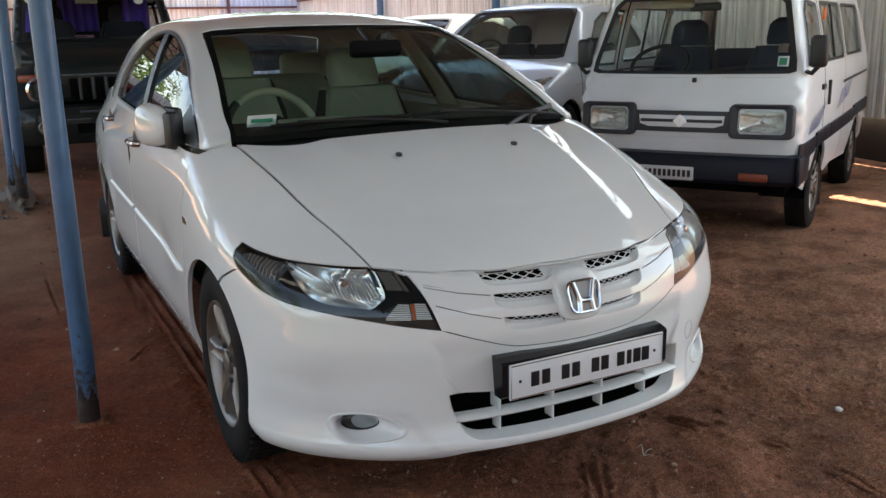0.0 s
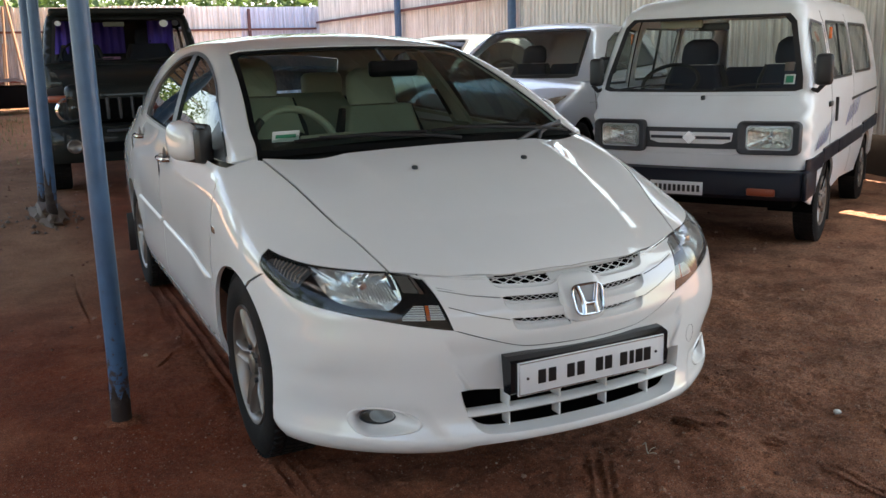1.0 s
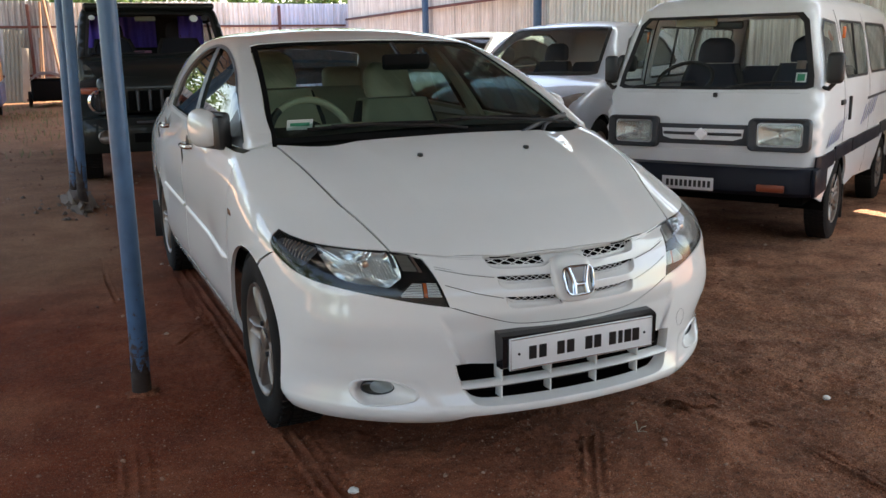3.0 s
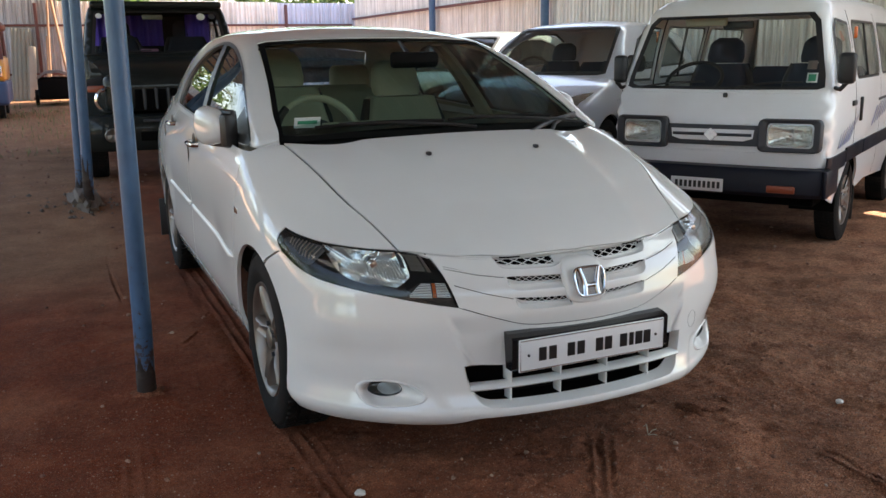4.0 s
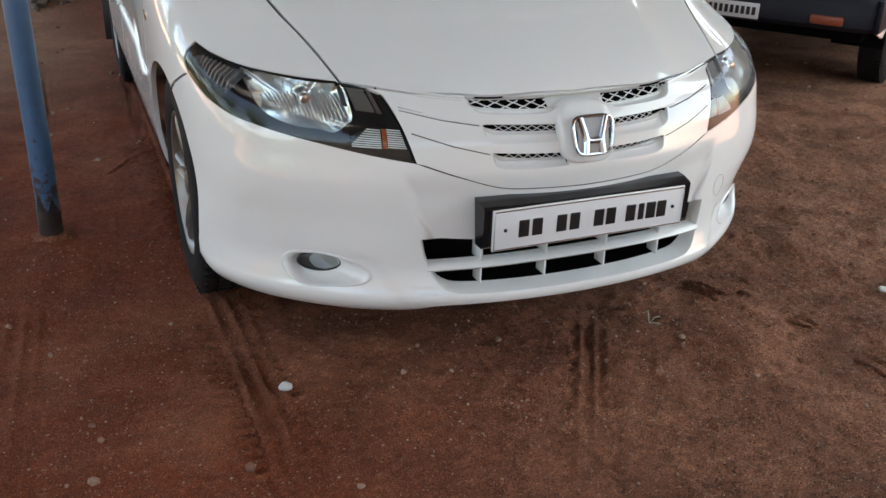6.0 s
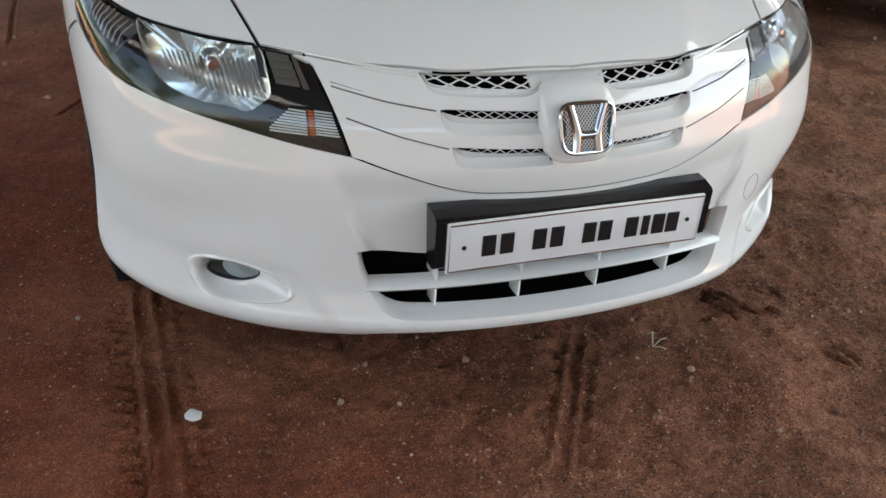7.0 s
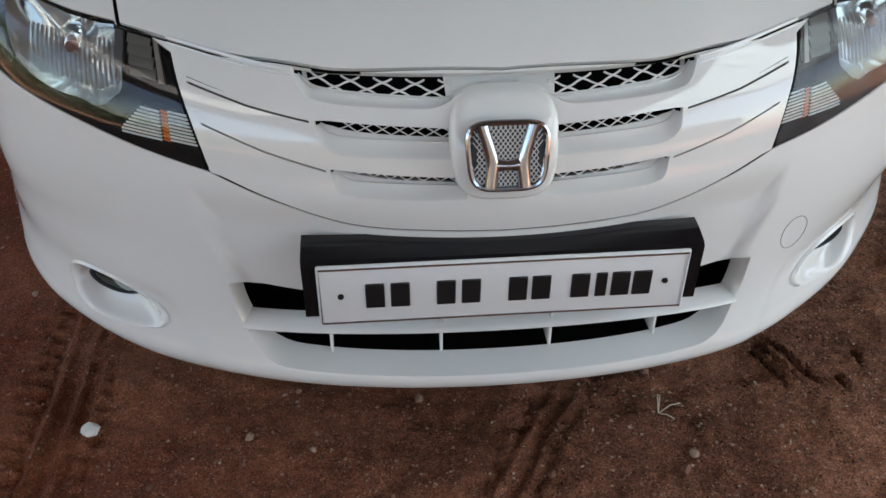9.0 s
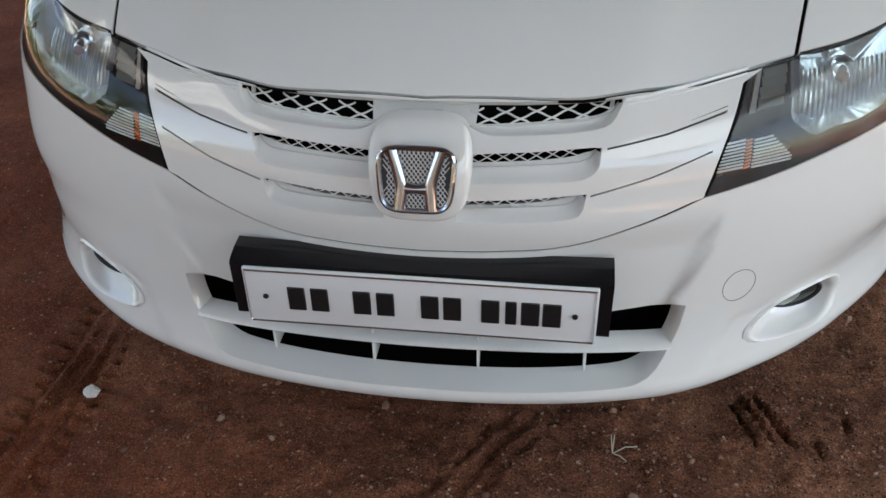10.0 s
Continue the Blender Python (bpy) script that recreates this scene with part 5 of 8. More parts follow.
# headlamps and fenders, one side then the other
lamp_loop = np.concatenate([LAMP_IN[::-1][:-1], LAMP_TOP[::-1][:-1], LAMP_TAIL[::-1][:-1], LAMP_LOW[::-1][:-1]])
lamp_dom = to_nose(lamp_loop)
lamp_mid = lamp_dom.mean(0)
fender_loop = np.concatenate([BONNET_SIDE[:-1], side_edge([(1.06, 0.950), (1.10, 0.925), (1.085, 0.86), (1.088, 0.70), (1.115, 0.55), (1.17, 0.36), (1.175, 0.26)])[:-1],
                              side_edge([(1.175, 0.26), (1.145, 0.262)]), at_side(arc(WHEEL_Y, WHEEL_Z, ARCH, 0, 114), 1), side_edge([(0.652, 0.628), (0.545, 0.677)])[:-1], LAMP_TAIL[:-1], LAMP_TOP[:-4]])
for side in (1, -1):
    mirror = side < 0
    flip = np.array([side, 1, 1])
    skin_panel("fender", WHITE, sedan, fender_skin, sedan_skin, to_fender(fender_loop), (), 0.026, 0.014, mirror=mirror)
    lamp = new("headlamp")
    lamp.parent = sedan
    tagged(lamp, "swept clear headlamp with black housing")
    lens = skin_panel("lens", HAZED if mirror else SHEENED, lamp, nose_skin, sedan_skin, lamp_mid + (lamp_dom - lamp_mid) * 0.985, (), 0.02, 0, mirror=mirror, inset=0.002)
    lens.visible_shadow = False
    # black bowl
    n = slope(sedan_skin, lamp_loop)
    c = nose_skin(lamp_mid[None])[0]
    way = slope(sedan_skin, c[None])[0]
    rows = [lamp_loop - n * 0.003, lamp_loop - n * 0.003 - (lamp_loop - c) * 0.012, lamp_loop - n * 0.020 - (lamp_loop - c) * 0.022, lamp_loop - way * 0.045 - (lamp_loop - c) * 0.22, lamp_loop - way * 0.06 - (lamp_loop - c) * 0.5]
    bm = bmesh.new()
    rings = [[bm.verts.new(p * flip) for p in r] for r in rows]
    for a, b in zip(rings[:-1], rings[1:]):
        for k in range(len(a)):
            bm.faces.new((a[k], a[(k + 1) % len(a)], b[(k + 1) % len(a)], b[k]))
    bm.faces.new(rings[-1])
    part("housing", bm, MATTE, lamp, "black lamp housing", sharp=50)
    # main reflector: a faceted bowl, ribbed below
    refl = through_points([(0.511, 0.6935), (0.55, 0.6965), (0.60, 0.7005), (0.660, 0.7065), (0.700, 0.7100), (0.697, 0.672), (0.681, 0.640), (0.655, 0.622), (0.615, 0.611), (0.575, 0.609), (0.547, 0.604), (0.520, 0.622), (0.508, 0.634), (0.507, 0.662)], 0.007, True)
    q = at_front(refl)
    nq = slope(sedan_skin, q)
    cq = q.mean(0)
    wq = slope(sedan_skin, cq[None])[0]
    bm = bmesh.new()
    rows = []
    for k in range(9):
        v = k / 8
        ring = q - nq * 0.0065 - (q - cq) * v - wq * 0.040 * math.sin(v * math.pi / 2) ** 0.8
        low = step_between(0.64, 0.60, q[:, 2])
        ring = ring + np.outer(0.0026 * np.sin(q[:, 0] * 620) * low * (1 - v), wq)
        rows.append([bm.verts.new(p * flip) for p in ring])
    for a, b in zip(rows[:-1], rows[1:]):
        for k in range(len(a)):
            bm.faces.new((a[k], a[(k + 1) % len(a)], b[(k + 1) % len(a)], b[k]))
    bmesh.ops.remove_doubles(bm, verts=bm.verts, dist=1e-5)
    part("reflector", bm, REFLECTOR, lamp, "bright lamp reflector", sharp=25)
    # stepped dark louvres at the inner end, and the bright strip beside them
    for k in range(4):
        z = 0.682 - 0.0105 * k
        q = at_front([(0.500 - 0.002 * k, z + 0.001), (0.466 - 0.003 * k, z - 0.002), (0.466 - 0.003 * k, z - 0.0085), (0.500 - 0.002 * k, z - 0.0055)]) + np.array([0, 0.017, 0])
        part("louvre", plate(bmesh.new(), [tuple(p * flip) for p in q], (0, 0.012, 0.004)), FOG_GREY, lamp)
    q = at_front([(0.518, 0.690), (0.506, 0.689), (0.503, 0.652), (0.517, 0.652)]) + np.array([0, 0.016, 0])
    part("divider", plate(bmesh.new(), [tuple(p * flip) for p in q], (0, 0.010, 0)), GREY_PLASTIC, lamp)
    q = at_front([(0.4625, 0.684), (0.4565, 0.683), (0.443, 0.641), (0.452, 0.641)]) + np.array([0, 0.012, 0])
    part("edge_strip", plate(bmesh.new(), [tuple(p * flip) for p in q], (0, 0.010, 0)), ALLOY, lamp)
    bm = bmesh.new()
    for x in np.linspace(0.515, 0.655, 19):
        z1 = 0.668
        z0 = float(np.interp(x, [0.47, 0.485, 0.54, 0.60, 0.66], [0.646, 0.645, 0.618, 0.623, 0.650]))
        r = at_front([(x, z0), (x + 0.004, (z0 + z1) / 2), (x + 0.008, z1)]) + np.array([0, 0.020, 0]) + np.array([[0, 0, 0], [0, 0.010, 0], [0, 0.024, 0]])
        tube(bm, [p * flip for p in r], 0.0026, 5)
    part("rib", bm, REFLECTOR, lamp)
    bulb = at_front([(0.585, 0.662)])[0] + np.array([0, 0.058, -0.004])
    m = Matrix.Translation(Vector(bulb * flip)) @ Matrix.Rotation(radians(90), 4, "X")
    part("bulb", lathe(bmesh.new(), [(0.0, 0.035), (0.010, 0.034), (0.014, 0.028), (0.014, 0.0), (0.022, -0.008)], 20, m), CHROME, lamp)
    part("bulb_ring", lathe(bmesh.new(), [(0.020, 0.004), (0.024, 0.008), (0.026, 0.002), (0.025, -0.012)], 28, m), REFLECTOR, lamp)
    # indicator
    ind = through_points([(0.412, 0.570), (0.418, 0.602), (0.440, 0.611), (0.466, 0.613), (0.492, 0.601), (0.510, 0.588), (0.45, 0.577)], 0.008, True)
    q = at_front(ind)
    bm = bmesh.new()
    plate(bm, [(side * a, b + 0.014, d) for a, b, d in q], (0, 0.01, 0))
    part("indicator_back", bm, MATTE, lamp)
    # clear ribs, with the amber bulb showing through the middle ones
    for name, mat, xa, xb, label in (("indicator_ribs", PAPER, 0.404, 0.441, "clear ribbed indicator"), ("indicator_bulb", AMBER, 0.442, 0.451, "amber indicator bulb behind ribs"), ("indicator_ribs", PAPER, 0.454, 0.512, "clear ribbed indicator")):
        bm = bmesh.new()
        for k in range(9):
            z = 0.5735 + k * 0.0045
            a, b = max(xa, 0.404 + 0.0013 * k), min(xb, 0.513 - 0.0046 * max(0, k - 1))
            if b - a > 0.004:
                tube(bm, [(side * p, y + 0.009, d) for p, y, d in at_front([(a, z), ((a + b) / 2, z + 0.001), (b, z + 0.002)])], 0.0016, 5)
        part(name, bm, mat, lamp, label)
    # side marker compartment near the tail
    mark = at_side(through_points([(0.46, 0.664), (0.40, 0.655), (0.40, 0.700), (0.47, 0.714), (0.545, 0.720), (0.548, 0.700)], 0.012, True), 1)
    bm = bmesh.new()
    cm = mark.mean(0)
    nm = slope(sedan_skin, mark)
    rows = [mark - nm * 0.010, mark - nm * 0.030 - (mark - cm) * 0.4, mark - nm * 0.034 - (mark - cm) * 0.95]
    rings = [[bm.verts.new(p * flip) for p in r] for r in rows]
    for a, b in zip(rings[:-1], rings[1:]):
        for k in range(len(a)):
            bm.faces.new((a[k], a[(k + 1) % len(a)], b[(k + 1) % len(a)], b[k]))
    part("side_reflector", bm, GREY_PLASTIC, lamp)
    bm = bmesh.new()
    for k in range(9):
        y = 0.412 + 0.0145 * k
        z0, z1 = np.interp(y, [0.40, 0.46, 0.548], [0.657, 0.666, 0.702]), np.interp(y, [0.40, 0.47, 0.548], [0.698, 0.712, 0.719])
        tube(bm, [(side * (p - 0.017), q, d) for p, q, d in at_side([(y, z0 + 0.004), (y + 0.003, (z0 + z1) / 2), (y + 0.006, z1 - 0.003)], 1)], 0.0022, 5)
    part("side_ribs", bm, ALLOY, lamp)

# doors, sill, rear quarter
MAT_SIDE = lambda d: at_side(d, 1)
door_f = straight_points([(1.100, 0.925), (1.60, 0.945), (2.22, 0.958), (2.245, 0.90), (2.25, 0.60), (2.235, 0.30), (1.19, 0.285)], 0.03)
door_f = np.concatenate([door_f, through_points([(1.19, 0.285), (1.122, 0.55), (1.095, 0.70), (1.092, 0.86), (1.100, 0.925)], 0.03)[1:-1]])
door_r = straight_points([(2.227, 0.958), (2.8, 0.974), (3.22, 0.99), (3.32, 0.90), (3.30, 0.75), (3.12, 0.66)], 0.03)
door_r = np.concatenate([door_r, arc(REAR_Y, WHEEL_Z, ARCH + 0.012, 122, 178, 12), straight_points([(2.965, 0.30), (2.242, 0.30), (2.257, 0.60), (2.252, 0.90), (2.227, 0.958)], 0.03)[:-1]])
rear_q = straight_points([(3.227, 0.99), (3.8, 1.03), (4.24, 1.00), (4.30, 0.60), (4.26, 0.26), (3.70, 0.26)], 0.03)
rear_q = np.concatenate([rear_q, arc(REAR_Y, WHEEL_Z, ARCH, 0, 120, 24), straight_points([(3.127, 0.664), (3.307, 0.75), (3.327, 0.90), (3.227, 0.99)], 0.03)[:-1]])
sill = straight_points([(1.15, 0.278), (2.97, 0.292), (2.985, 0.20), (1.15, 0.19)], 0.03)
sill = np.concatenate([sill, straight_points([(1.15, 0.19), (1.15, 0.278)], 0.03)[1:-1]])
for side in (1, -1):
    mirror = side < 0
    for name, loop in (("front_door", door_f), ("rear_door", door_r), ("rear_quarter", rear_q), ("sill", sill)):
        skin_panel(name, WHITE, sedan, MAT_SIDE, sedan_skin, loop, (), 0.04, 0.012, mirror=mirror)
    bm = bmesh.new()
    line = at_side(through_points([(1.135, 0.535), (1.6, 0.552), (2.2, 0.568)], 0.05), 1)
    tube(bm, [(side * (a + 0.002), b, c) for a, b, c in line], [0.002] + [0.013] * (len(line) - 2) + [0.011], 8, flat=0.5)
    part("side_moulding", bm, WHITE, sedan)
    bm = bmesh.new()
    line = at_side(through_points([(2.265, 0.57), (2.7, 0.58), (2.98, 0.59)], 0.05), 1)
    tube(bm, [(side * (a + 0.002), b, c) for a, b, c in line], 0.012, 8, flat=0.5)
    part("side_moulding", bm, WHITE, sedan)
    for y, z in ((2.12, 0.866), (3.13, 0.895)):
        q = at_side([(y, z)], 1)[0]
        curve_bar("door_handle", [(side * (q[0] + o), y + d, z + 0.004) for d, o in ((-0.10, -0.004), (-0.085, 0.020), (-0.02, 0.030), (0.05, 0.028), (0.085, 0.016), (0.095, -0.004))], 0.013, CHROME, sedan, "chrome door handle")
        part("handle_cup", lathe(bmesh.new(), [(0.055, 0.0), (0.05, 0.002), (0.03, -0.004), (0, -0.008)], 24, Matrix.Translation((side * (q[0] + 0.004), y, z)) @ Matrix.Rotation(radians(side * 90), 4, "Y")), BLACK, sedan)
    # a dark scuff line below each handle
    for y, z in ((2.235, 0.80), (3.25, 0.83)):
        q = at_side([(y, z)], 1)[0]
        part("door_guard", one_box((side * (q[0] + 0.002), y, z), (0.006, 0.010, 0.11), 0.002), BLACK, sedan, "black door edge guard")
    # mud flaps
    part("mud_flap", one_box((side * 0.76, 3.735, 0.26), (0.17, 0.012, 0.24), 0.004), BLACK, sedan)
    part("mud_flap", one_box((side * 0.745, 1.165, 0.235), (0.11, 0.012, 0.16), 0.004), BLACK, sedan)
    badge = at_side([(1.04, 0.725)], 1)[0]
    part("fender_badge", one_box((side * (badge[0] + 0.001), 1.04, 0.725), (0.004, 0.05, 0.022), 0.001), CHROME, sedan)

# cabin sheet: roof and pillars, with the window openings
SCREEN_EDGE = cabin_front([(0.662, 0.962), (0.640, 1.045), (0.610, 1.130), (0.580, 1.215), (0.540, 1.318)]).tolist()
SCREEN_TOP = cabin_front([(0.525, 1.326), (0.36, 1.334), (0.18, 1.338), (0.0, 1.339)]).tolist()
WINDOW = [(1.19, 0.957), (1.26, 1.010), (1.45, 1.112), (1.68, 1.212), (2.00, 1.292), (2.28, 1.326), (2.52, 1.328), (2.75, 1.300), (2.95, 1.235), (3.08, 1.150), (3.11, 1.060)]
window_loop = np.concatenate([through_points(WINDOW, 0.03), straight_points([(3.08, 1.010), (2.8, 0.995), (2.2, 0.972), (1.6, 0.955), (1.21, 0.945)], 0.03)])
half = np.concatenate([to_cabin(through_points([p for p in SCREEN_TOP[::-1]], 0.03))[:-1], to_cabin(through_points(SCREEN_EDGE[::-1], 0.03)),
                       to_cabin(cabin_side(straight_points([(1.14, 0.935), (1.42, 0.936), (2.2, 0.953), (3.3, 0.992), (3.85, 1.03)], 0.04))),
                       to_cabin(through_points([(0.62, 3.93, 1.06), (0.58, 3.72, 1.16), (0.50, 3.46, 1.29)], 0.04)), to_cabin(through_points([(0.48, 3.43, 1.30), (0.25, 3.42, 1.33), (0.0, 3.42, 1.335)], 0.04))])
half[0, 1] = half[-1, 1] = 0
roof_loop = np.concatenate([half, (half * np.array([1, -1]))[-2:0:-1]])
hole = to_cabin(cabin_side(window_loop))
skin_panel("cabin_shell", WHITE, sedan, cabin_round, cabin_skin, roof_loop, [hole, hole * np.array([1, -1])], 0.016, 0.02, label="white roof and pillars")
screen = np.concatenate([np.array(through_points([(p[0], p[2]) for p in SCREEN_TOP[::-1]], 0.03))[:-1], through_points([(p[0], p[2]) for p in SCREEN_EDGE[::-1]], 0.03),
                         through_points([(0.64, 0.958), (0.40, 0.968), (0.0, 0.972)], 0.03)[1:]])
screen[0, 0] = screen[-1, 0] = 0
screen = both(screen)
mid = np.array([0, 1.15])
seen = mid + (screen - mid) * np.array([0.962, 0.915]) + np.array([0, 0.002])
skin_panel("windscreen", SMOKED, sedan, cabin_front, cabin_skin, mid + (screen - mid) * 0.995, (), 0.05, 0, inset=0.006, label="greenish laminated windscreen").visible_shadow = False
skin_panel("windscreen_border", MATTE, sedan, cabin_front, cabin_skin, mid + (screen - mid) * 0.998, [seen], 0.03, 0.0, inset=0.004)
rear_glass = np.array([(0.50, 1.285), (0.25, 1.315), (0.0, 1.32), (-0.25, 1.315), (-0.50, 1.285), (-0.60, 1.10), (-0.30, 1.085), (0.30, 1.085), (0.60, 1.10)])
cabin_back = lambda d: meet(cabin_skin, np.stack([d[:, 0], 0 * d[:, 0] + 2.4, d[:, 1]], 1), np.stack([d[:, 0], 0 * d[:, 0] + 4.4, d[:, 1]], 1))
skin_panel("rear_window", REAR_TINT, sedan, cabin_back, cabin_skin, straight_points(rear_glass.tolist() + rear_glass[:1].tolist(), 0.05)[:-1], (), 0.08, 0, inset=0.006).visible_shadow = False
wmid = np.array([2.25, 1.12])
for side in (1, -1):
    mirror = side < 0
    skin_panel("side_window", SUN_TINT, sedan, cabin_side, cabin_skin, wmid + (window_loop - wmid) * 0.998, (), 0.06, 0, mirror=mirror, inset=0.012).visible_shadow = False
    inner = wmid + (window_loop - wmid) * np.array([0.984, 0.94])
    skin_panel("window_trim", BLACK, sedan, cabin_side, cabin_skin, wmid + (window_loop - wmid) * np.array([1.004, 1.012]), [inner], 0.04, 0.0, mirror=mirror, inset=-0.002)
    pillar = straight_points([(2.15, 0.976), (2.25, 0.980), (2.42, 1.318), (2.33, 1.322), (2.15, 0.976)], 0.04)[:-1]
    skin_panel("door_pillar", BLACK, sedan, cabin_side, cabin_skin, pillar, (), 0.05, 0.0, mirror=mirror, inset=0.003)
    inside = straight_points([(2.10, 0.95), (2.30, 0.95), (2.48, 1.34), (2.34, 1.34), (2.10, 0.95)], 0.04)[:-1]
    skin_panel("pillar_trim", BEIGE, sedan, cabin_side, cabin_skin, inside, (), 0.05, 0.02, mirror=mirror, inset=0.035)
    # corner piece ahead of the door window, mirror on its foot
    foot = straight_points([(1.17, 0.935), (1.47, 0.946), (1.38, 1.070), (1.25, 1.000), (1.17, 0.935)], 0.03)[:-1]
    skin_panel("mirror_foot", BLACK, sedan, cabin_side, cabin_skin, foot, (), 0.05, 0.0, mirror=mirror, inset=-0.004)
    curve_bar("mirror_arm", [(side * 0.725, 1.34, 0.955), (side * 0.765, 1.36, 0.950), (side * 0.795, 1.40, 0.956)], 0.024, BLACK, sedan)
    # the mirror is folded back along the door
    bm = bmesh.new()
    bmesh.ops.create_uvsphere(bm, u_segments=28, v_segments=16, radius=1)
    fold = Matrix.Translation((side * 0.832, 1.446, 0.997) if side < 0 else (0.812, 1.545, 1.000)) @ Matrix.Rotation(-side * radians(17), 4, "Z")
    for v in bm.verts:
        x, y, z = v.co
        y, z = np.sign(y) * abs(y) ** 0.75, np.sign(z) * abs(z) ** 0.7
        x = x * side
        x = 0.055 * abs(x) ** 0.8 if x > 0 else 0.012 * x
        v.co = fold @ Vector((side * x, 0.112 * y, (0.074 + 0.012 * y) * z))
    part("mirror_shell", bm, WHITE, sedan, "white folded door mirror", sharp=60)
    part("mirror_case", one_box(fold @ Vector((-side * 0.018, -0.02 if side < 0 else 0.02, -0.008)), (0.035, 0.25 if side < 0 else 0.20, 0.15 if side < 0 else 0.12), 0.016, Matrix.Rotation(-side * radians(17), 3, "Z")), BLACK, sedan)
    part("mirror_hinge", one_box((side * 0.795, 1.335, 0.985) if side < 0 else (0.770, 1.42, 0.955), (0.055, 0.06, 0.13 if side < 0 else 0.06), 0.018, Matrix.Rotation(-side * radians(17), 3, "Z")), BLACK, sedan)
# cowl, wipers
bm = bmesh.new()
xs = np.linspace(-0.665, 0.665, 31)
row = lambda y0, z0: [(x, y0 + 0.115 * (abs(x) / 0.66) ** 2.2, z0 - 0.05 * (x / 0.66) ** 2 * 0.6) for x in xs]
rows = [row(0.895, 0.962), row(0.925, 0.958), row(0.99, 0.978), row(1.02, 0.992)]
for a, b in zip(rows[:-1], rows[1:]):
    strip(bm, a, b)
bmesh.ops.remove_doubles(bm, verts=bm.verts, dist=1e-5)
part("cowl", bm, MATTE, sedan)
for x0, x1, y1, z1 in ((-0.02, -0.50, 1.055, 1.003), (0.45, 0.02, 1.020, 1.012)):
    wiper = curve_bar("wiper_arm", [(x0 + 0.10, 0.955, 0.985), (x0, 0.965, 0.999), ((x0 + x1) / 2, (y1 + 0.975) / 2, 1.012), (x1 + 0.06, y1 - 0.008, z1 + 0.009)], 0.006, BLACK, sedan)
    a, b = Vector((x0 - 0.02, 1.0, 1.012)), Vector((x1 - 0.03, y1, z1))
    curve_bar("wiper_blade", [a.lerp(b, k / 6) + Vector((0, 0, 0.006 * math.sin(math.pi * k / 6))) for k in range(7)], 0.006, RUBBER, wiper)
side_wiper = curve_bar("wiper_arm", [(0.40, 0.935, 0.950), (0.44, 0.975, 0.982), (0.52, 1.035, 0.999), (0.605, 1.095, 1.008)], 0.008, GREY_PLASTIC, sedan)
curve_bar("wiper_blade", [(0.285, 0.905, 0.956), (0.37, 0.955, 0.976), (0.46, 1.012, 0.992), (0.55, 1.062, 1.000), (0.60, 1.085, 0.998)], 0.009, GREY_PLASTIC, side_wiper)

# underside and wheel wells, dark
part("underbody", one_box((0, 2.3, 0.32), (1.16, 3.7, 0.16), 0.03), DARK, sedan)
part("engine_bay", one_box((0, 0.62, 0.50), (0.96, 0.62, 0.30), 0.03), DARK, sedan)
for side in (1, -1):
    for y in (WHEEL_Y, REAR_Y):
        bm = bmesh.new()
        ring = [(y + 0.375 * math.cos(a), WHEEL_Z + 0.375 * math.sin(a)) for a in np.linspace(-0.25, math.pi + 0.25, 24)]
        strip(bm, [(side * 0.50, a, b) for a, b in ring], [(side * 0.70, a, b) for a, b in ring])
        bm.faces.new([bm.verts.new((side * 0.50, a, b)) for a, b in ring])
        part("wheel_well", bm, DARK, sedan)


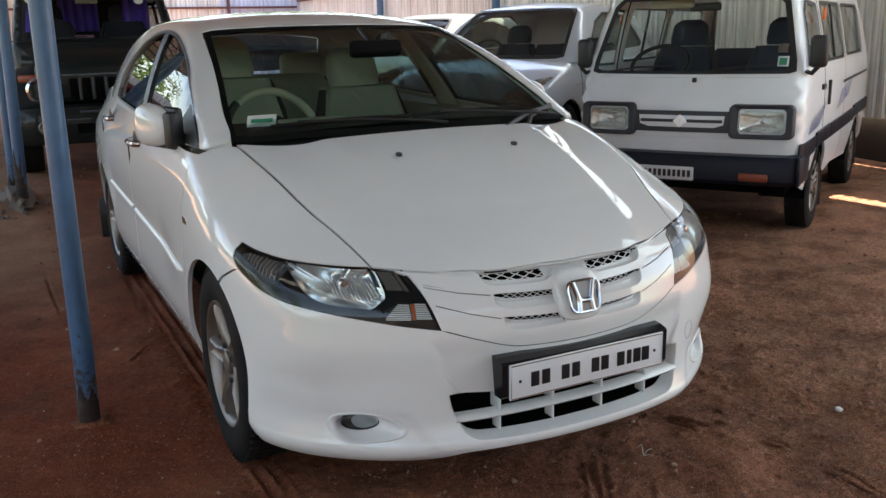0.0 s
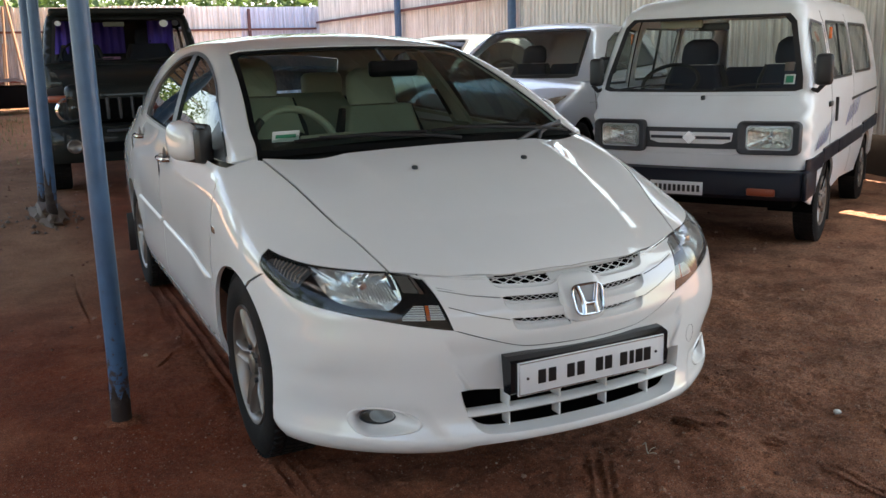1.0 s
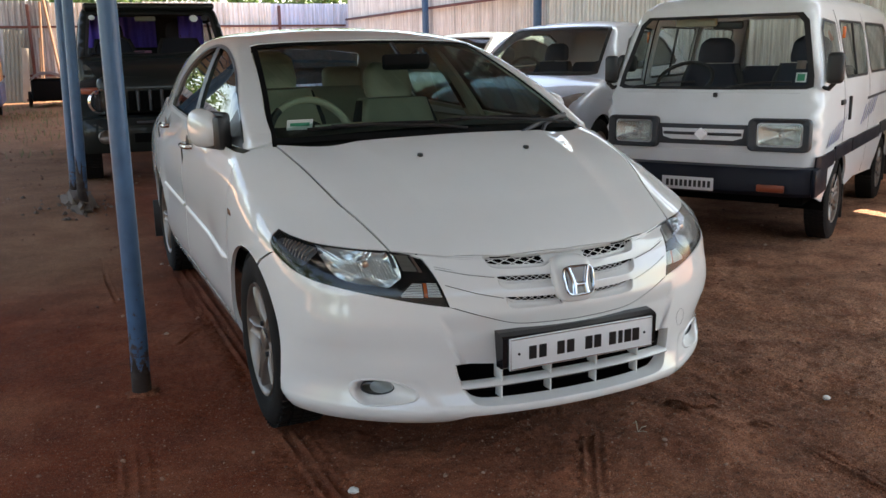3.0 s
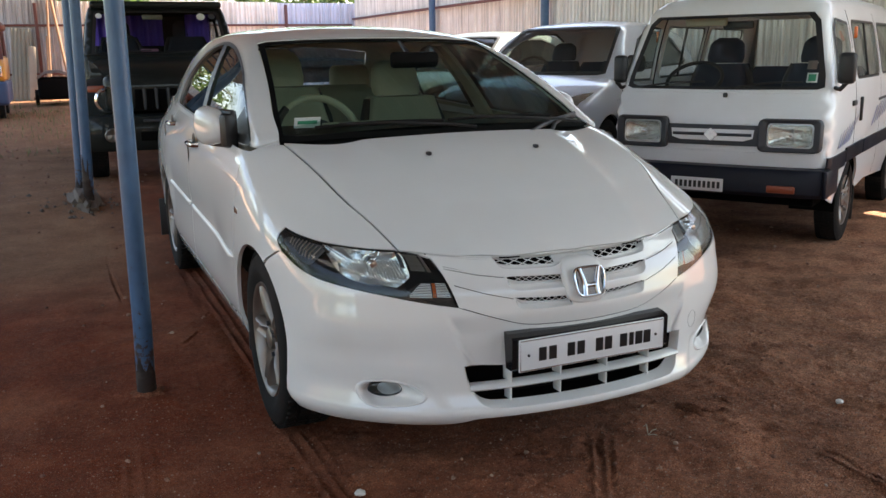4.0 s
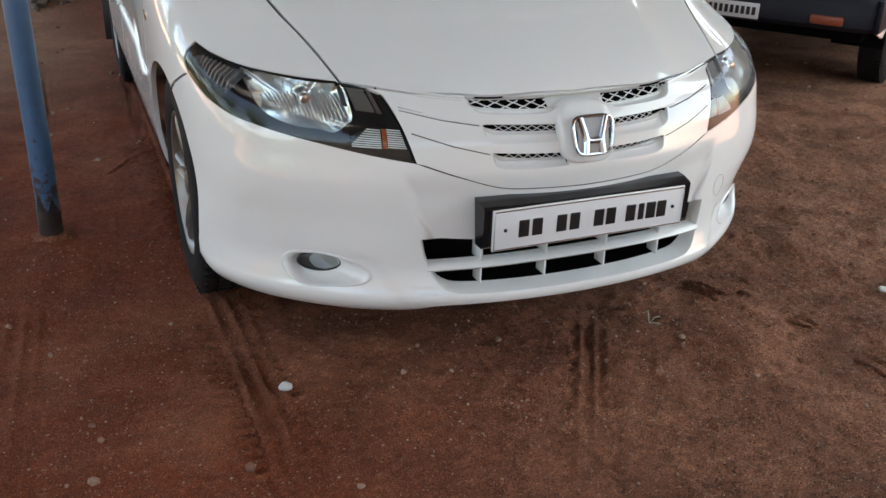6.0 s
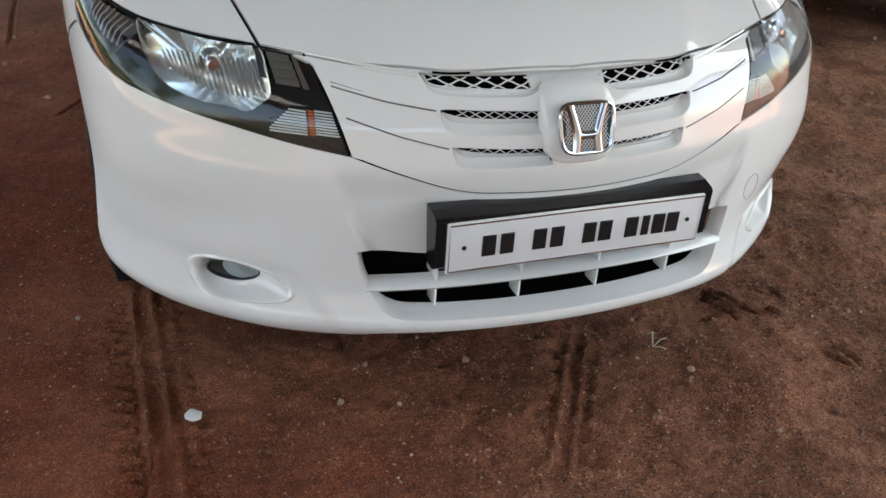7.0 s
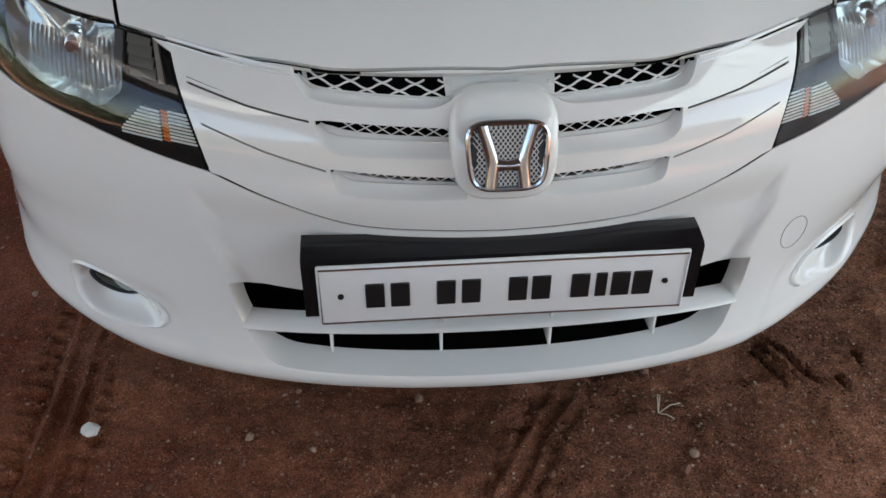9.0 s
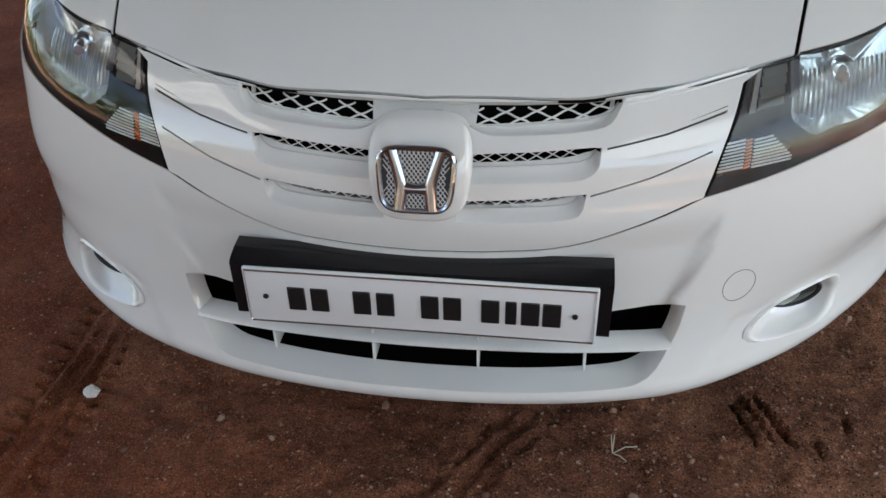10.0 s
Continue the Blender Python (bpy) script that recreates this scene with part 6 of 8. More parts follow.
def wheel(parent, x, y, side, r=0.305, width=0.185, rim_r=0.198, spokes=5, z=None, steel=False):
    """A tyre with tread blocks on an alloy or steel rim; side: which way its face looks."""
    z = r if z is None else z
    hub = new("wheel")
    hub.parent = parent
    hub.matrix_local = Matrix.Translation((x, y, z)) @ Matrix.Rotation(radians(90 * side), 4, "Y")
    w = width / 2
    part("tyre", lathe(bmesh.new(), [(rim_r - 0.012, w * 0.72), (rim_r + 0.006, w * 0.86), (rim_r + 0.4 * (r - rim_r), w), (r - 0.02, w * 0.93), (r - 0.006, w * 0.80), (r, w * 0.55), (r, 0), (r, -w * 0.55),
                                         (r - 0.006, -w * 0.8), (r - 0.02, -w * 0.93), (rim_r, -w * 0.8)], 64), RUBBER, hub, "dusty black tyre")
    bm = bmesh.new()
    for k in range(64):
        a = 2 * math.pi * k / 64
        for off in (-0.72, -0.24, 0.24, 0.72):
            box(bm, Matrix.Rotation(a + 0.03 * (off > 0), 4, "Z") @ Vector((r, 0, off * w * 0.9)), (0.010, r * 0.078, w * 0.34), 0, Matrix.Rotation(a, 3, "Z") @ Matrix.Rotation(0.35 if abs(off) > 0.5 else -0.2, 3, "X"))
    part("tread", bm, RUBBER, hub, smooth=False)
    part("rim", lathe(bmesh.new(), [(rim_r + 0.004, w * 0.80), (rim_r, w * 0.90), (rim_r - 0.010, w * 0.86), (rim_r - 0.016, w * 0.5), (rim_r - 0.03, -w * 0.6)], 48), ALLOY, hub, "silver wheel rim", sharp=60)
    if steel:
        part("disc", lathe(bmesh.new(), [(rim_r - 0.014, w * 0.45), (rim_r - 0.04, w * 0.30), (0.085, w * 0.55), (0.055, w * 0.75), (0.03, w * 0.8), (0, w * 0.8)], 40), ALLOY, hub)
        bm = bmesh.new()
        for k in range(8):
            a = 2 * math.pi * k / 8
            box(bm, (math.cos(a) * rim_r * 0.72, math.sin(a) * rim_r * 0.72, w * 0.47), (0.05, 0.028, 0.02), 0.008, Matrix.Rotation(a, 3, "Z"))
        part("vent_slots", bm, DARK, hub)
    else:
        for k in range(spokes):
            bm = bmesh.new()
            rows = []
            for u, half, h in ((0.02, 0.030, 0.62), (0.06, 0.034, 0.68), (0.10, 0.024, 0.80), (rim_r - 0.03, 0.026, 0.86), (rim_r - 0.006, 0.036, 0.82)):
                rows.append([bm.verts.new((u, s * half, w * h - d)) for s, d in ((-1, 0.035), (-1, 0.008), (-0.72, 0.0), (-0.32, 0.010), (0.32, 0.010), (0.72, 0.0), (1, 0.008), (1, 0.035))])
            for a, b in zip(rows[:-1], rows[1:]):
                for j in range(len(a) - 1):
                    bm.faces.new((a[j], a[j + 1], b[j + 1], b[j]))
            bmesh.ops.rotate(bm, verts=bm.verts, matrix=Matrix.Rotation(2 * math.pi * k / spokes + 0.3, 3, "Z"))
            part("spoke", bm, ALLOY, hub, sharp=50)
        part("wheel_back", lathe(bmesh.new(), [(rim_r - 0.028, -w * 0.6), (0.0, -w * 0.6)], 32), DARK, hub)
        part("hub_cap", lathe(bmesh.new(), [(0.038, w * 0.55), (0.037, w * 0.74), (0.03, w * 0.79), (0, w * 0.8)], 28), ALLOY, hub)
        for k in range(4):
            a = 2 * math.pi * k / 4 + 0.5
            part("lug_nut", lathe(bmesh.new(), [(0.009, w * 0.65), (0.009, w * 0.76), (0, w * 0.76)], 10, Matrix.Translation((0.055 * math.cos(a), 0.055 * math.sin(a), 0))), GREY_PLASTIC, hub)
        part("brake_disc", lathe(bmesh.new(), [(0.13, -0.01), (0.13, 0.0), (0.05, 0.0)], 32), ALLOY, hub)
    return hub


for side in (1, -1):
    for y in (WHEEL_Y, REAR_Y):
        wheel(sedan, side * 0.726, y, side)

# inside: dashboard, wheel, seats, mirror
bm = bmesh.new()
xs = np.linspace(-0.66, 0.66, 25)
rows = [[(x, y0 + 0.10 * (x / 0.66) ** 2, z0) for x in xs] for y0, z0 in ((1.02, 0.955), (1.18, 0.975), (1.36, 0.985), (1.46, 0.965), (1.50, 0.90), (1.49, 0.70))]
for a, b in zip(rows[:-1], rows[1:]):
    strip(bm, a, b)
bmesh.ops.remove_doubles(bm, verts=bm.verts, dist=1e-5)
part("dashboard", bm, DASH, sedan, "black dashboard")
part("dash_pad", one_box((-0.30, 1.30, 0.992), (0.24, 0.10, 0.012), 0.005, Matrix.Rotation(0.2, 3, "Z")), CREAM, sedan, "pale cloth lying on the dashboard")
tilt = Matrix.Translation((-0.355, 1.63, 0.915)) @ Matrix.Rotation(radians(63), 4, "X")
bm = bmesh.new()
ring = [tilt @ Vector((0.185 * math.cos(a), 0.185 * math.sin(a), 0)) for a in np.linspace(0, 2 * math.pi, 49)]
tube(bm, ring, 0.016, 10, False)
steer = part("steering_wheel", bm, CREAM, sedan, "cream and black steering wheel")
part("boss", lathe(bmesh.new(), [(0.08, -0.02), (0.075, 0.02), (0.04, 0.03), (0, 0.032)], 28, tilt), DASH, steer)
for a in (0.15, math.pi - 0.15, -math.pi / 2):
    part("spoke", tube(bmesh.new(), [tilt @ Vector((0.06 * math.cos(a), 0.06 * math.sin(a), 0.01)), tilt @ Vector((0.175 * math.cos(a), 0.175 * math.sin(a), 0))], 0.016, 8), DASH, steer)
curve_bar("grip", [tilt @ Vector((0.185 * math.cos(a), 0.185 * math.sin(a), 0.001)) for a in np.linspace(2.3, 3.7, 14)], 0.0175, DASH, steer)


def seat(parent, x, y, mat, z=0.42, wide=0.50, tall=0.52, lean=18, rest=True):
    """A car seat: cushion, bolstered back, headrest."""
    s = new("seat")
    s.parent = parent
    s.matrix_local = Matrix.Translation((x, y, z))
    part("cushion", one_box((0, 0, 0.08), (wide, 0.50, 0.18), 0.06, segments=4), mat, s)
    bm = bmesh.new()
    rows = []
    for u in np.linspace(0, 1, 9):
        half = wide / 2 * (1.0 - 0.28 * max(0, u - 0.45) / 0.55)
        ring = []
        for a in np.linspace(0, 2 * np.pi, 25)[:-1]:
            ca, sa = math.cos(a), math.sin(a)
            px = half * np.sign(ca) * abs(ca) ** 0.5
            py = 0.075 * np.sign(sa) * abs(sa) ** 0.6 - (0.045 * (abs(px) / half) ** 3 if sa < 0 else 0)
            ring.append(bm.verts.new((px, py + 0.20 + u * tall * math.tan(radians(lean)), 0.10 + u * tall)))
        rows.append(ring)
    for a, b in zip(rows[:-1], rows[1:]):
        for k in range(24):
            bm.faces.new((a[k], a[(k + 1) % 24], b[(k + 1) % 24], b[k]))
    bm.faces.new(rows[-1]), bm.faces.new(rows[0][::-1])
    part("backrest", bm, mat, s, sharp=70)
    if rest:
        bm = bmesh.new()
        rows = []
        back = 0.235 + tall * math.tan(radians(lean))
        for u in np.linspace(0, 1, 9):
            half = 0.142 * (1.0 - 0.16 * u) * (1 - max(0, u - 0.70) ** 2 * 5) * (0.90 + 0.10 * min(1, u * 5))
            thick = 0.058 * (1 - max(0, u - 0.75) ** 2 * 9) * (0.8 + 0.2 * min(1, u * 6))
            ring = []
            for a in np.linspace(0, 2 * np.pi, 25)[:-1]:
                ca, sa = math.cos(a), math.sin(a)
                ring.append(bm.verts.new((half * np.sign(ca) * abs(ca) ** 0.6, thick * np.sign(sa) * abs(sa) ** 0.7 + back + 0.05 * u, 0.10 + tall + 0.006 + 0.185 * u)))
            rows.append(ring)
        for a, b in zip(rows[:-1], rows[1:]):
            for k in range(24):
                bm.faces.new((a[k], a[(k + 1) % 24], b[(k + 1) % 24], b[k]))
        bm.faces.new(rows[-1]), bm.faces.new(rows[0][::-1])
        part("headrest", bm, mat, s, sharp=70)
        for sx in (-1, 1):
            curve_bar("side_bolster", [(sx * wide * h, 0.195 + u * tall * math.tan(radians(lean)), 0.12 + u * tall) for u, h in ((0.0, 0.47), (0.4, 0.47), (0.7, 0.44), (0.93, 0.35))], 0.034, DASH, s)
    return s


for x, z in ((-0.33, 0.42), (0.32, 0.355)):
    tagged(seat(sedan, x, 2.02, CREAM, z, tall=0.585), "cream leatherette front seat")
tagged(seat(sedan, 0, 2.92, CREAM, 0.42, 1.24, 0.56, 22, False), "cream rear bench")
for x in (-0.36, 0.36):
    part("rear_headrest", one_box((x, 3.40, 1.12), (0.26, 0.10, 0.16), 0.04, segments=3), CREAM, sedan)
part("parcel_shelf", one_box((0, 3.62, 1.03), (1.16, 0.42, 0.03), 0.01), DASH, sedan)
part("cabin_floor", one_box((0, 2.3, 0.36), (1.40, 2.2, 0.04), 0.01), DASH, sedan)
skin_panel("headlining", BEIGE, sedan, cabin_round, cabin_skin, roof_loop, [hole, hole * np.array([1, -1])], 0.06, 0.0, inset=0.024)
for side in (1, -1):
    part("door_trim", one_box((side * 0.72, 2.25, 0.72), (0.06, 1.9, 0.42), 0.02), BEIGE, sedan)
rear_view = part("rear_view_mirror", one_box((0.075, 1.565, 1.236), (0.235, 0.035, 0.068), 0.016, Matrix.Rotation(radians(6), 3, "Z")), MATTE, sedan)
curve_bar("mirror_stem", [(0.06, 1.575, 1.25), (0.05, 1.68, 1.318)], 0.009, BLACK, rear_view)
st = cabin_front([(-0.535, 1.012)])[0]
lean = Matrix.Rotation(radians(-62), 3, "X")
sticker = part("windscreen_sticker", one_box((st[0], st[1] + 0.012, st[2] + 0.004), (0.10, 0.045, 0.002), 0, lean), PAPER, sedan, "white windscreen sticker with green bars")
part("sticker_bar", one_box((st[0], st[1] + 0.010, st[2] + 0.005), (0.075, 0.014, 0.003), 0, lean), GREEN_INK, sticker)

# dark gaps between the panels
def gap_line(pts, depth=0.010, r=0.0065):
    pts = np.array(pts)
    q = pts - slope(sedan_skin, pts) * depth
    for s in (1, -1):
        curve_bar("panel_gap", [(s * a, b, d) for a, b, d in q], r, DARK, sedan, n=6)


gap_line(BONNET_SIDE)
gap_line(BONNET_FRONT, 0.010, 0.0024)
gap_line(LAMP_TOP[::-1], 0.008, 0.0035)
gap_line(KINK, 0.006, 0.0045)
gap_line(side_edge([(0.540, 0.673), (0.648, 0.622)]), 0.008, 0.004)
gap_line(side_edge([(1.092, 0.92), (1.088, 0.86), (1.092, 0.70), (1.118, 0.55), (1.18, 0.30)]), 0.008, 0.005)
gap_line(side_edge([(2.224, 0.95), (2.249, 0.90), (2.254, 0.60), (2.240, 0.31)]), 0.008, 0.005)
gap_line(side_edge([(1.20, 0.283), (2.0, 0.293), (2.94, 0.296)]), 0.008, 0.006)


# ---- a rounded vehicle shell: front, sides and tail round one upright axis ----
def hull(shape, axis, reach=3.2):
    """Tools for a shell: points of it from (arc, height), and back; from the front, the side, above."""
    def skin(d):
        a, z = d[:, 0], d[:, 1]
        hub = np.stack([0 * a, 0 * a + axis, z], 1)
        return meet(shape, hub, hub + np.stack([reach * np.sin(a), -reach * np.cos(a), 0 * a], 1))
    def dom(p):
        return np.stack([np.arctan2(p[:, 0], axis - p[:, 1]), p[:, 2]], 1)
    def front(d):
        d = np.atleast_2d(np.array(d, float))
        back = np.stack([d[:, 0], 0 * d[:, 0] + axis, d[:, 1]], 1)
        return meet(shape, back, back - np.array([0, reach, 0]))
    def side(d):
        d = np.atleast_2d(np.array(d, float))
        mid = np.stack([0 * d[:, 0], d[:, 0], d[:, 1]], 1)
        return meet(shape, mid, mid + np.array([1.6, 0, 0]))
    def above(d):
        d = np.atleast_2d(np.array(d, float))
        low = np.stack([d[:, 0], d[:, 1], 0 * d[:, 0] + 0.6], 1)
        return meet(shape, low, low + np.array([0, 0, 1.6]))
    return skin, dom, front, side, above


def loop_of(pts, gap=0.04):
    return straight_points(list(pts) + [pts[0]], gap)[:-1]


def rounded(a0, b0, a1, b1, r, n=4):
    """A rounded rectangle as a loop."""
    pts = []
    for ca, cb, s in ((a1 - r, b1 - r, 0), (a0 + r, b1 - r, 90), (a0 + r, b0 + r, 180), (a1 - r, b0 + r, 270)):
        for k in range(n + 1):
            t = radians(s + 90 * k / n)
            pts.append((ca + r * math.cos(t), cb + r * math.sin(t)))
    return np.array(pts)


# ---- the white van ----
AGED_REFLECTOR = material("aged_lamp_reflector", (0.72, 0.74, 0.70), 0.16, metal=0.9, spread=0.3, grain=60, bump=0.8, fine=70)
def van_skin(p):
    x, y, z = np.abs(p[:, 0]), p[:, 1], p[:, 2]
    front = spline(z, (0.30, 0.02), (0.45, -0.015), (0.62, -0.03), (0.86, -0.02), (1.02, 0.05), (1.25, 0.145), (1.48, 0.245), (1.60, 0.33)) + 0.07 * x**2 - y
    side = x - spline(z, (0.30, 0.665), (0.45, 0.695), (0.70, 0.705), (0.95, 0.702), (1.08, 0.688), (1.30, 0.648), (1.48, 0.605), (1.62, 0.55))
    roof = z - (1.645 - 0.11 * x**2 - 0.012 * (y - 1.7) ** 2)
    rear = y - (3.28 - 0.05 * x**2 - 0.10 * np.clip(z - 0.9, 0, 1) ** 2)
    return soft_max(soft_max(soft_max(front, side, 0.05), roof, 0.06), rear, 0.05)


V_SKIN, V_DOM, V_FRONT, V_SIDE, V_TOP = hull(van_skin, 1.5)
van = thing("minivan", "old white minivan with black bumper and blue side decals", "van", (2.43, 2.331, -0.005), -58.7)
VW_F, VW_R, V_R = 0.70, 2.54, 0.268
v_arch = lambda cy, a0=0, a1=180: arc(cy, V_R, 0.315, a0, a1, 20)


side_low = [(0.10, 0.36)] + [tuple(q) for q in v_arch(VW_F, 176, 4)] + [(1.4, 0.335)] + [tuple(q) for q in v_arch(VW_R, 176, 4)] + [(3.15, 0.36)]
half = np.concatenate([V_DOM(V_FRONT(straight_points([(0.0, 0.40), (0.55, 0.40)], 0.05))), V_DOM(V_SIDE(straight_points(side_low, 0.05)))])
top = np.array([(a, 1.535) for a in np.linspace(half[-1, 0], 0.0, 70)])
half = np.concatenate([half, top])
half[0, 0] = half[-1, 0] = 0
outline = np.concatenate([half, (half * np.array([-1, 1]))[-2:0:-1]])
SCREEN_V = [(-0.618, 1.035), (-0.612, 1.10), (-0.535, 1.43), (-0.49, 1.478), (0.49, 1.478), (0.535, 1.43), (0.612, 1.10), (0.618, 1.035), (0.58, 1.022), (0.0, 1.018), (-0.58, 1.022)]
V_WINDOWS = [loop_of([(0.17, 1.06), (0.64, 1.055), (0.63, 1.42), (0.33, 1.44), (0.27, 1.38)]), rounded(0.76, 1.065, 1.60, 1.44, 0.05), rounded(1.70, 1.075, 2.62, 1.44, 0.06)]
holes = [V_DOM(V_FRONT(loop_of(SCREEN_V)))]
for w in V_WINDOWS:
    h = V_DOM(V_SIDE(loop_of(w.tolist())))
    holes += [h, h * np.array([-1, 1])]
for s in (1, -1):
    holes.append(V_DOM(V_FRONT(rounded(0.350, 0.687, 0.590, 0.810, 0.03) * np.array([s, 1]))))
skin_panel("body", VAN_WHITE, van, V_SKIN, van_skin, outline * np.array([1, 1]), holes, 0.06, 0.016, label="chalky white van body")
half = np.array([(-0.56, 0.33), (0.56, 0.33), (0.56, 3.12), (-0.56, 3.12)])
roof_edge = V_SKIN(np.array([(a, 1.53) for a in np.linspace(-np.pi, np.pi, 90)[:-1]]))
skin_panel("roof", VAN_WHITE, van, V_TOP, van_skin, roof_edge[:, :2], (), 0.08, 0.0)
skin_panel("windscreen", CLEAR, van, lambda d: V_FRONT(d), van_skin, loop_of(SCREEN_V), (), 0.08, 0, inset=0.006).visible_shadow = False
c = np.array([0, 1.25])
inner = c + (loop_of(SCREEN_V) - c) * np.array([0.955, 0.93])
skin_panel("windscreen_rubber", BLACK, van, lambda d: V_FRONT(d), van_skin, c + (loop_of(SCREEN_V) - c) * 1.012, [inner], 0.04, 0.0, inset=-0.003)
for s in (1, -1):
    for n, w in enumerate(V_WINDOWS):
        loop = loop_of(w.tolist())
        c = loop.mean(0)
        skin_panel("side_window", CLEAR, van, lambda d: V_SIDE(d), van_skin, loop, (), 0.1, 0, mirror=s < 0, inset=0.010).visible_shadow = False
        skin_panel("window_rubber", BLACK if n else GREY_PLASTIC, van, lambda d: V_SIDE(d), van_skin, c + (loop - c) * 1.02, [c + (loop - c) * np.array([0.95, 0.92])], 0.06, 0.0, mirror=s < 0, inset=-0.002)
    q = V_SIDE([(1.18, 1.25)])[0]
    part("window_divider", one_box((s * (q[0] - 0.004), 1.18, 1.25), (0.012, 0.03, 0.36), 0.003, Matrix.Rotation(s * -0.17, 3, "Y")), BLACK, van)
    # rub strip in three lengths, with the arch lip between
    for y0, y1, z0 in ((0.03, 0.44, 0.575), (0.46, 1.02, 0.60), (1.04, 2.20, 0.605), (2.22, 3.10, 0.63)):
        strip_loop = loop_of([(y0, z0 - 0.05), (y1, z0 - 0.043), (y1, z0 + 0.052), (y0, z0 + 0.042)], 0.05)
        skin_panel("rub_strip", NAVY_PLASTIC, van, lambda d: V_SIDE(d), van_skin, strip_loop, (), 0.08, 0.012, mirror=s < 0, inset=-0.012)
    # slanting decal blades
    for k in range(7):
        y0, z0 = 0.20 + 0.055 * k, 0.655 + 0.004 * k
        blade = loop_of([(y0, z0), (y0 + 0.035, z0), (y0 + 0.10 + 0.03 * k, z0 + 0.09 + 0.010 * k), (y0 + 0.085 + 0.03 * k, z0 + 0.09 + 0.010 * k)], 0.03)
        skin_panel("decal_blade", DECAL if k % 2 else DECAL_GREY, van, lambda d: V_SIDE(d), van_skin, blade, (), 0.05, 0.0, mirror=s < 0, inset=-0.002)
    for k in range(6):
        y0, z0 = 1.32 + 0.10 * k, 0.72 + 0.012 * k
        blade = loop_of([(y0, z0), (y0 + 0.04, z0), (y0 + 0.22, z0 + 0.13), (y0 + 0.19, z0 + 0.13)], 0.03)
        skin_panel("decal_blade", DECAL_GREY if k % 2 else DECAL, van, lambda d: V_SIDE(d), van_skin, blade, (), 0.05, 0.0, mirror=s < 0, inset=-0.002)
    slot = loop_of([(1.55, 0.885), (3.0, 0.905), (3.0, 0.925), (1.55, 0.905)], 0.06)
    skin_panel("slide_rail", BLACK, van, lambda d: V_SIDE(d), van_skin, slot, (), 0.08, 0.0, mirror=s < 0, inset=-0.002)
    for (y, z), size in (((0.62, 0.915), (0.02, 0.10, 0.035)), ((0.86, 0.865), (0.022, 0.03, 0.16))):
        q = V_SIDE([(y, z)])[0]
        part("door_handle", one_box((s * (q[0] + 0.006), y, z), size, 0.008), BLACK, van)
    line = V_SIDE(through_points([(0.69, 1.50), (0.695, 1.1), (0.70, 0.75), (0.70, 0.34)], 0.06))
    curve_bar("door_gap", [(s * (a - 0.003), b, d) for a, b, d in line], 0.005, DARK, van, n=6)
    line = V_SIDE(through_points([(1.645, 1.50), (1.65, 1.1), (1.66, 0.75), (1.66, 0.34)], 0.06))
    curve_bar("door_gap", [(s * (a - 0.003), b, d) for a, b, d in line], 0.004, DARK, van, n=6)
    part("side_repeater", one_box((s * 0.664, 0.70, 1.36), (0.02, 0.035, 0.075), 0.006), AMBER, van, "orange repeater lamp")
    # mirror
    m = part("door_mirror", one_box((0.735 if s > 0 else -0.700, 0.13, 1.145), (0.10, 0.06, 0.185), 0.028, Matrix.Rotation(s * 0.25, 3, "Z"), 3), BLACK, van, "dark plastic door mirror")
    curve_bar("mirror_arm", [(s * 0.66, 0.17, 1.03), (s * 0.70, 0.15, 1.02), (s * 0.735, 0.14, 1.06)], 0.014, BLACK, m)
    # lamps
    bez = rounded(0.285, 0.645, 0.655, 0.848, 0.035)
    bm = bmesh.new()
    rows = []
    c = bez.mean(0)
    for k, out in ((1.0, 0.0), (0.985, 0.028), (0.93, 0.034), (0.74, 0.020), (0.72, -0.002)):
        q = V_FRONT(c + (bez - c) * k)
        rows.append([bm.verts.new((s * a, b - out, d)) for a, b, d in q])
    for a, b in zip(rows[:-1], rows[1:]):
        for k in range(len(a)):
            bm.faces.new((a[k], a[(k + 1) % len(a)], b[(k + 1) % len(a)], b[k]))
    lamp = part("headlamp", bm, GREY_PLASTIC, van, "square headlamp in a grey plastic frame", sharp=50)
    glass_loop = rounded(0.345, 0.682, 0.595, 0.815, 0.03)
    c = glass_loop.mean(0)
    bm = bmesh.new()
    rows = []
    for k, out in ((1.0, 0.008), (0.8, -0.025), (0.45, -0.05), (0.0, -0.055)):
        q = V_FRONT(c + (glass_loop - c) * k)
        rows.append([bm.verts.new((s * a, b - out, d)) for a, b, d in q])
    for a, b in zip(rows[:-1], rows[1:]):
        for k in range(len(a)):
            bm.faces.new((a[k], a[(k + 1) % len(a)], b[(k + 1) % len(a)], b[k]))
    bmesh.ops.remove_doubles(bm, verts=bm.verts, dist=1e-4)
    part("reflector", bm, AGED_REFLECTOR, lamp, sharp=40)
    for k in range(9):
        x = 0.362 + 0.027 * k
        q = V_FRONT([(x, 0.690), (x, 0.748), (x, 0.806)])
        curve_bar("flute", [(s * a, b + 0.010 + 0.012 * (j == 1), d) for j, (a, b, d) in enumerate(q)], 0.0020, AGED_REFLECTOR, lamp, n=5)
    skin_panel("lens", LENS, lamp, lambda d: V_FRONT(d), van_skin, glass_loop, (), 0.04, 0.0, mirror=s < 0, inset=-0.013).visible_shadow = False
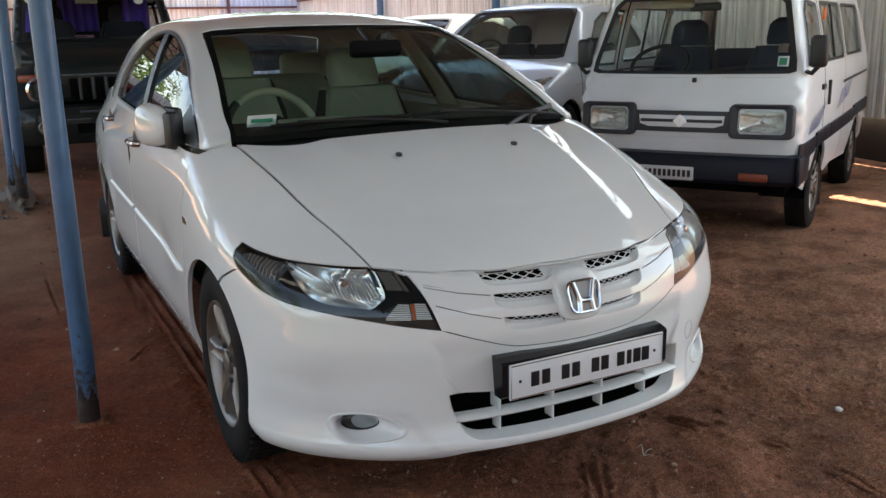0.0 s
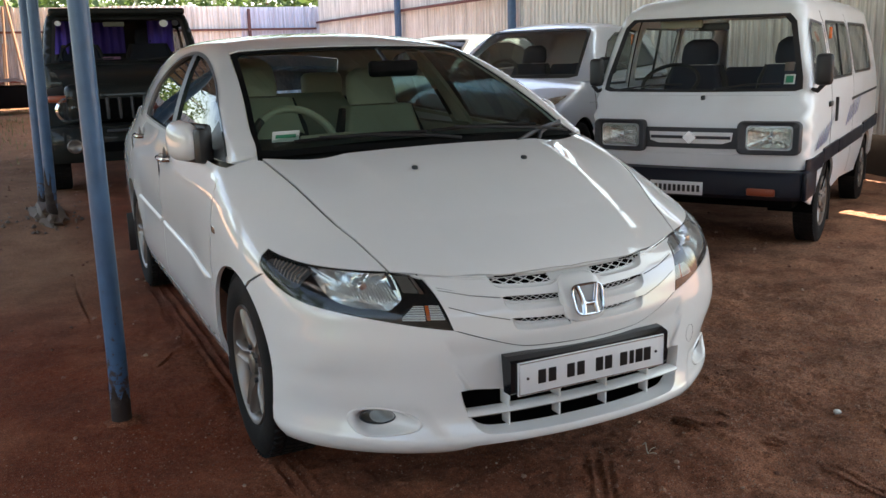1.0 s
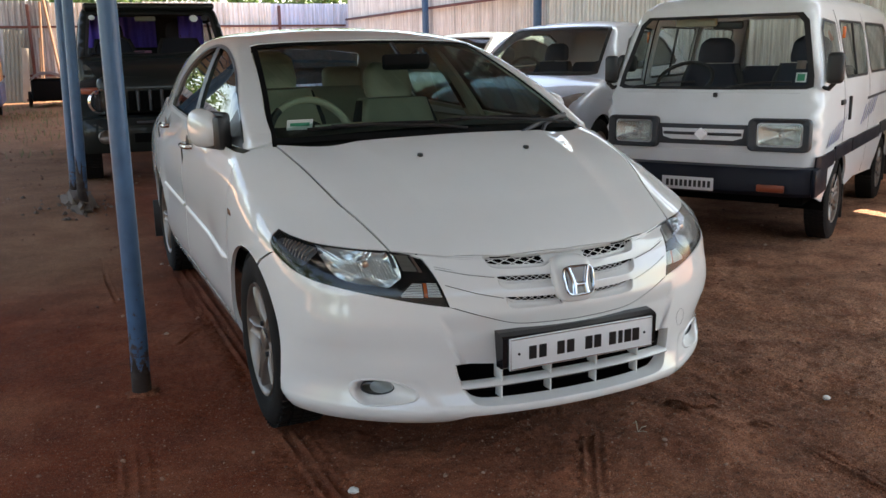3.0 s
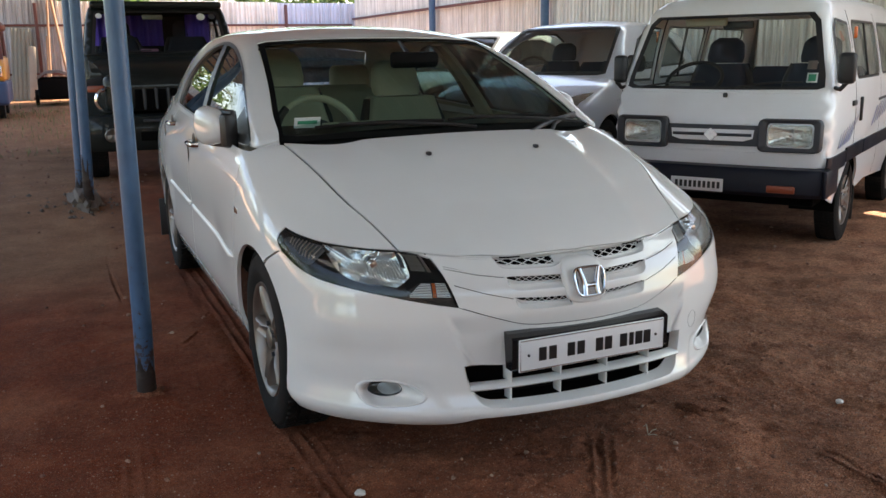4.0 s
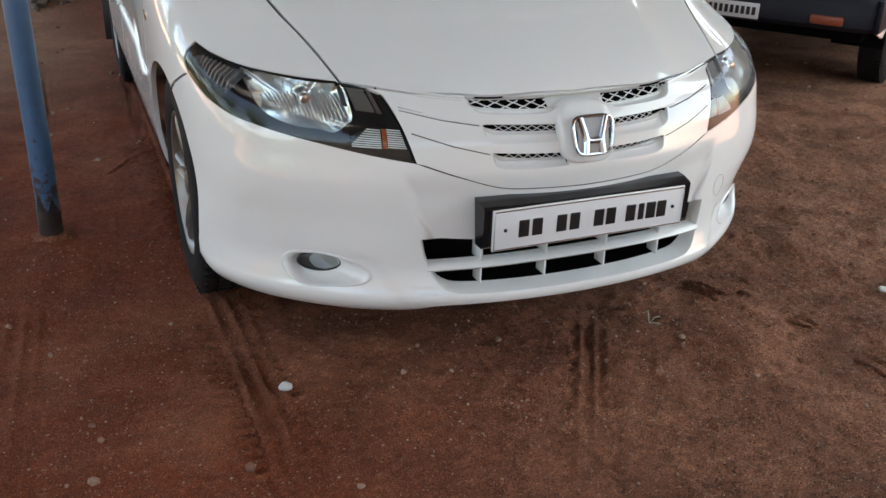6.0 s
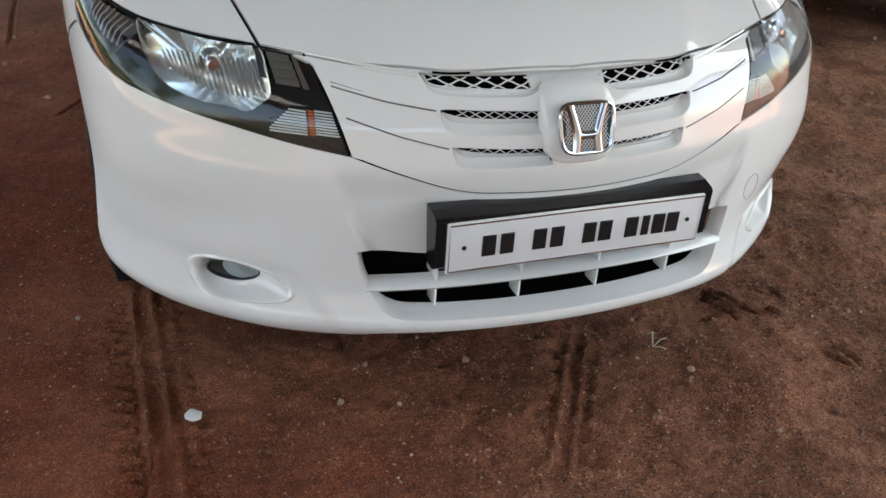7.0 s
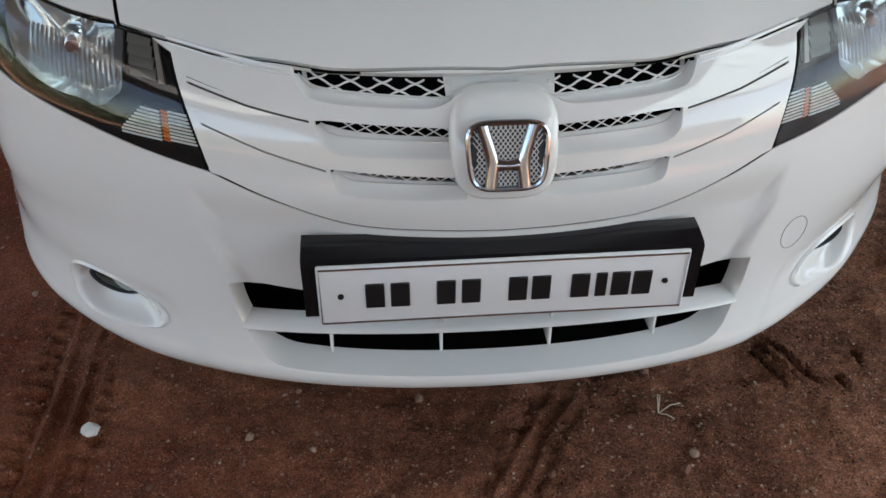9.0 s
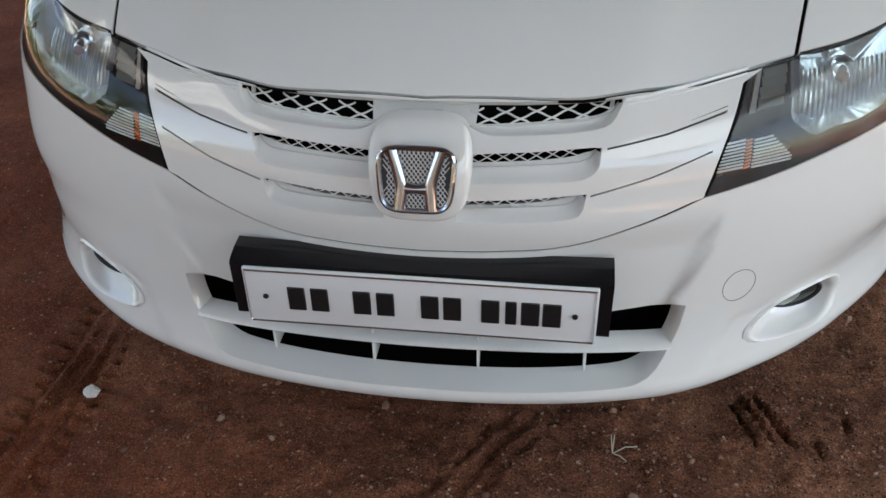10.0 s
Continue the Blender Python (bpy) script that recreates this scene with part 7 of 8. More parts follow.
    part("bulb", lathe(bmesh.new(), [(0.012, 0.0), (0.012, 0.03), (0.0, 0.034)], 12, Matrix.Translation((s * 0.47, 0.03, 0.748)) @ Matrix.Rotation(radians(90), 4, "X")), CHROME, lamp)
    part("bumper_lamp", one_box((s * 0.46, -0.118, 0.430), (0.165, 0.02, 0.045), 0.008), AMBER_DULL, van, "dull orange lamp in the bumper")
# grille bar with two light slots and a plain emblem
g_loop = loop_of([(-0.30, 0.675), (0.30, 0.675), (0.30, 0.802), (-0.30, 0.802)], 0.05)
skin_panel("grille", GREY_PLASTIC, van, lambda d: V_FRONT(d), van_skin, g_loop, (), 0.05, 0.014, inset=-0.012)
slot = loop_of([(-0.255, 0.722), (-0.20, 0.705), (0.20, 0.705), (0.255, 0.722), (0.262, 0.775), (-0.262, 0.775)], 0.04)
skin_panel("grille_inlay", VAN_WHITE, van, lambda d: V_FRONT(d), van_skin, slot, (), 0.05, 0.006, inset=-0.016)
curve_bar("grille_bar", [(x, -0.045 + 0.07 * x * x, 0.743) for x in np.linspace(-0.25, 0.25, 9)], 0.010, GREY_PLASTIC, van)
bm = bmesh.new()
plate(bm, [(a, -0.062, 0.743 + b) for a, b in ((-0.045, 0.0), (0.0, 0.042), (0.045, 0.0), (0.0, -0.042))], (0, 0.016, 0))
bmesh.ops.bevel(bm, geom=list(bm.edges), offset=0.003, segments=2, affect="EDGES")
part("emblem", bm, CHROME, van, "plain chrome lozenge emblem")
for z, w in ((0.640, 0.62), (1.000, 0.56)):
    q = V_FRONT([(x, z) for x in np.linspace(-w, w, 15)])
    curve_bar("press_line", [(a, b - 0.001, d) for a, b, d in q], 0.0035, VAN_WHITE, van, n=6)
# bumper
bm = bmesh.new()
rows = []
for y0, z0 in ((0.0, 0.37), (-0.085, 0.375), (-0.110, 0.40), (-0.112, 0.52), (-0.095, 0.548), (-0.02, 0.555)):
    rows.append([(x, y0 + 0.07 * x * x + 0.9 * max(0, abs(x) - 0.56) ** 1.5, z0) for x in np.linspace(-0.70, 0.70, 41)])
for a, b in zip(rows[:-1], rows[1:]):
    strip(bm, a, b)
bmesh.ops.remove_doubles(bm, verts=bm.verts, dist=1e-5)
bumper = part("bumper", bm, NAVY_PLASTIC, van, "dark plastic bumper")
for s in (1, -1):
    part("bumper_end", one_box((s * 0.692, 0.12, 0.462), (0.03, 0.36, 0.17), 0.014, Matrix.Rotation(s * 0.02, 3, "Z")), NAVY_PLASTIC, bumper)
v_plate = part("number_plate", one_box((-0.055, -0.118, 0.432), (0.335, 0.008, 0.082), 0.003), PLATE_WHITE, van, "white number plate with plain dark bars")
for k in range(10):
    bars("plate_bar", INK, v_plate, [((-0.185 + 0.030 * k, -0.123, 0.432), (0.019, 0.003, 0.042))])
for x0, x1 in ((-0.52, -0.10), (0.10, 0.50)):
    curve_bar("wiper", [(x0 + 0.0, 0.045 + 0.02, 1.025), (x0 + 0.03, 0.025, 1.035), ((x0 + x1) / 2, 0.05, 1.06), (x1, 0.075, 1.065)], 0.006, BLACK, van)
part("washer_jet", one_box((0.06, 0.005, 0.985), (0.025, 0.03, 0.03), 0.008), BLACK, van)
for s in (1, -1):
    for y in (VW_F, VW_R):
        wheel(van, s * 0.612, y, s, V_R, 0.15, 0.165, z=V_R, steel=False, spokes=8)
        bm = bmesh.new()
        ring = [(y + 0.32 * math.cos(a), V_R + 0.32 * math.sin(a)) for a in np.linspace(-0.1, math.pi + 0.1, 20)]
        strip(bm, [(s * 0.40, a, b) for a, b in ring], [(s * 0.675, a, b) for a, b in ring])
        part("wheel_well", bm, DARK, van)
    part("mud_flap", one_box((s * 0.60, 1.05, 0.20), (0.15, 0.01, 0.24), 0.003), BLACK, van)
    part("mud_flap", one_box((s * 0.60, 2.92, 0.24), (0.15, 0.01, 0.26), 0.003), BLACK, van)
part("underbody", one_box((0, 1.65, 0.34), (1.20, 3.0, 0.10), 0.02), DARK, van)
part("cabin_floor", one_box((0, 1.7, 0.62), (1.30, 2.9, 0.04), 0.01), DASH, van)
part("dashboard", one_box((0, 0.26, 0.93), (1.26, 0.30, 0.14), 0.05, segments=3), DASH, van)
for x in (-0.32, 0.36):
    tagged(seat(van, x, 0.88, NAVY, 0.62, 0.46, 0.44, 10), "dark blue cloth van seat")
tagged(seat(van, 0.05, 1.95, NAVY, 0.62, 1.15, 0.40, 10, False), "dark blue rear bench")
tilt = Matrix.Translation((-0.32, 0.52, 1.06)) @ Matrix.Rotation(radians(38), 4, "X")
curve_bar("steering_wheel", [tilt @ Vector((0.19 * math.cos(a), 0.19 * math.sin(a), 0)) for a in np.linspace(0, 2 * math.pi, 33)], 0.013, DASH, van)
part("sun_visor", one_box((-0.20, 0.36, 1.46), (0.28, 0.04, 0.09), 0.015), BEIGE, van)
part("rear_view_mirror", one_box((0.0, 0.40, 1.42), (0.20, 0.03, 0.05), 0.012), BLACK, van)
for (x, z, w), mat in (((0.545, 1.09, 0.062), PAPER), ((0.535, 1.165, 0.055), ALLOY)):
    q = V_FRONT([(x, z)])[0]
    sticker = part("sticker", one_box((x, q[1] + 0.008, z), (w, 0.002, w), 0, Matrix.Rotation(radians(-23), 3, "X")), mat, van)
    if mat is PAPER:
        part("sticker_ring", one_box((x, q[1] + 0.006, z), (w * 0.7, 0.002, w * 0.7), 0, Matrix.Rotation(radians(-23), 3, "X")), GREEN_INK, sticker)


# ---- the dark jeep-like car behind the posts ----
def suv_skin(p):
    x, y, z = np.abs(p[:, 0]), p[:, 1], p[:, 2]
    front = 1.02 + 0.46 * (z - 1.22) + 0.05 * x**2 - y
    side = x - spline(z, (1.0, 0.745), (1.25, 0.735), (1.70, 0.675), (1.85, 0.64))
    roof = z - (1.80 - 0.05 * x**2 - 0.01 * (y - 2.2) ** 2)
    return soft_max(soft_max(soft_max(front, side, 0.03), roof, 0.06), y - 3.9, 0.05)


S_SKIN, S_DOM, S_FRONT, S_SIDE, S_TOP = hull(suv_skin, 2.3)
suv = thing("jeep", "dark green-grey boxy jeep with vertical grille slots, standing in the shade", "car", (-0.300, 6.95, 0.075), -1.5)
suv.scale.x = 1.08
S_SCREEN = [(-0.655, 1.245), (-0.60, 1.665), (-0.57, 1.69), (0.57, 1.69), (0.60, 1.665), (0.655, 1.245), (0.62, 1.225), (-0.62, 1.225)]
half = np.array([(a, 1.20) for a in np.linspace(0, math.pi, 150)] + [(a, 1.74) for a in np.linspace(math.pi, 0, 150)])
outline = np.concatenate([half, (half * np.array([-1, 1]))[-2:0:-1]])
s_win = [rounded(1.32, 1.26, 2.12, 1.62, 0.05), rounded(2.22, 1.26, 3.05, 1.62, 0.05)]
holes = [S_DOM(S_FRONT(loop_of(S_SCREEN)))]
for w in s_win:
    h = S_DOM(S_SIDE(loop_of(w.tolist())))
    holes += [h, h * np.array([-1, 1])]
skin_panel("cabin", BOTTLE, suv, S_SKIN, suv_skin, outline, holes, 0.045, 0.015, label="dark painted cabin")
edge = S_SKIN(np.array([(a, 1.735) for a in np.linspace(-np.pi, np.pi, 70)[:-1]]))
skin_panel("roof", BOTTLE, suv, S_TOP, suv_skin, edge[:, :2], (), 0.12, 0.0)
part("roof_lip", one_box((0, 1.265, 1.752), (1.27, 0.16, 0.07), 0.03, Matrix.Rotation(-0.12, 3, "X"), 4), BOTTLE, suv)
skin_panel("windscreen", TINT, suv, lambda d: S_FRONT(d), suv_skin, loop_of(S_SCREEN), (), 0.1, 0, inset=0.006).visible_shadow = False
c = np.array([0, 1.46])
skin_panel("windscreen_rubber", BLACK, suv, lambda d: S_FRONT(d), suv_skin, c + (loop_of(S_SCREEN) - c) * 1.01, [c + (loop_of(S_SCREEN) - c) * np.array([0.96, 0.92])], 0.05, 0.0, inset=-0.003)
for s in (1, -1):
    for w in s_win:
        skin_panel("side_window", TINT, suv, lambda d: S_SIDE(d), suv_skin, loop_of(w.tolist()), (), 0.1, 0, mirror=s < 0, inset=0.01).visible_shadow = False
# lower body: bonnet, wings, nose, doors
bm = bmesh.new()
rows = []
for y, z, w in ((0.10, 1.02, 0.56), (0.16, 1.09, 0.60), (0.40, 1.155, 0.635), (0.80, 1.195, 0.665), (1.06, 1.215, 0.68)):
    rows.append([(x * w, y + 0.05 * (x * x) * (y < 0.3), z - 0.035 * abs(x) ** 4) for x in np.linspace(-1, 1, 21)])
for a, b in zip(rows[:-1], rows[1:]):
    strip(bm, a, b)
bmesh.ops.remove_doubles(bm, verts=bm.verts, dist=1e-5)
part("bonnet", bm, BOTTLE, suv, "dark bonnet")
part("lower_body", one_box((0, 2.35, 0.90), (1.49, 2.9, 0.68), 0.06, segments=3), BOTTLE, suv)
part("nose", one_box((0, 0.26, 0.86), (1.20, 0.36, 0.36), 0.07, segments=3), BOTTLE, suv)
for s in (1, -1):
    bm = bmesh.new()
    sec = []
    for a in np.linspace(0, math.pi, 15):
        yy, zz = 0.62 - 0.52 * math.cos(a), 0.42 + 0.50 * math.sin(a) ** 0.8
        sec.append((yy, zz))
    strip(bm, [(s * 0.60, a, b + 0.10) for a, b in sec], [(s * 0.80, a, b + 0.06) for a, b in sec])
    strip(bm, [(s * 0.80, a, b + 0.06) for a, b in sec], [(s * 0.85, a, b) for a, b in sec])
    strip(bm, [(s * 0.85, a, b) for a, b in sec], [(s * 0.845, a, b - 0.07) for a, b in sec])
    bmesh.ops.remove_doubles(bm, verts=bm.verts, dist=1e-5)
    part("wing", bm, BOTTLE, suv, sharp=50)
    m = Matrix.Translation((s * 0.565, 0.10, 0.80)) @ Matrix.Rotation(radians(90), 4, "X")
    lamp = part("headlamp", lathe(bmesh.new(), [(0.125, -0.03), (0.125, 0.012), (0.105, 0.02), (0.10, 0.0), (0.075, -0.035), (0.0, -0.06)], 32, m), CHROME, suv, "round chrome headlamp")
    part("lens", lathe(bmesh.new(), [(0.104, 0.014), (0.06, 0.024), (0.0, 0.028)], 32, m), LENS, lamp)
    part("indicator", one_box((s * 0.665, 0.115, 0.905), (0.15, 0.03, 0.065), 0.015, Matrix.Rotation(s * 0.25, 3, "Z")), AMBER_DULL, suv, "orange corner indicator")
    m = Matrix.Translation((s * 0.57, -0.085, 0.47)) @ Matrix.Rotation(radians(90), 4, "X")
    part("fog_lamp", lathe(bmesh.new(), [(0.065, -0.02), (0.065, 0.006), (0.055, 0.010), (0.045, 0.0), (0.0, -0.01)], 24, m), ALLOY, suv)
    curve_bar("mirror_arm", [(s * 0.74, 1.25, 1.24), (s * 0.79, 1.22, 1.24), (s * 0.82, 1.20, 1.27)], 0.012, BLACK, suv)
    part("door_mirror", one_box((s * 0.83, 1.20, 1.34), (0.12, 0.06, 0.16), 0.025, segments=3), BLACK, suv)
    for y in (0.62, 3.25):
        wheel(suv, s * 0.71, y, s, 0.36, 0.21, 0.20, z=0.36, steel=True)
for k in range(7):
    x = (k - 3) * 0.105
    part("grille_slot", one_box((x, 0.077, 0.80), (0.062, 0.02, 0.19), 0.02), DARK, suv)
    part("grille_bar", one_box((x + 0.0525, 0.066, 0.80), (0.024, 0.03, 0.21), 0.010, segments=3), GREY_PLASTIC, suv)
bm = bmesh.new()
rows = []
for y0, z0 in ((0.10, 0.30), (-0.06, 0.31), (-0.10, 0.36), (-0.10, 0.56), (-0.07, 0.64), (0.08, 0.66)):
    rows.append([(x, y0 + 0.10 * x * x + 0.6 * max(0, abs(x) - 0.66) ** 1.3, z0) for x in np.linspace(-0.87, 0.87, 31)])
for a, b in zip(rows[:-1], rows[1:]):
    strip(bm, a, b)
bmesh.ops.remove_doubles(bm, verts=bm.verts, dist=1e-5)
part("bumper", bm, BOTTLE, suv, "broad dark painted bumper")
part("bumper_intake", one_box((0, -0.098, 0.45), (0.66, 0.02, 0.09), 0.015), DARK, suv)
part("bumper_step", one_box((0, -0.11, 0.60), (0.60, 0.04, 0.025), 0.01), GREY_PLASTIC, suv)
part("number_plate", one_box((0.08, -0.115, 0.545), (0.34, 0.01, 0.075), 0.003), PLATE_WHITE, suv)
part("underbody", one_box((0, 2.0, 0.45), (1.2, 3.4, 0.12), 0.02), DARK, suv)
part("dashboard", one_box((0, 1.36, 1.18), (1.26, 0.30, 0.16), 0.05), DASH, suv)
part("cabin_floor", one_box((0, 2.3, 1.0), (1.3, 2.4, 0.04), 0.01), DASH, suv)
for x in (-0.36, 0.36):
    tagged(seat(suv, x, 1.95, NAVY, 0.88, 0.48, 0.46, 10), "dark jeep seat")
curve_bar("steering_wheel", [Matrix.Translation((-0.36, 1.56, 1.30)) @ Matrix.Rotation(radians(60), 4, "X") @ Vector((0.19 * math.cos(a), 0.19 * math.sin(a), 0)) for a in np.linspace(0, 2 * math.pi, 29)], 0.013, DASH, suv)
# violet curtains inside
for x0, x1, y in ((-0.62, -0.40, 2.15), (-0.26, 0.14, 2.5), (0.36, 0.63, 2.2)):
    bm = bmesh.new()
    xs = np.linspace(x0, x1, 40)
    strip(bm, [(x, y + 0.02 * math.sin(70 * x), 1.34) for x in xs], [(x, y + 0.02 * math.sin(70 * x), 1.70) for x in xs])
    part("curtain", bm, VIOLET, suv, "violet window curtain")
part("dash_cloth", one_box((-0.10, 1.30, 1.275), (0.17, 0.08, 0.03), 0.012), PINK, suv)
part("rear_view_mirror", one_box((-0.05, 1.30, 1.63), (0.20, 0.03, 0.055), 0.012), BEIGE, suv)
for x, z, r, mat in ((-0.56, 1.64, 0.03, PAPER), (0.42, 1.63, 0.042, PAPER), (0.53, 1.635, 0.035, GREY_PLASTIC)):
    q = S_FRONT([(x, z)])[0]
    part("sticker", lathe(bmesh.new(), [(r, 0.0), (r, 0.002), (0, 0.002)], 20, Matrix.Translation((x, q[1] - 0.004, z)) @ Matrix.Rotation(radians(65), 4, "X")), mat, suv)
for x0, x1 in ((-0.5, -0.1), (0.1, 0.5)):
    curve_bar("wiper", [(x0, 1.0, 1.225), (x0 + 0.02, 1.02, 1.25), (x1, 1.06, 1.275)], 0.007, BLACK, suv)


# ---- the silver hatchback between van and sedan, and the pale car behind it ----
def hatch_low(p):
    x, y, z = np.abs(p[:, 0]), p[:, 1], p[:, 2]
    nose = spline(z, (0.18, 0.08), (0.30, 0.02), (0.50, 0.0), (0.66, 0.04), (0.78, 0.16), (0.88, 0.36)) + 0.40 * x**2 + 9 * x**20 - y
    side = x - spline(z, (0.18, 0.78), (0.35, 0.825), (0.60, 0.845), (0.80, 0.838), (0.92, 0.81), (1.02, 0.775))
    top = z - (spline(y, (0.05, 0.70), (0.25, 0.80), (0.55, 0.90), (0.95, 0.985), (1.4, 1.02), (3.9, 1.02)) - 0.10 * x**2)
    return soft_max(soft_max(soft_max(nose, side, 0.04), top, 0.03), y - 3.62, 0.05)


def hatch_cab(p):
    x, y, z = np.abs(p[:, 0]), p[:, 1], p[:, 2]
    dz = z - 0.97
    side = x - (0.785 - 0.33 * dz - 0.25 * dz**2)
    roof = z - (spline(y, (1.4, 1.36), (1.75, 1.445), (2.3, 1.50), (3.0, 1.48), (3.7, 1.40)) - 0.09 * x**2)
    screen = 0.95 + 0.30 * x**2 + 1.75 * (z - 0.98) - y
    return soft_max(soft_max(soft_max(side, roof, 0.05), screen, 0.02), y - (3.68 - 0.5 * dz), 0.04)


def hatch(name, label, place, turn, paint):
    car = thing(name, label, "car", place, turn)
    skin, dom, front, side, above = hull(hatch_low, 1.3)
    cskin, cdom, cfront, cside, ctop = hull(hatch_cab, 2.4)
    fw, rw, r = 0.80, 3.02, 0.30
    low = [(0.35, 0.22)] + [tuple(q) for q in arc(fw, r, 0.345, 176, 4, 18)] + [(2.0, 0.22)] + [tuple(q) for q in arc(rw, r, 0.345, 176, 4, 18)] + [(3.55, 0.25)]
    half = np.concatenate([dom(front(straight_points([(0, 0.22), (0.66, 0.22)], 0.06))), dom(side(straight_points(low, 0.06)))])
    half = half[np.r_[True, np.diff(half[:, 0]) > -0.4]]
    rail = np.array([(a, float(np.interp(a, [0, 0.45, 0.85, 1.2, 3.0], [0.68, 0.72, 0.86, 0.94, 0.96]))) for a in np.linspace(half[-1, 0], 0, 60)])
    half = np.concatenate([half, rail])
    half[0, 0] = half[-1, 0] = 0
    skin_panel("body", paint, car, skin, hatch_low, np.concatenate([half, (half * np.array([-1, 1]))[-2:0:-1]]), (), 0.06, 0.01)
    rim = skin(rail[::-1])
    b = np.concatenate([rim[:, :2][rim[:, 1] < 1.25], [[0.74, 1.22], [0.4, 1.02], [0.0, 0.98]]])
    b[0, 0] = 0
    skin_panel("bonnet", paint, car, above, hatch_low, np.concatenate([b, (b * np.array([-1, 1]))[-2:0:-1]]), (), 0.06, 0.006)
    scr = [(-0.66, 0.99), (-0.535, 1.40), (-0.50, 1.425), (0.50, 1.425), (0.535, 1.40), (0.66, 0.99), (0.60, 0.975), (-0.60, 0.975)]
    win = loop_of([(1.45, 1.00), (1.62, 1.12), (1.95, 1.30), (2.3, 1.385), (2.75, 1.39), (3.05, 1.31), (3.22, 1.08), (3.1, 1.04)], 0.06)
    h = cdom(cside(win))
    half = np.array([(a, 0.945) for a in np.linspace(0, math.pi, 60)] + [(a, 1.43) for a in np.linspace(math.pi, 0, 60)])
    skin_panel("cabin", paint, car, cskin, hatch_cab, np.concatenate([half, (half * np.array([-1, 1]))[-2:0:-1]]), [cdom(cfront(loop_of(scr, 0.06))), h, h * np.array([-1, 1])], 0.07, 0.012)
    edge = cskin(np.array([(a, 1.425) for a in np.linspace(-np.pi, np.pi, 70)[:-1]]))
    skin_panel("roof", paint, car, ctop, hatch_cab, edge[:, :2], (), 0.10, 0.0)
    skin_panel("windscreen", CLEAR, car, lambda d: cfront(d), hatch_cab, loop_of(scr, 0.06), (), 0.1, 0, inset=0.006).visible_shadow = False
    c = np.array([0, 1.2])
    skin_panel("windscreen_border", BLACK, car, lambda d: cfront(d), hatch_cab, c + (loop_of(scr, 0.06) - c) * 1.005, [c + (loop_of(scr, 0.06) - c) * np.array([0.955, 0.92])], 0.05, 0.0, inset=-0.002)
    for s in (1, -1):
        skin_panel("side_window", CLEAR, car, lambda d: cside(d), hatch_cab, win, (), 0.12, 0, mirror=s < 0, inset=0.01).visible_shadow = False
        c = win.mean(0)
        skin_panel("window_trim", BLACK, car, lambda d: cside(d), hatch_cab, c + (win - c) * 1.01, [c + (win - c) * np.array([0.97, 0.91])], 0.05, 0.0, mirror=s < 0, inset=-0.002)
        lamp_loop = np.concatenate([front(through_points([(0.50, 0.665), (0.62, 0.685), (0.71, 0.715)], 0.03)), front(through_points([(0.765, 0.835), (0.69, 0.825), (0.60, 0.79), (0.52, 0.735)], 0.03))])
        skin_panel("headlamp", AGED_REFLECTOR, car, skin, hatch_low, dom(lamp_loop), (), 0.03, 0.004, mirror=s < 0, inset=-0.004)
        mid = dom(lamp_loop).mean(0)
        skin_panel("lamp_gap", DARK, car, skin, hatch_low, mid + (dom(lamp_loop) - mid) * 1.05, [mid + (dom(lamp_loop) - mid) * 0.95], 0.03, 0.0, mirror=s < 0, inset=-0.002)
        part("mirror_shell", one_box((s * 0.875, 1.30, 1.075), (0.17, 0.10, 0.155), 0.04, Matrix.Rotation(s * 0.2, 3, "Z"), 3), BLACK, car, "black door mirror")
        curve_bar("mirror_arm", [(s * 0.74, 1.36, 0.995), (s * 0.82, 1.31, 1.02)], 0.02, BLACK, car)
        for y in (fw, rw):
            wheel(car, s * 0.735, y, s, r, 0.18, 0.19)
            bm = bmesh.new()
            ring = [(y + 0.352 * math.cos(a), r + 0.352 * math.sin(a)) for a in np.linspace(-0.1, math.pi + 0.1, 20)]
            strip(bm, [(s * 0.50, a, b2) for a, b2 in ring], [(s * 0.80, a, b2) for a, b2 in ring])
            part("wheel_well", bm, DARK, car)
        for y in (2.15, 2.92):
            q = side([(y, 0.88)])[0]
            curve_bar("door_handle", [(s * (q[0] + o), y + d, 0.88) for d, o in ((-0.09, 0), (-0.07, 0.025), (0.07, 0.025), (0.09, 0))], 0.012, paint, car)
        line = side(through_points([(1.12, 0.93), (1.10, 0.7), (1.16, 0.4), (1.2, 0.25)], 0.06))
        curve_bar("door_gap", [(s * (a - 0.002), b2, d) for a, b2, d in line], 0.005, DARK, car, n=6)
        crease = side(through_points([(0.95, 0.76), (1.8, 0.80), (3.2, 0.84)], 0.08))
        curve_bar("side_crease", [(s * a, b2, d) for a, b2, d in crease], 0.006, paint, car, n=6)
    gl = front(loop_of([(-0.36, 0.44), (0.36, 0.44), (0.42, 0.60), (-0.42, 0.60)], 0.05))
    skin_panel("grille", BLACK, car, skin, hatch_low, dom(gl), (), 0.05, 0.01, inset=-0.004)
    part("underbody", one_box((0, 2.0, 0.30), (1.3, 3.3, 0.14), 0.02), DARK, car)
    part("cabin_floor", one_box((0, 2.3, 0.55), (1.4, 2.6, 0.04), 0.01), DASH, car)
    part("dashboard", one_box((0, 1.25, 0.93), (1.30, 0.40, 0.14), 0.05, segments=3), DASH, car)
    for x in (-0.34, 0.34):
        tagged(seat(car, x, 2.0, NAVY, 0.45, 0.48, 0.54, 16), "dark car seat")
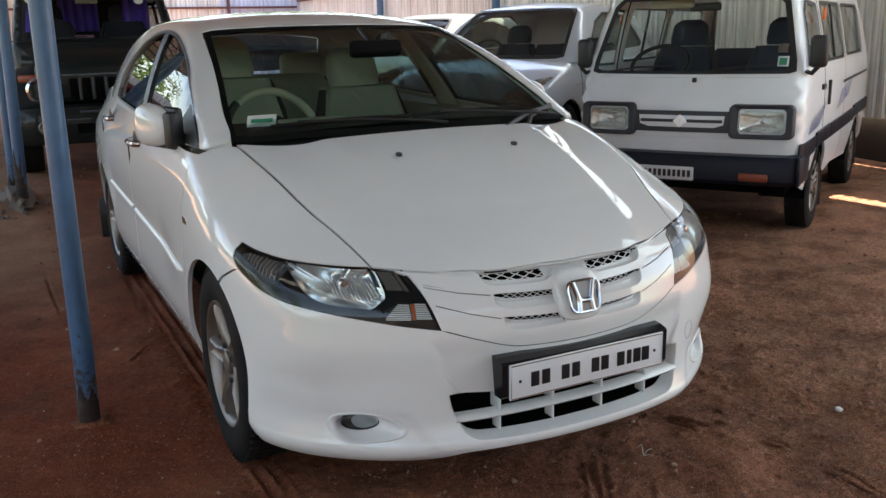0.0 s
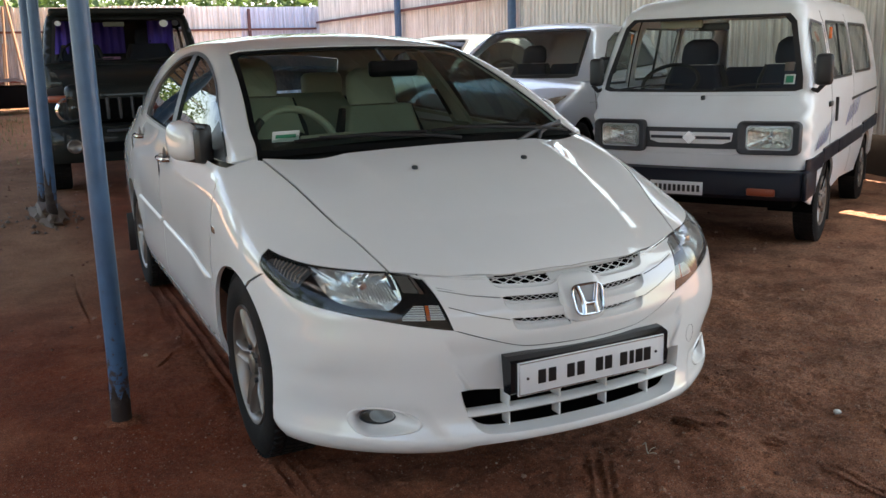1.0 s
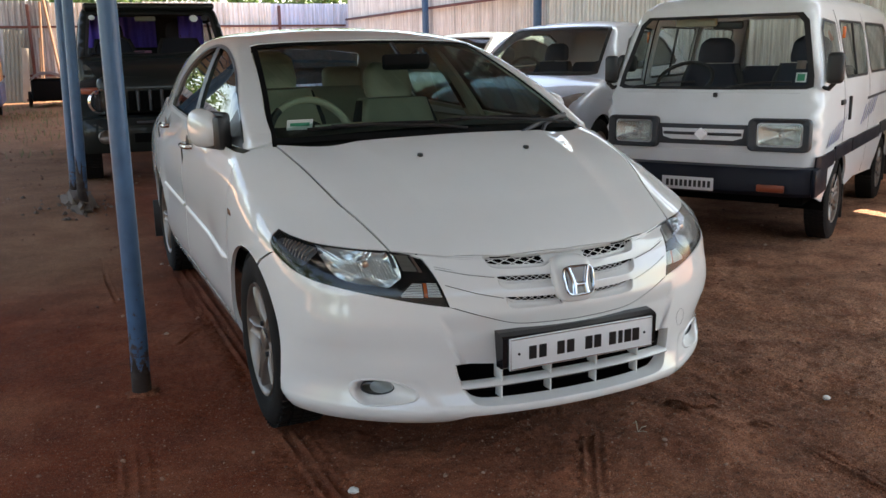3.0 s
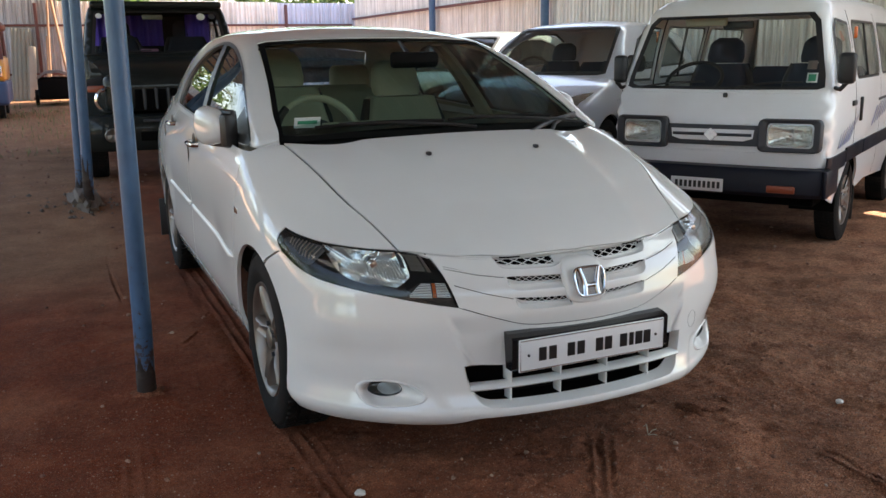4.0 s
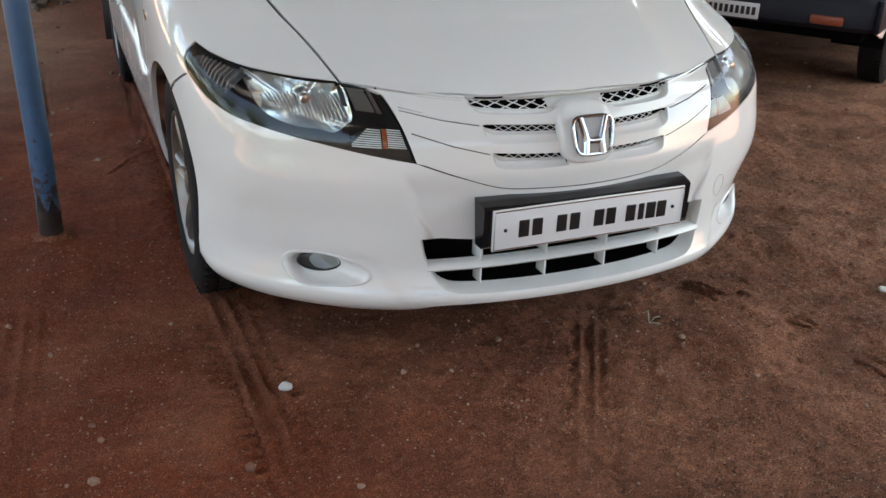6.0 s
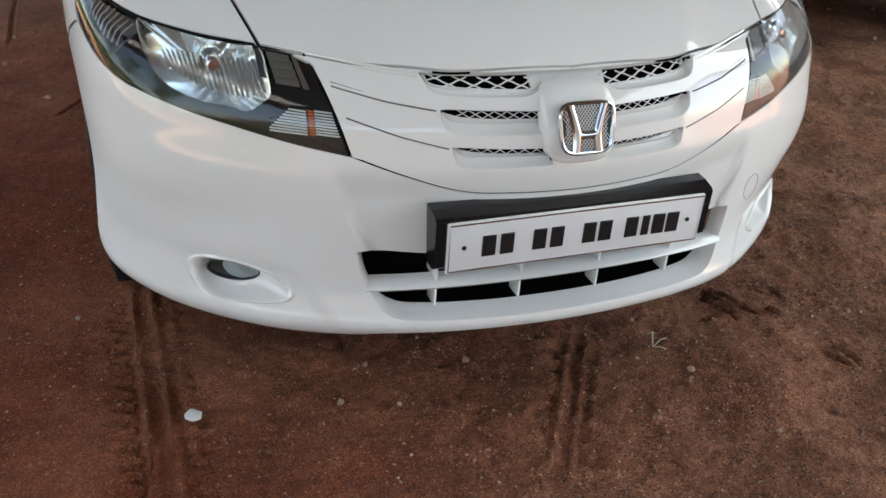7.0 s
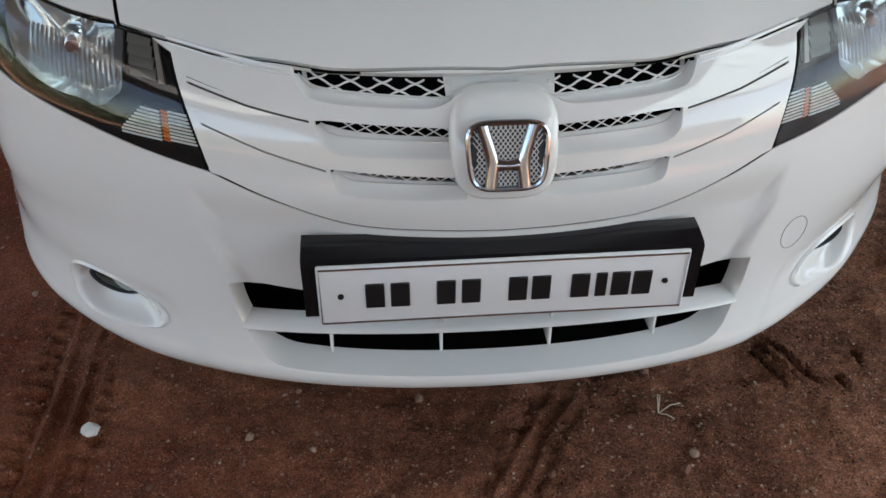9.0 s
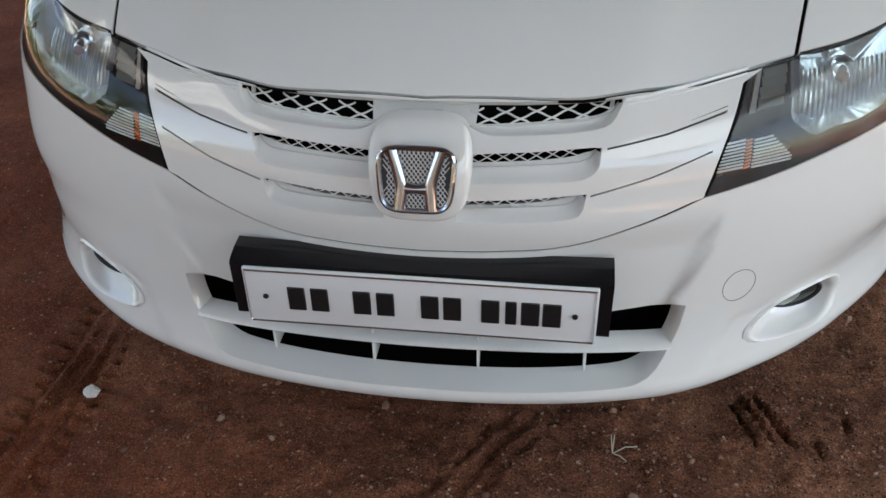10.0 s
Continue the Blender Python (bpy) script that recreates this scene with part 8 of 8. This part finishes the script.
    tagged(seat(car, 0, 2.85, NAVY, 0.47, 1.2, 0.50, 16, False), "dark rear bench")
    curve_bar("steering_wheel", [Matrix.Translation((-0.34, 1.58, 0.98)) @ Matrix.Rotation(radians(62), 4, "X") @ Vector((0.185 * math.cos(a), 0.185 * math.sin(a), 0)) for a in np.linspace(0, 2 * math.pi, 29)], 0.014, DASH, car)
    for x0, x1 in ((-0.5, -0.05), (0.0, 0.42)):
        curve_bar("wiper", [(x0, 0.955, 0.985), (x1, 1.0, 1.005)], 0.007, BLACK, car)
    return car


silver = hatch("hatchback", "silver hatchback with black door mirrors parked beside the van", (2.106, 4.975, 0.02), -56.0, SILVER)
silver.scale = (1.045, 1.045, 1.045)
PALE = material("pale_green_white_paint", (0.17, 0.21, 0.20), 0.3, spread=0.05, coat=0.7)
hatch("hatchback", "pale hatchback standing farther back by the metal wall", (2.30, 8.05, 0.06), -60.0, PALE)


# ---- trees round the yard, far vehicles, odds and ends ----
BARK = material("grey_bark", (0.16, 0.12, 0.09), 0.9, spread=0.3, grain=6, bump=0.8, fine=30)


def leaf_paint(name, color):
    mat = bpy.data.materials.new(name)
    mat.use_nodes = True
    nodes, links = mat.node_tree.nodes, mat.node_tree.links
    b = nodes["Principled BSDF"]
    geo, ramp = nodes.new("ShaderNodeNewGeometry"), nodes.new("ShaderNodeMix")
    ramp.data_type = "RGBA"
    ramp.inputs[6].default_value = (*[c * 0.55 for c in color], 1)
    ramp.inputs[7].default_value = (*[c * 1.45 for c in color], 1)
    links.new(geo.outputs["Random Per Island"], ramp.inputs[0])
    links.new(ramp.outputs[2], b.inputs["Base Color"])
    b.inputs["Roughness"].default_value = 0.6
    thin, mix = nodes.new("ShaderNodeBsdfTranslucent"), nodes.new("ShaderNodeMixShader")
    thin.inputs[0].default_value = (*[c * 1.3 for c in color], 1)
    mix.inputs[0].default_value = 0.35
    links.new(b.outputs[0], mix.inputs[1])
    links.new(thin.outputs[0], mix.inputs[2])
    links.new(mix.outputs[0], nodes["Material Output"].inputs[0])
    return mat


LEAF = leaf_paint("green_leaves", (0.075, 0.125, 0.035))


def tree(x, y, height, spread, seed, leaves=5000):
    r = np.random.default_rng(seed)
    t = thing("tree", "leafy green tree standing behind the fence", "tree", (x, y, 0.2), group="trees round the yard")
    bm = bmesh.new()
    tube(bm, [(0, 0, 0), (0.05, 0.02, height * 0.3), (-0.05, 0.1, height * 0.6), (0, 0, height * 0.85)], [0.20, 0.15, 0.10, 0.04], 10)
    tips = []
    for k in range(9):
        a, h = 2.4 * k, height * (0.32 + 0.055 * k)
        tip = Vector((math.cos(a) * spread * r.uniform(0.5, 0.95), math.sin(a) * spread * r.uniform(0.5, 0.95), h + height * r.uniform(0.08, 0.25)))
        tube(bm, [(0, 0, h), Vector((0, 0, h)).lerp(tip, 0.5) + Vector((0, 0, 0.15)), tip], [0.07, 0.045, 0.015], 7)
        tips += [np.array(tip), np.array(tip) * 0.6 + np.array([0, 0, h]) * 0.4]
    part("trunk", bm, BARK, t)
    tips = np.array(tips)
    c = tips[r.integers(0, len(tips), leaves)] + r.normal(0, 1, (leaves, 3)) * np.array([0.30, 0.30, 0.22]) * spread * 0.55
    u = r.normal(0, 1, (leaves, 3))
    u /= np.linalg.norm(u, axis=1, keepdims=True)
    v = np.cross(u, r.normal(0, 1, (leaves, 3)))
    v /= np.linalg.norm(v, axis=1, keepdims=True)
    s = r.uniform(0.05, 0.11, (leaves, 1))
    pts = np.stack([c - u * s, c + v * s * 0.45, c + u * s, c - v * s * 0.45], 1).reshape(-1, 3)
    mesh = bpy.data.meshes.new("crown")
    mesh.from_pydata(pts.tolist(), [], np.arange(len(pts)).reshape(-1, 4).tolist())
    link("crown", mesh, LEAF, t)


for k, (x, y, h, s) in enumerate(((-14.5, 1.5, 6.0, 2.6), (-15.5, 6.5, 7.0, 3.0), (-15.5, -4.0, 6.5, 2.8), (-15, 12, 7, 3), (-12, 25, 6.5, 3.2), (-3, 26, 6.0, 3.2), (2.0, 25.5, 6.2, 3.0), (7, 26.5, 6.6, 3.4), (10.5, 21, 6.0, 3.0))):
    tree(x, y, h, s, 10 + k)


# ---- by the far fence: a three-wheeler, a covered cart, leaning sheets and poles ----
CAB_YELLOW = material("taxi_yellow_paint", (0.62, 0.30, 0.035), 0.4, spread=0.12, grain=5, coat=0.4, dirt=(0.25, 0.15, 0.09), dirt_amount=0.4)
CAB_BLUE = material("dull_blue_paint", (0.05, 0.085, 0.17), 0.5, spread=0.2, grain=5, dirt=(0.20, 0.13, 0.09), dirt_amount=0.4)
MAROON = material("maroon_paint", (0.10, 0.025, 0.02), 0.5, spread=0.2, grain=5)
rick = thing("auto_rickshaw", "yellow and blue three-wheeled rickshaw parked by the fence", "rickshaw", (-2.76, 15.2, float(ground_height(-2.76, 15.2))))
part("lower_body", one_box((0, 0.9, 0.44), (1.28, 1.9, 0.42), 0.06, segments=3), CAB_BLUE, rick, "dull blue lower body")
part("waist_panel", one_box((0, 0.86, 0.86), (1.26, 1.8, 0.46), 0.08, segments=3), CAB_YELLOW, rick, "yellow waist panel")
part("canopy", one_box((0, 1.0, 1.62), (1.28, 1.9, 0.16), 0.07, segments=3), MAROON, rick, "maroon canopy")
for sx in (-0.58, 0.58):
    curve_bar("screen_pillar", [(sx, -0.02, 1.02), (sx * 0.97, 0.10, 1.58)], 0.045, MAROON, rick)
    curve_bar("rear_pillar", [(sx, 1.7, 1.02), (sx * 0.97, 1.7, 1.58)], 0.04, MAROON, rick)
    m = Matrix.Translation((sx * 0.83, -0.055, 0.82)) @ Matrix.Rotation(radians(90), 4, "X")
    part("headlamp", one_box((sx * 0.83, -0.05, 0.82), (0.19, 0.06, 0.20), 0.03, segments=3), REFLECTOR, rick, "square headlamp")
    wheel(rick, sx * 0.86, 1.55, 1 if sx > 0 else -1, 0.22, 0.11, 0.13, steel=True)
    part("front_guard", one_box((sx * 0.86, 0.20, 0.30), (0.13, 0.46, 0.10), 0.03), CAB_BLUE, rick)
    wheel(rick, sx * 0.86, 0.22, 1 if sx > 0 else -1, 0.22, 0.11, 0.13, steel=True)
bm = bmesh.new()
plate(bm, [(-0.55, 0.0, 1.06), (0.55, 0.0, 1.06), (0.53, 0.10, 1.54), (-0.53, 0.10, 1.54)], (0, 0.005, 0))
part("windscreen", bm, TINT, rick).visible_shadow = False
part("bench", one_box((0, 1.3, 0.95), (1.1, 0.45, 0.55), 0.08, segments=3), NAVY, rick)

cart = thing("covered_cart", "low dark cart under a brown cover beside the fence", "cart", (-1.36, 18.5, float(ground_height(-1.36, 18.5))))
bm = bmesh.new()
rows = []
for u in np.linspace(-1, 1, 9):
    rows.append([bm.verts.new((0.33 * cx * (1 - 0.12 * u * u) + 0.015 * math.sin(9 * u + 5 * cx), 0.62 * u, 0.56 + 0.16 * (1 - abs(cx) ** 3) * (1 - 0.3 * u ** 4) + 0.01 * math.sin(13 * u + 7 * cx))) for cx in np.linspace(-1, 1, 13)])
for a, b in zip(rows[:-1], rows[1:]):
    for k in range(12):
        bm.faces.new((a[k], a[k + 1], b[k + 1], b[k]))
part("cover", bm, material("brown_canvas", (0.13, 0.075, 0.055), 0.85, spread=0.3, grain=6, bump=0.5, fine=50), cart, "faded brown canvas cover")
part("frame", one_box((0, 0, 0.36), (0.64, 1.2, 0.44), 0.06, segments=3), MATTE, cart)
part("axle_bar", one_box((0, 0, 0.14), (0.86, 0.08, 0.06), 0.015), IRON, cart)
for sx in (-0.36, 0.36):
    wheel(cart, sx, 0.0, 1 if sx > 0 else -1, 0.16, 0.08, 0.09, steel=True)

OLD_SHEET = material("weathered_grey_sheet", (0.24, 0.25, 0.22), 0.7, spread=0.25, grain=2, bump=0.2, dirt=(0.16, 0.11, 0.08), dirt_amount=0.5, dirt_scale=2)
PALE_BOARD = material("pale_old_board", (0.36, 0.30, 0.24), 0.85, spread=0.25, grain=4, bump=0.3)
mesh = tin_sheet(0.425, 1.66, 0.085, 0.016)
mesh.materials.append(OLD_SHEET)
ob = tagged(new("leaning_sheet", mesh), "weathered grey ribbed sheet leaning on the fence", "metal sheet")
ob.matrix_world = pose(-2.26, 20.18, 0.36, -8, 4, 0)
ob = tagged(part("leaning_board", one_box((0, 0, 0.62), (0.15, 0.025, 1.24), 0.006), PALE_BOARD), "pale wooden board leaning on the fence", "board")
ob.matrix_world = pose(-1.82, 19.98, 0.35, -10, 4, 0)
POLE = material("dry_bamboo", (0.36, 0.20, 0.12), 0.7, spread=0.3, grain=9, bump=0.3)
for (xa, ya, za), (xb, yb, zb), r in (((-1.00, 19.7, 0.36), (-1.26, 20.42, 2.75), 0.032), ((-1.45, 19.9, 0.36), (-1.33, 20.45, 2.60), 0.026), ((-1.50, 20.0, 0.36), (-1.40, 20.45, 1.8), 0.030)):
    tagged(part("bamboo_pole", tube(bmesh.new(), [Vector((xa, ya, za)).lerp(Vector((xb, yb, zb)), k / 8) for k in range(9)], [r * (1.0 + 0.12 * (k % 2)) for k in range(9)], 10), POLE), "dry bamboo pole leaning on the metal fence", "pole", group="leaning poles")

# weeds and dry grass along the fence, litter on the earth
r = np.random.default_rng(31)
count = 2600
x = r.uniform(-4.5, -0.9, count)
yy = np.where(r.random(count) < 0.6, r.normal(17.5, 1.6, count), r.uniform(9.5, 20.3, count))
clump = lattice(x, yy, 0.55, 5) > 0.05
x, yy = x[clump], np.minimum(yy[clump], 20.4)
z = ground_height(x, yy)
a, tall, bend = r.uniform(0, 2 * np.pi, len(x)), r.uniform(0.04, 0.14, len(x)), r.uniform(0.01, 0.06, len(x))
pts = np.stack([np.stack([x - 0.006 * np.sin(a), yy + 0.006 * np.cos(a), z], -1), np.stack([x + 0.006 * np.sin(a), yy - 0.006 * np.cos(a), z], -1), np.stack([x + bend * np.cos(a), yy + bend * np.sin(a), z + tall], -1)], 1).reshape(-1, 3)
mesh = bpy.data.meshes.new("weeds")
mesh.from_pydata(pts.tolist(), [], np.arange(len(pts)).reshape(-1, 3).tolist())
tagged(link("weeds", mesh, leaf_paint("weed_leaves", (0.16, 0.17, 0.07))), "thin green weeds and dry grass near the fence", "grass", kind="stuff")
scatter("rubble", 700, (-2.0, 5.2), (-0.85, 6.9), 0.006, 0.04, "pale rubble round the post feet", CONCRETE, lambda x, y: np.exp(-(((x + 1.24) / 0.28) ** 2 + ((y - 5.9) / 0.6) ** 2)))
scatter("gravel", 5000, (-5.0, 6.0), (-0.6, 18.0), 0.006, 0.03, "loose stones and dry litter on lit earth", STONE, lambda x, y: 0.7 + 0 * x)

# bushes close the open side of the yard and stand thick behind the fence
def hedge(name, label, count, low, high, tall, seed, leaf):
    r = np.random.default_rng(seed)
    c = np.stack([r.uniform(low[0], high[0], count), r.uniform(low[1], high[1], count), tall * r.random(count) ** 0.8], -1)
    c[:, 2] *= 0.75 + 0.25 * lattice(c[:, 1] + c[:, 0], c[:, 1] - c[:, 0], 1.3, 6)
    u = r.normal(0, 1, (count, 3))
    u /= np.linalg.norm(u, axis=1, keepdims=True)
    v = np.cross(u, r.normal(0, 1, (count, 3)))
    v /= np.linalg.norm(v, axis=1, keepdims=True)
    s = r.uniform(0.5, 1.2, (count, 1)) * leaf
    pts = np.stack([c - u * s, c + v * s * 0.5, c + u * s, c - v * s * 0.5], 1).reshape(-1, 3)
    mesh = bpy.data.meshes.new(name)
    mesh.from_pydata(pts.tolist(), [], np.arange(len(pts)).reshape(-1, 4).tolist())
    tagged(link(name, mesh, LEAF), label, "bushes", kind="stuff")


hedge("hedge", "loose green bushes along the open side of the yard", 11000, (-11.4, -10), (-9.8, 19), 1.9, 77, 0.12)
hedge("shrubbery", "thick green foliage rising behind the metal fence", 9000, (-4.2, 21.4), (9, 24.5), 4.4, 78, 0.16)
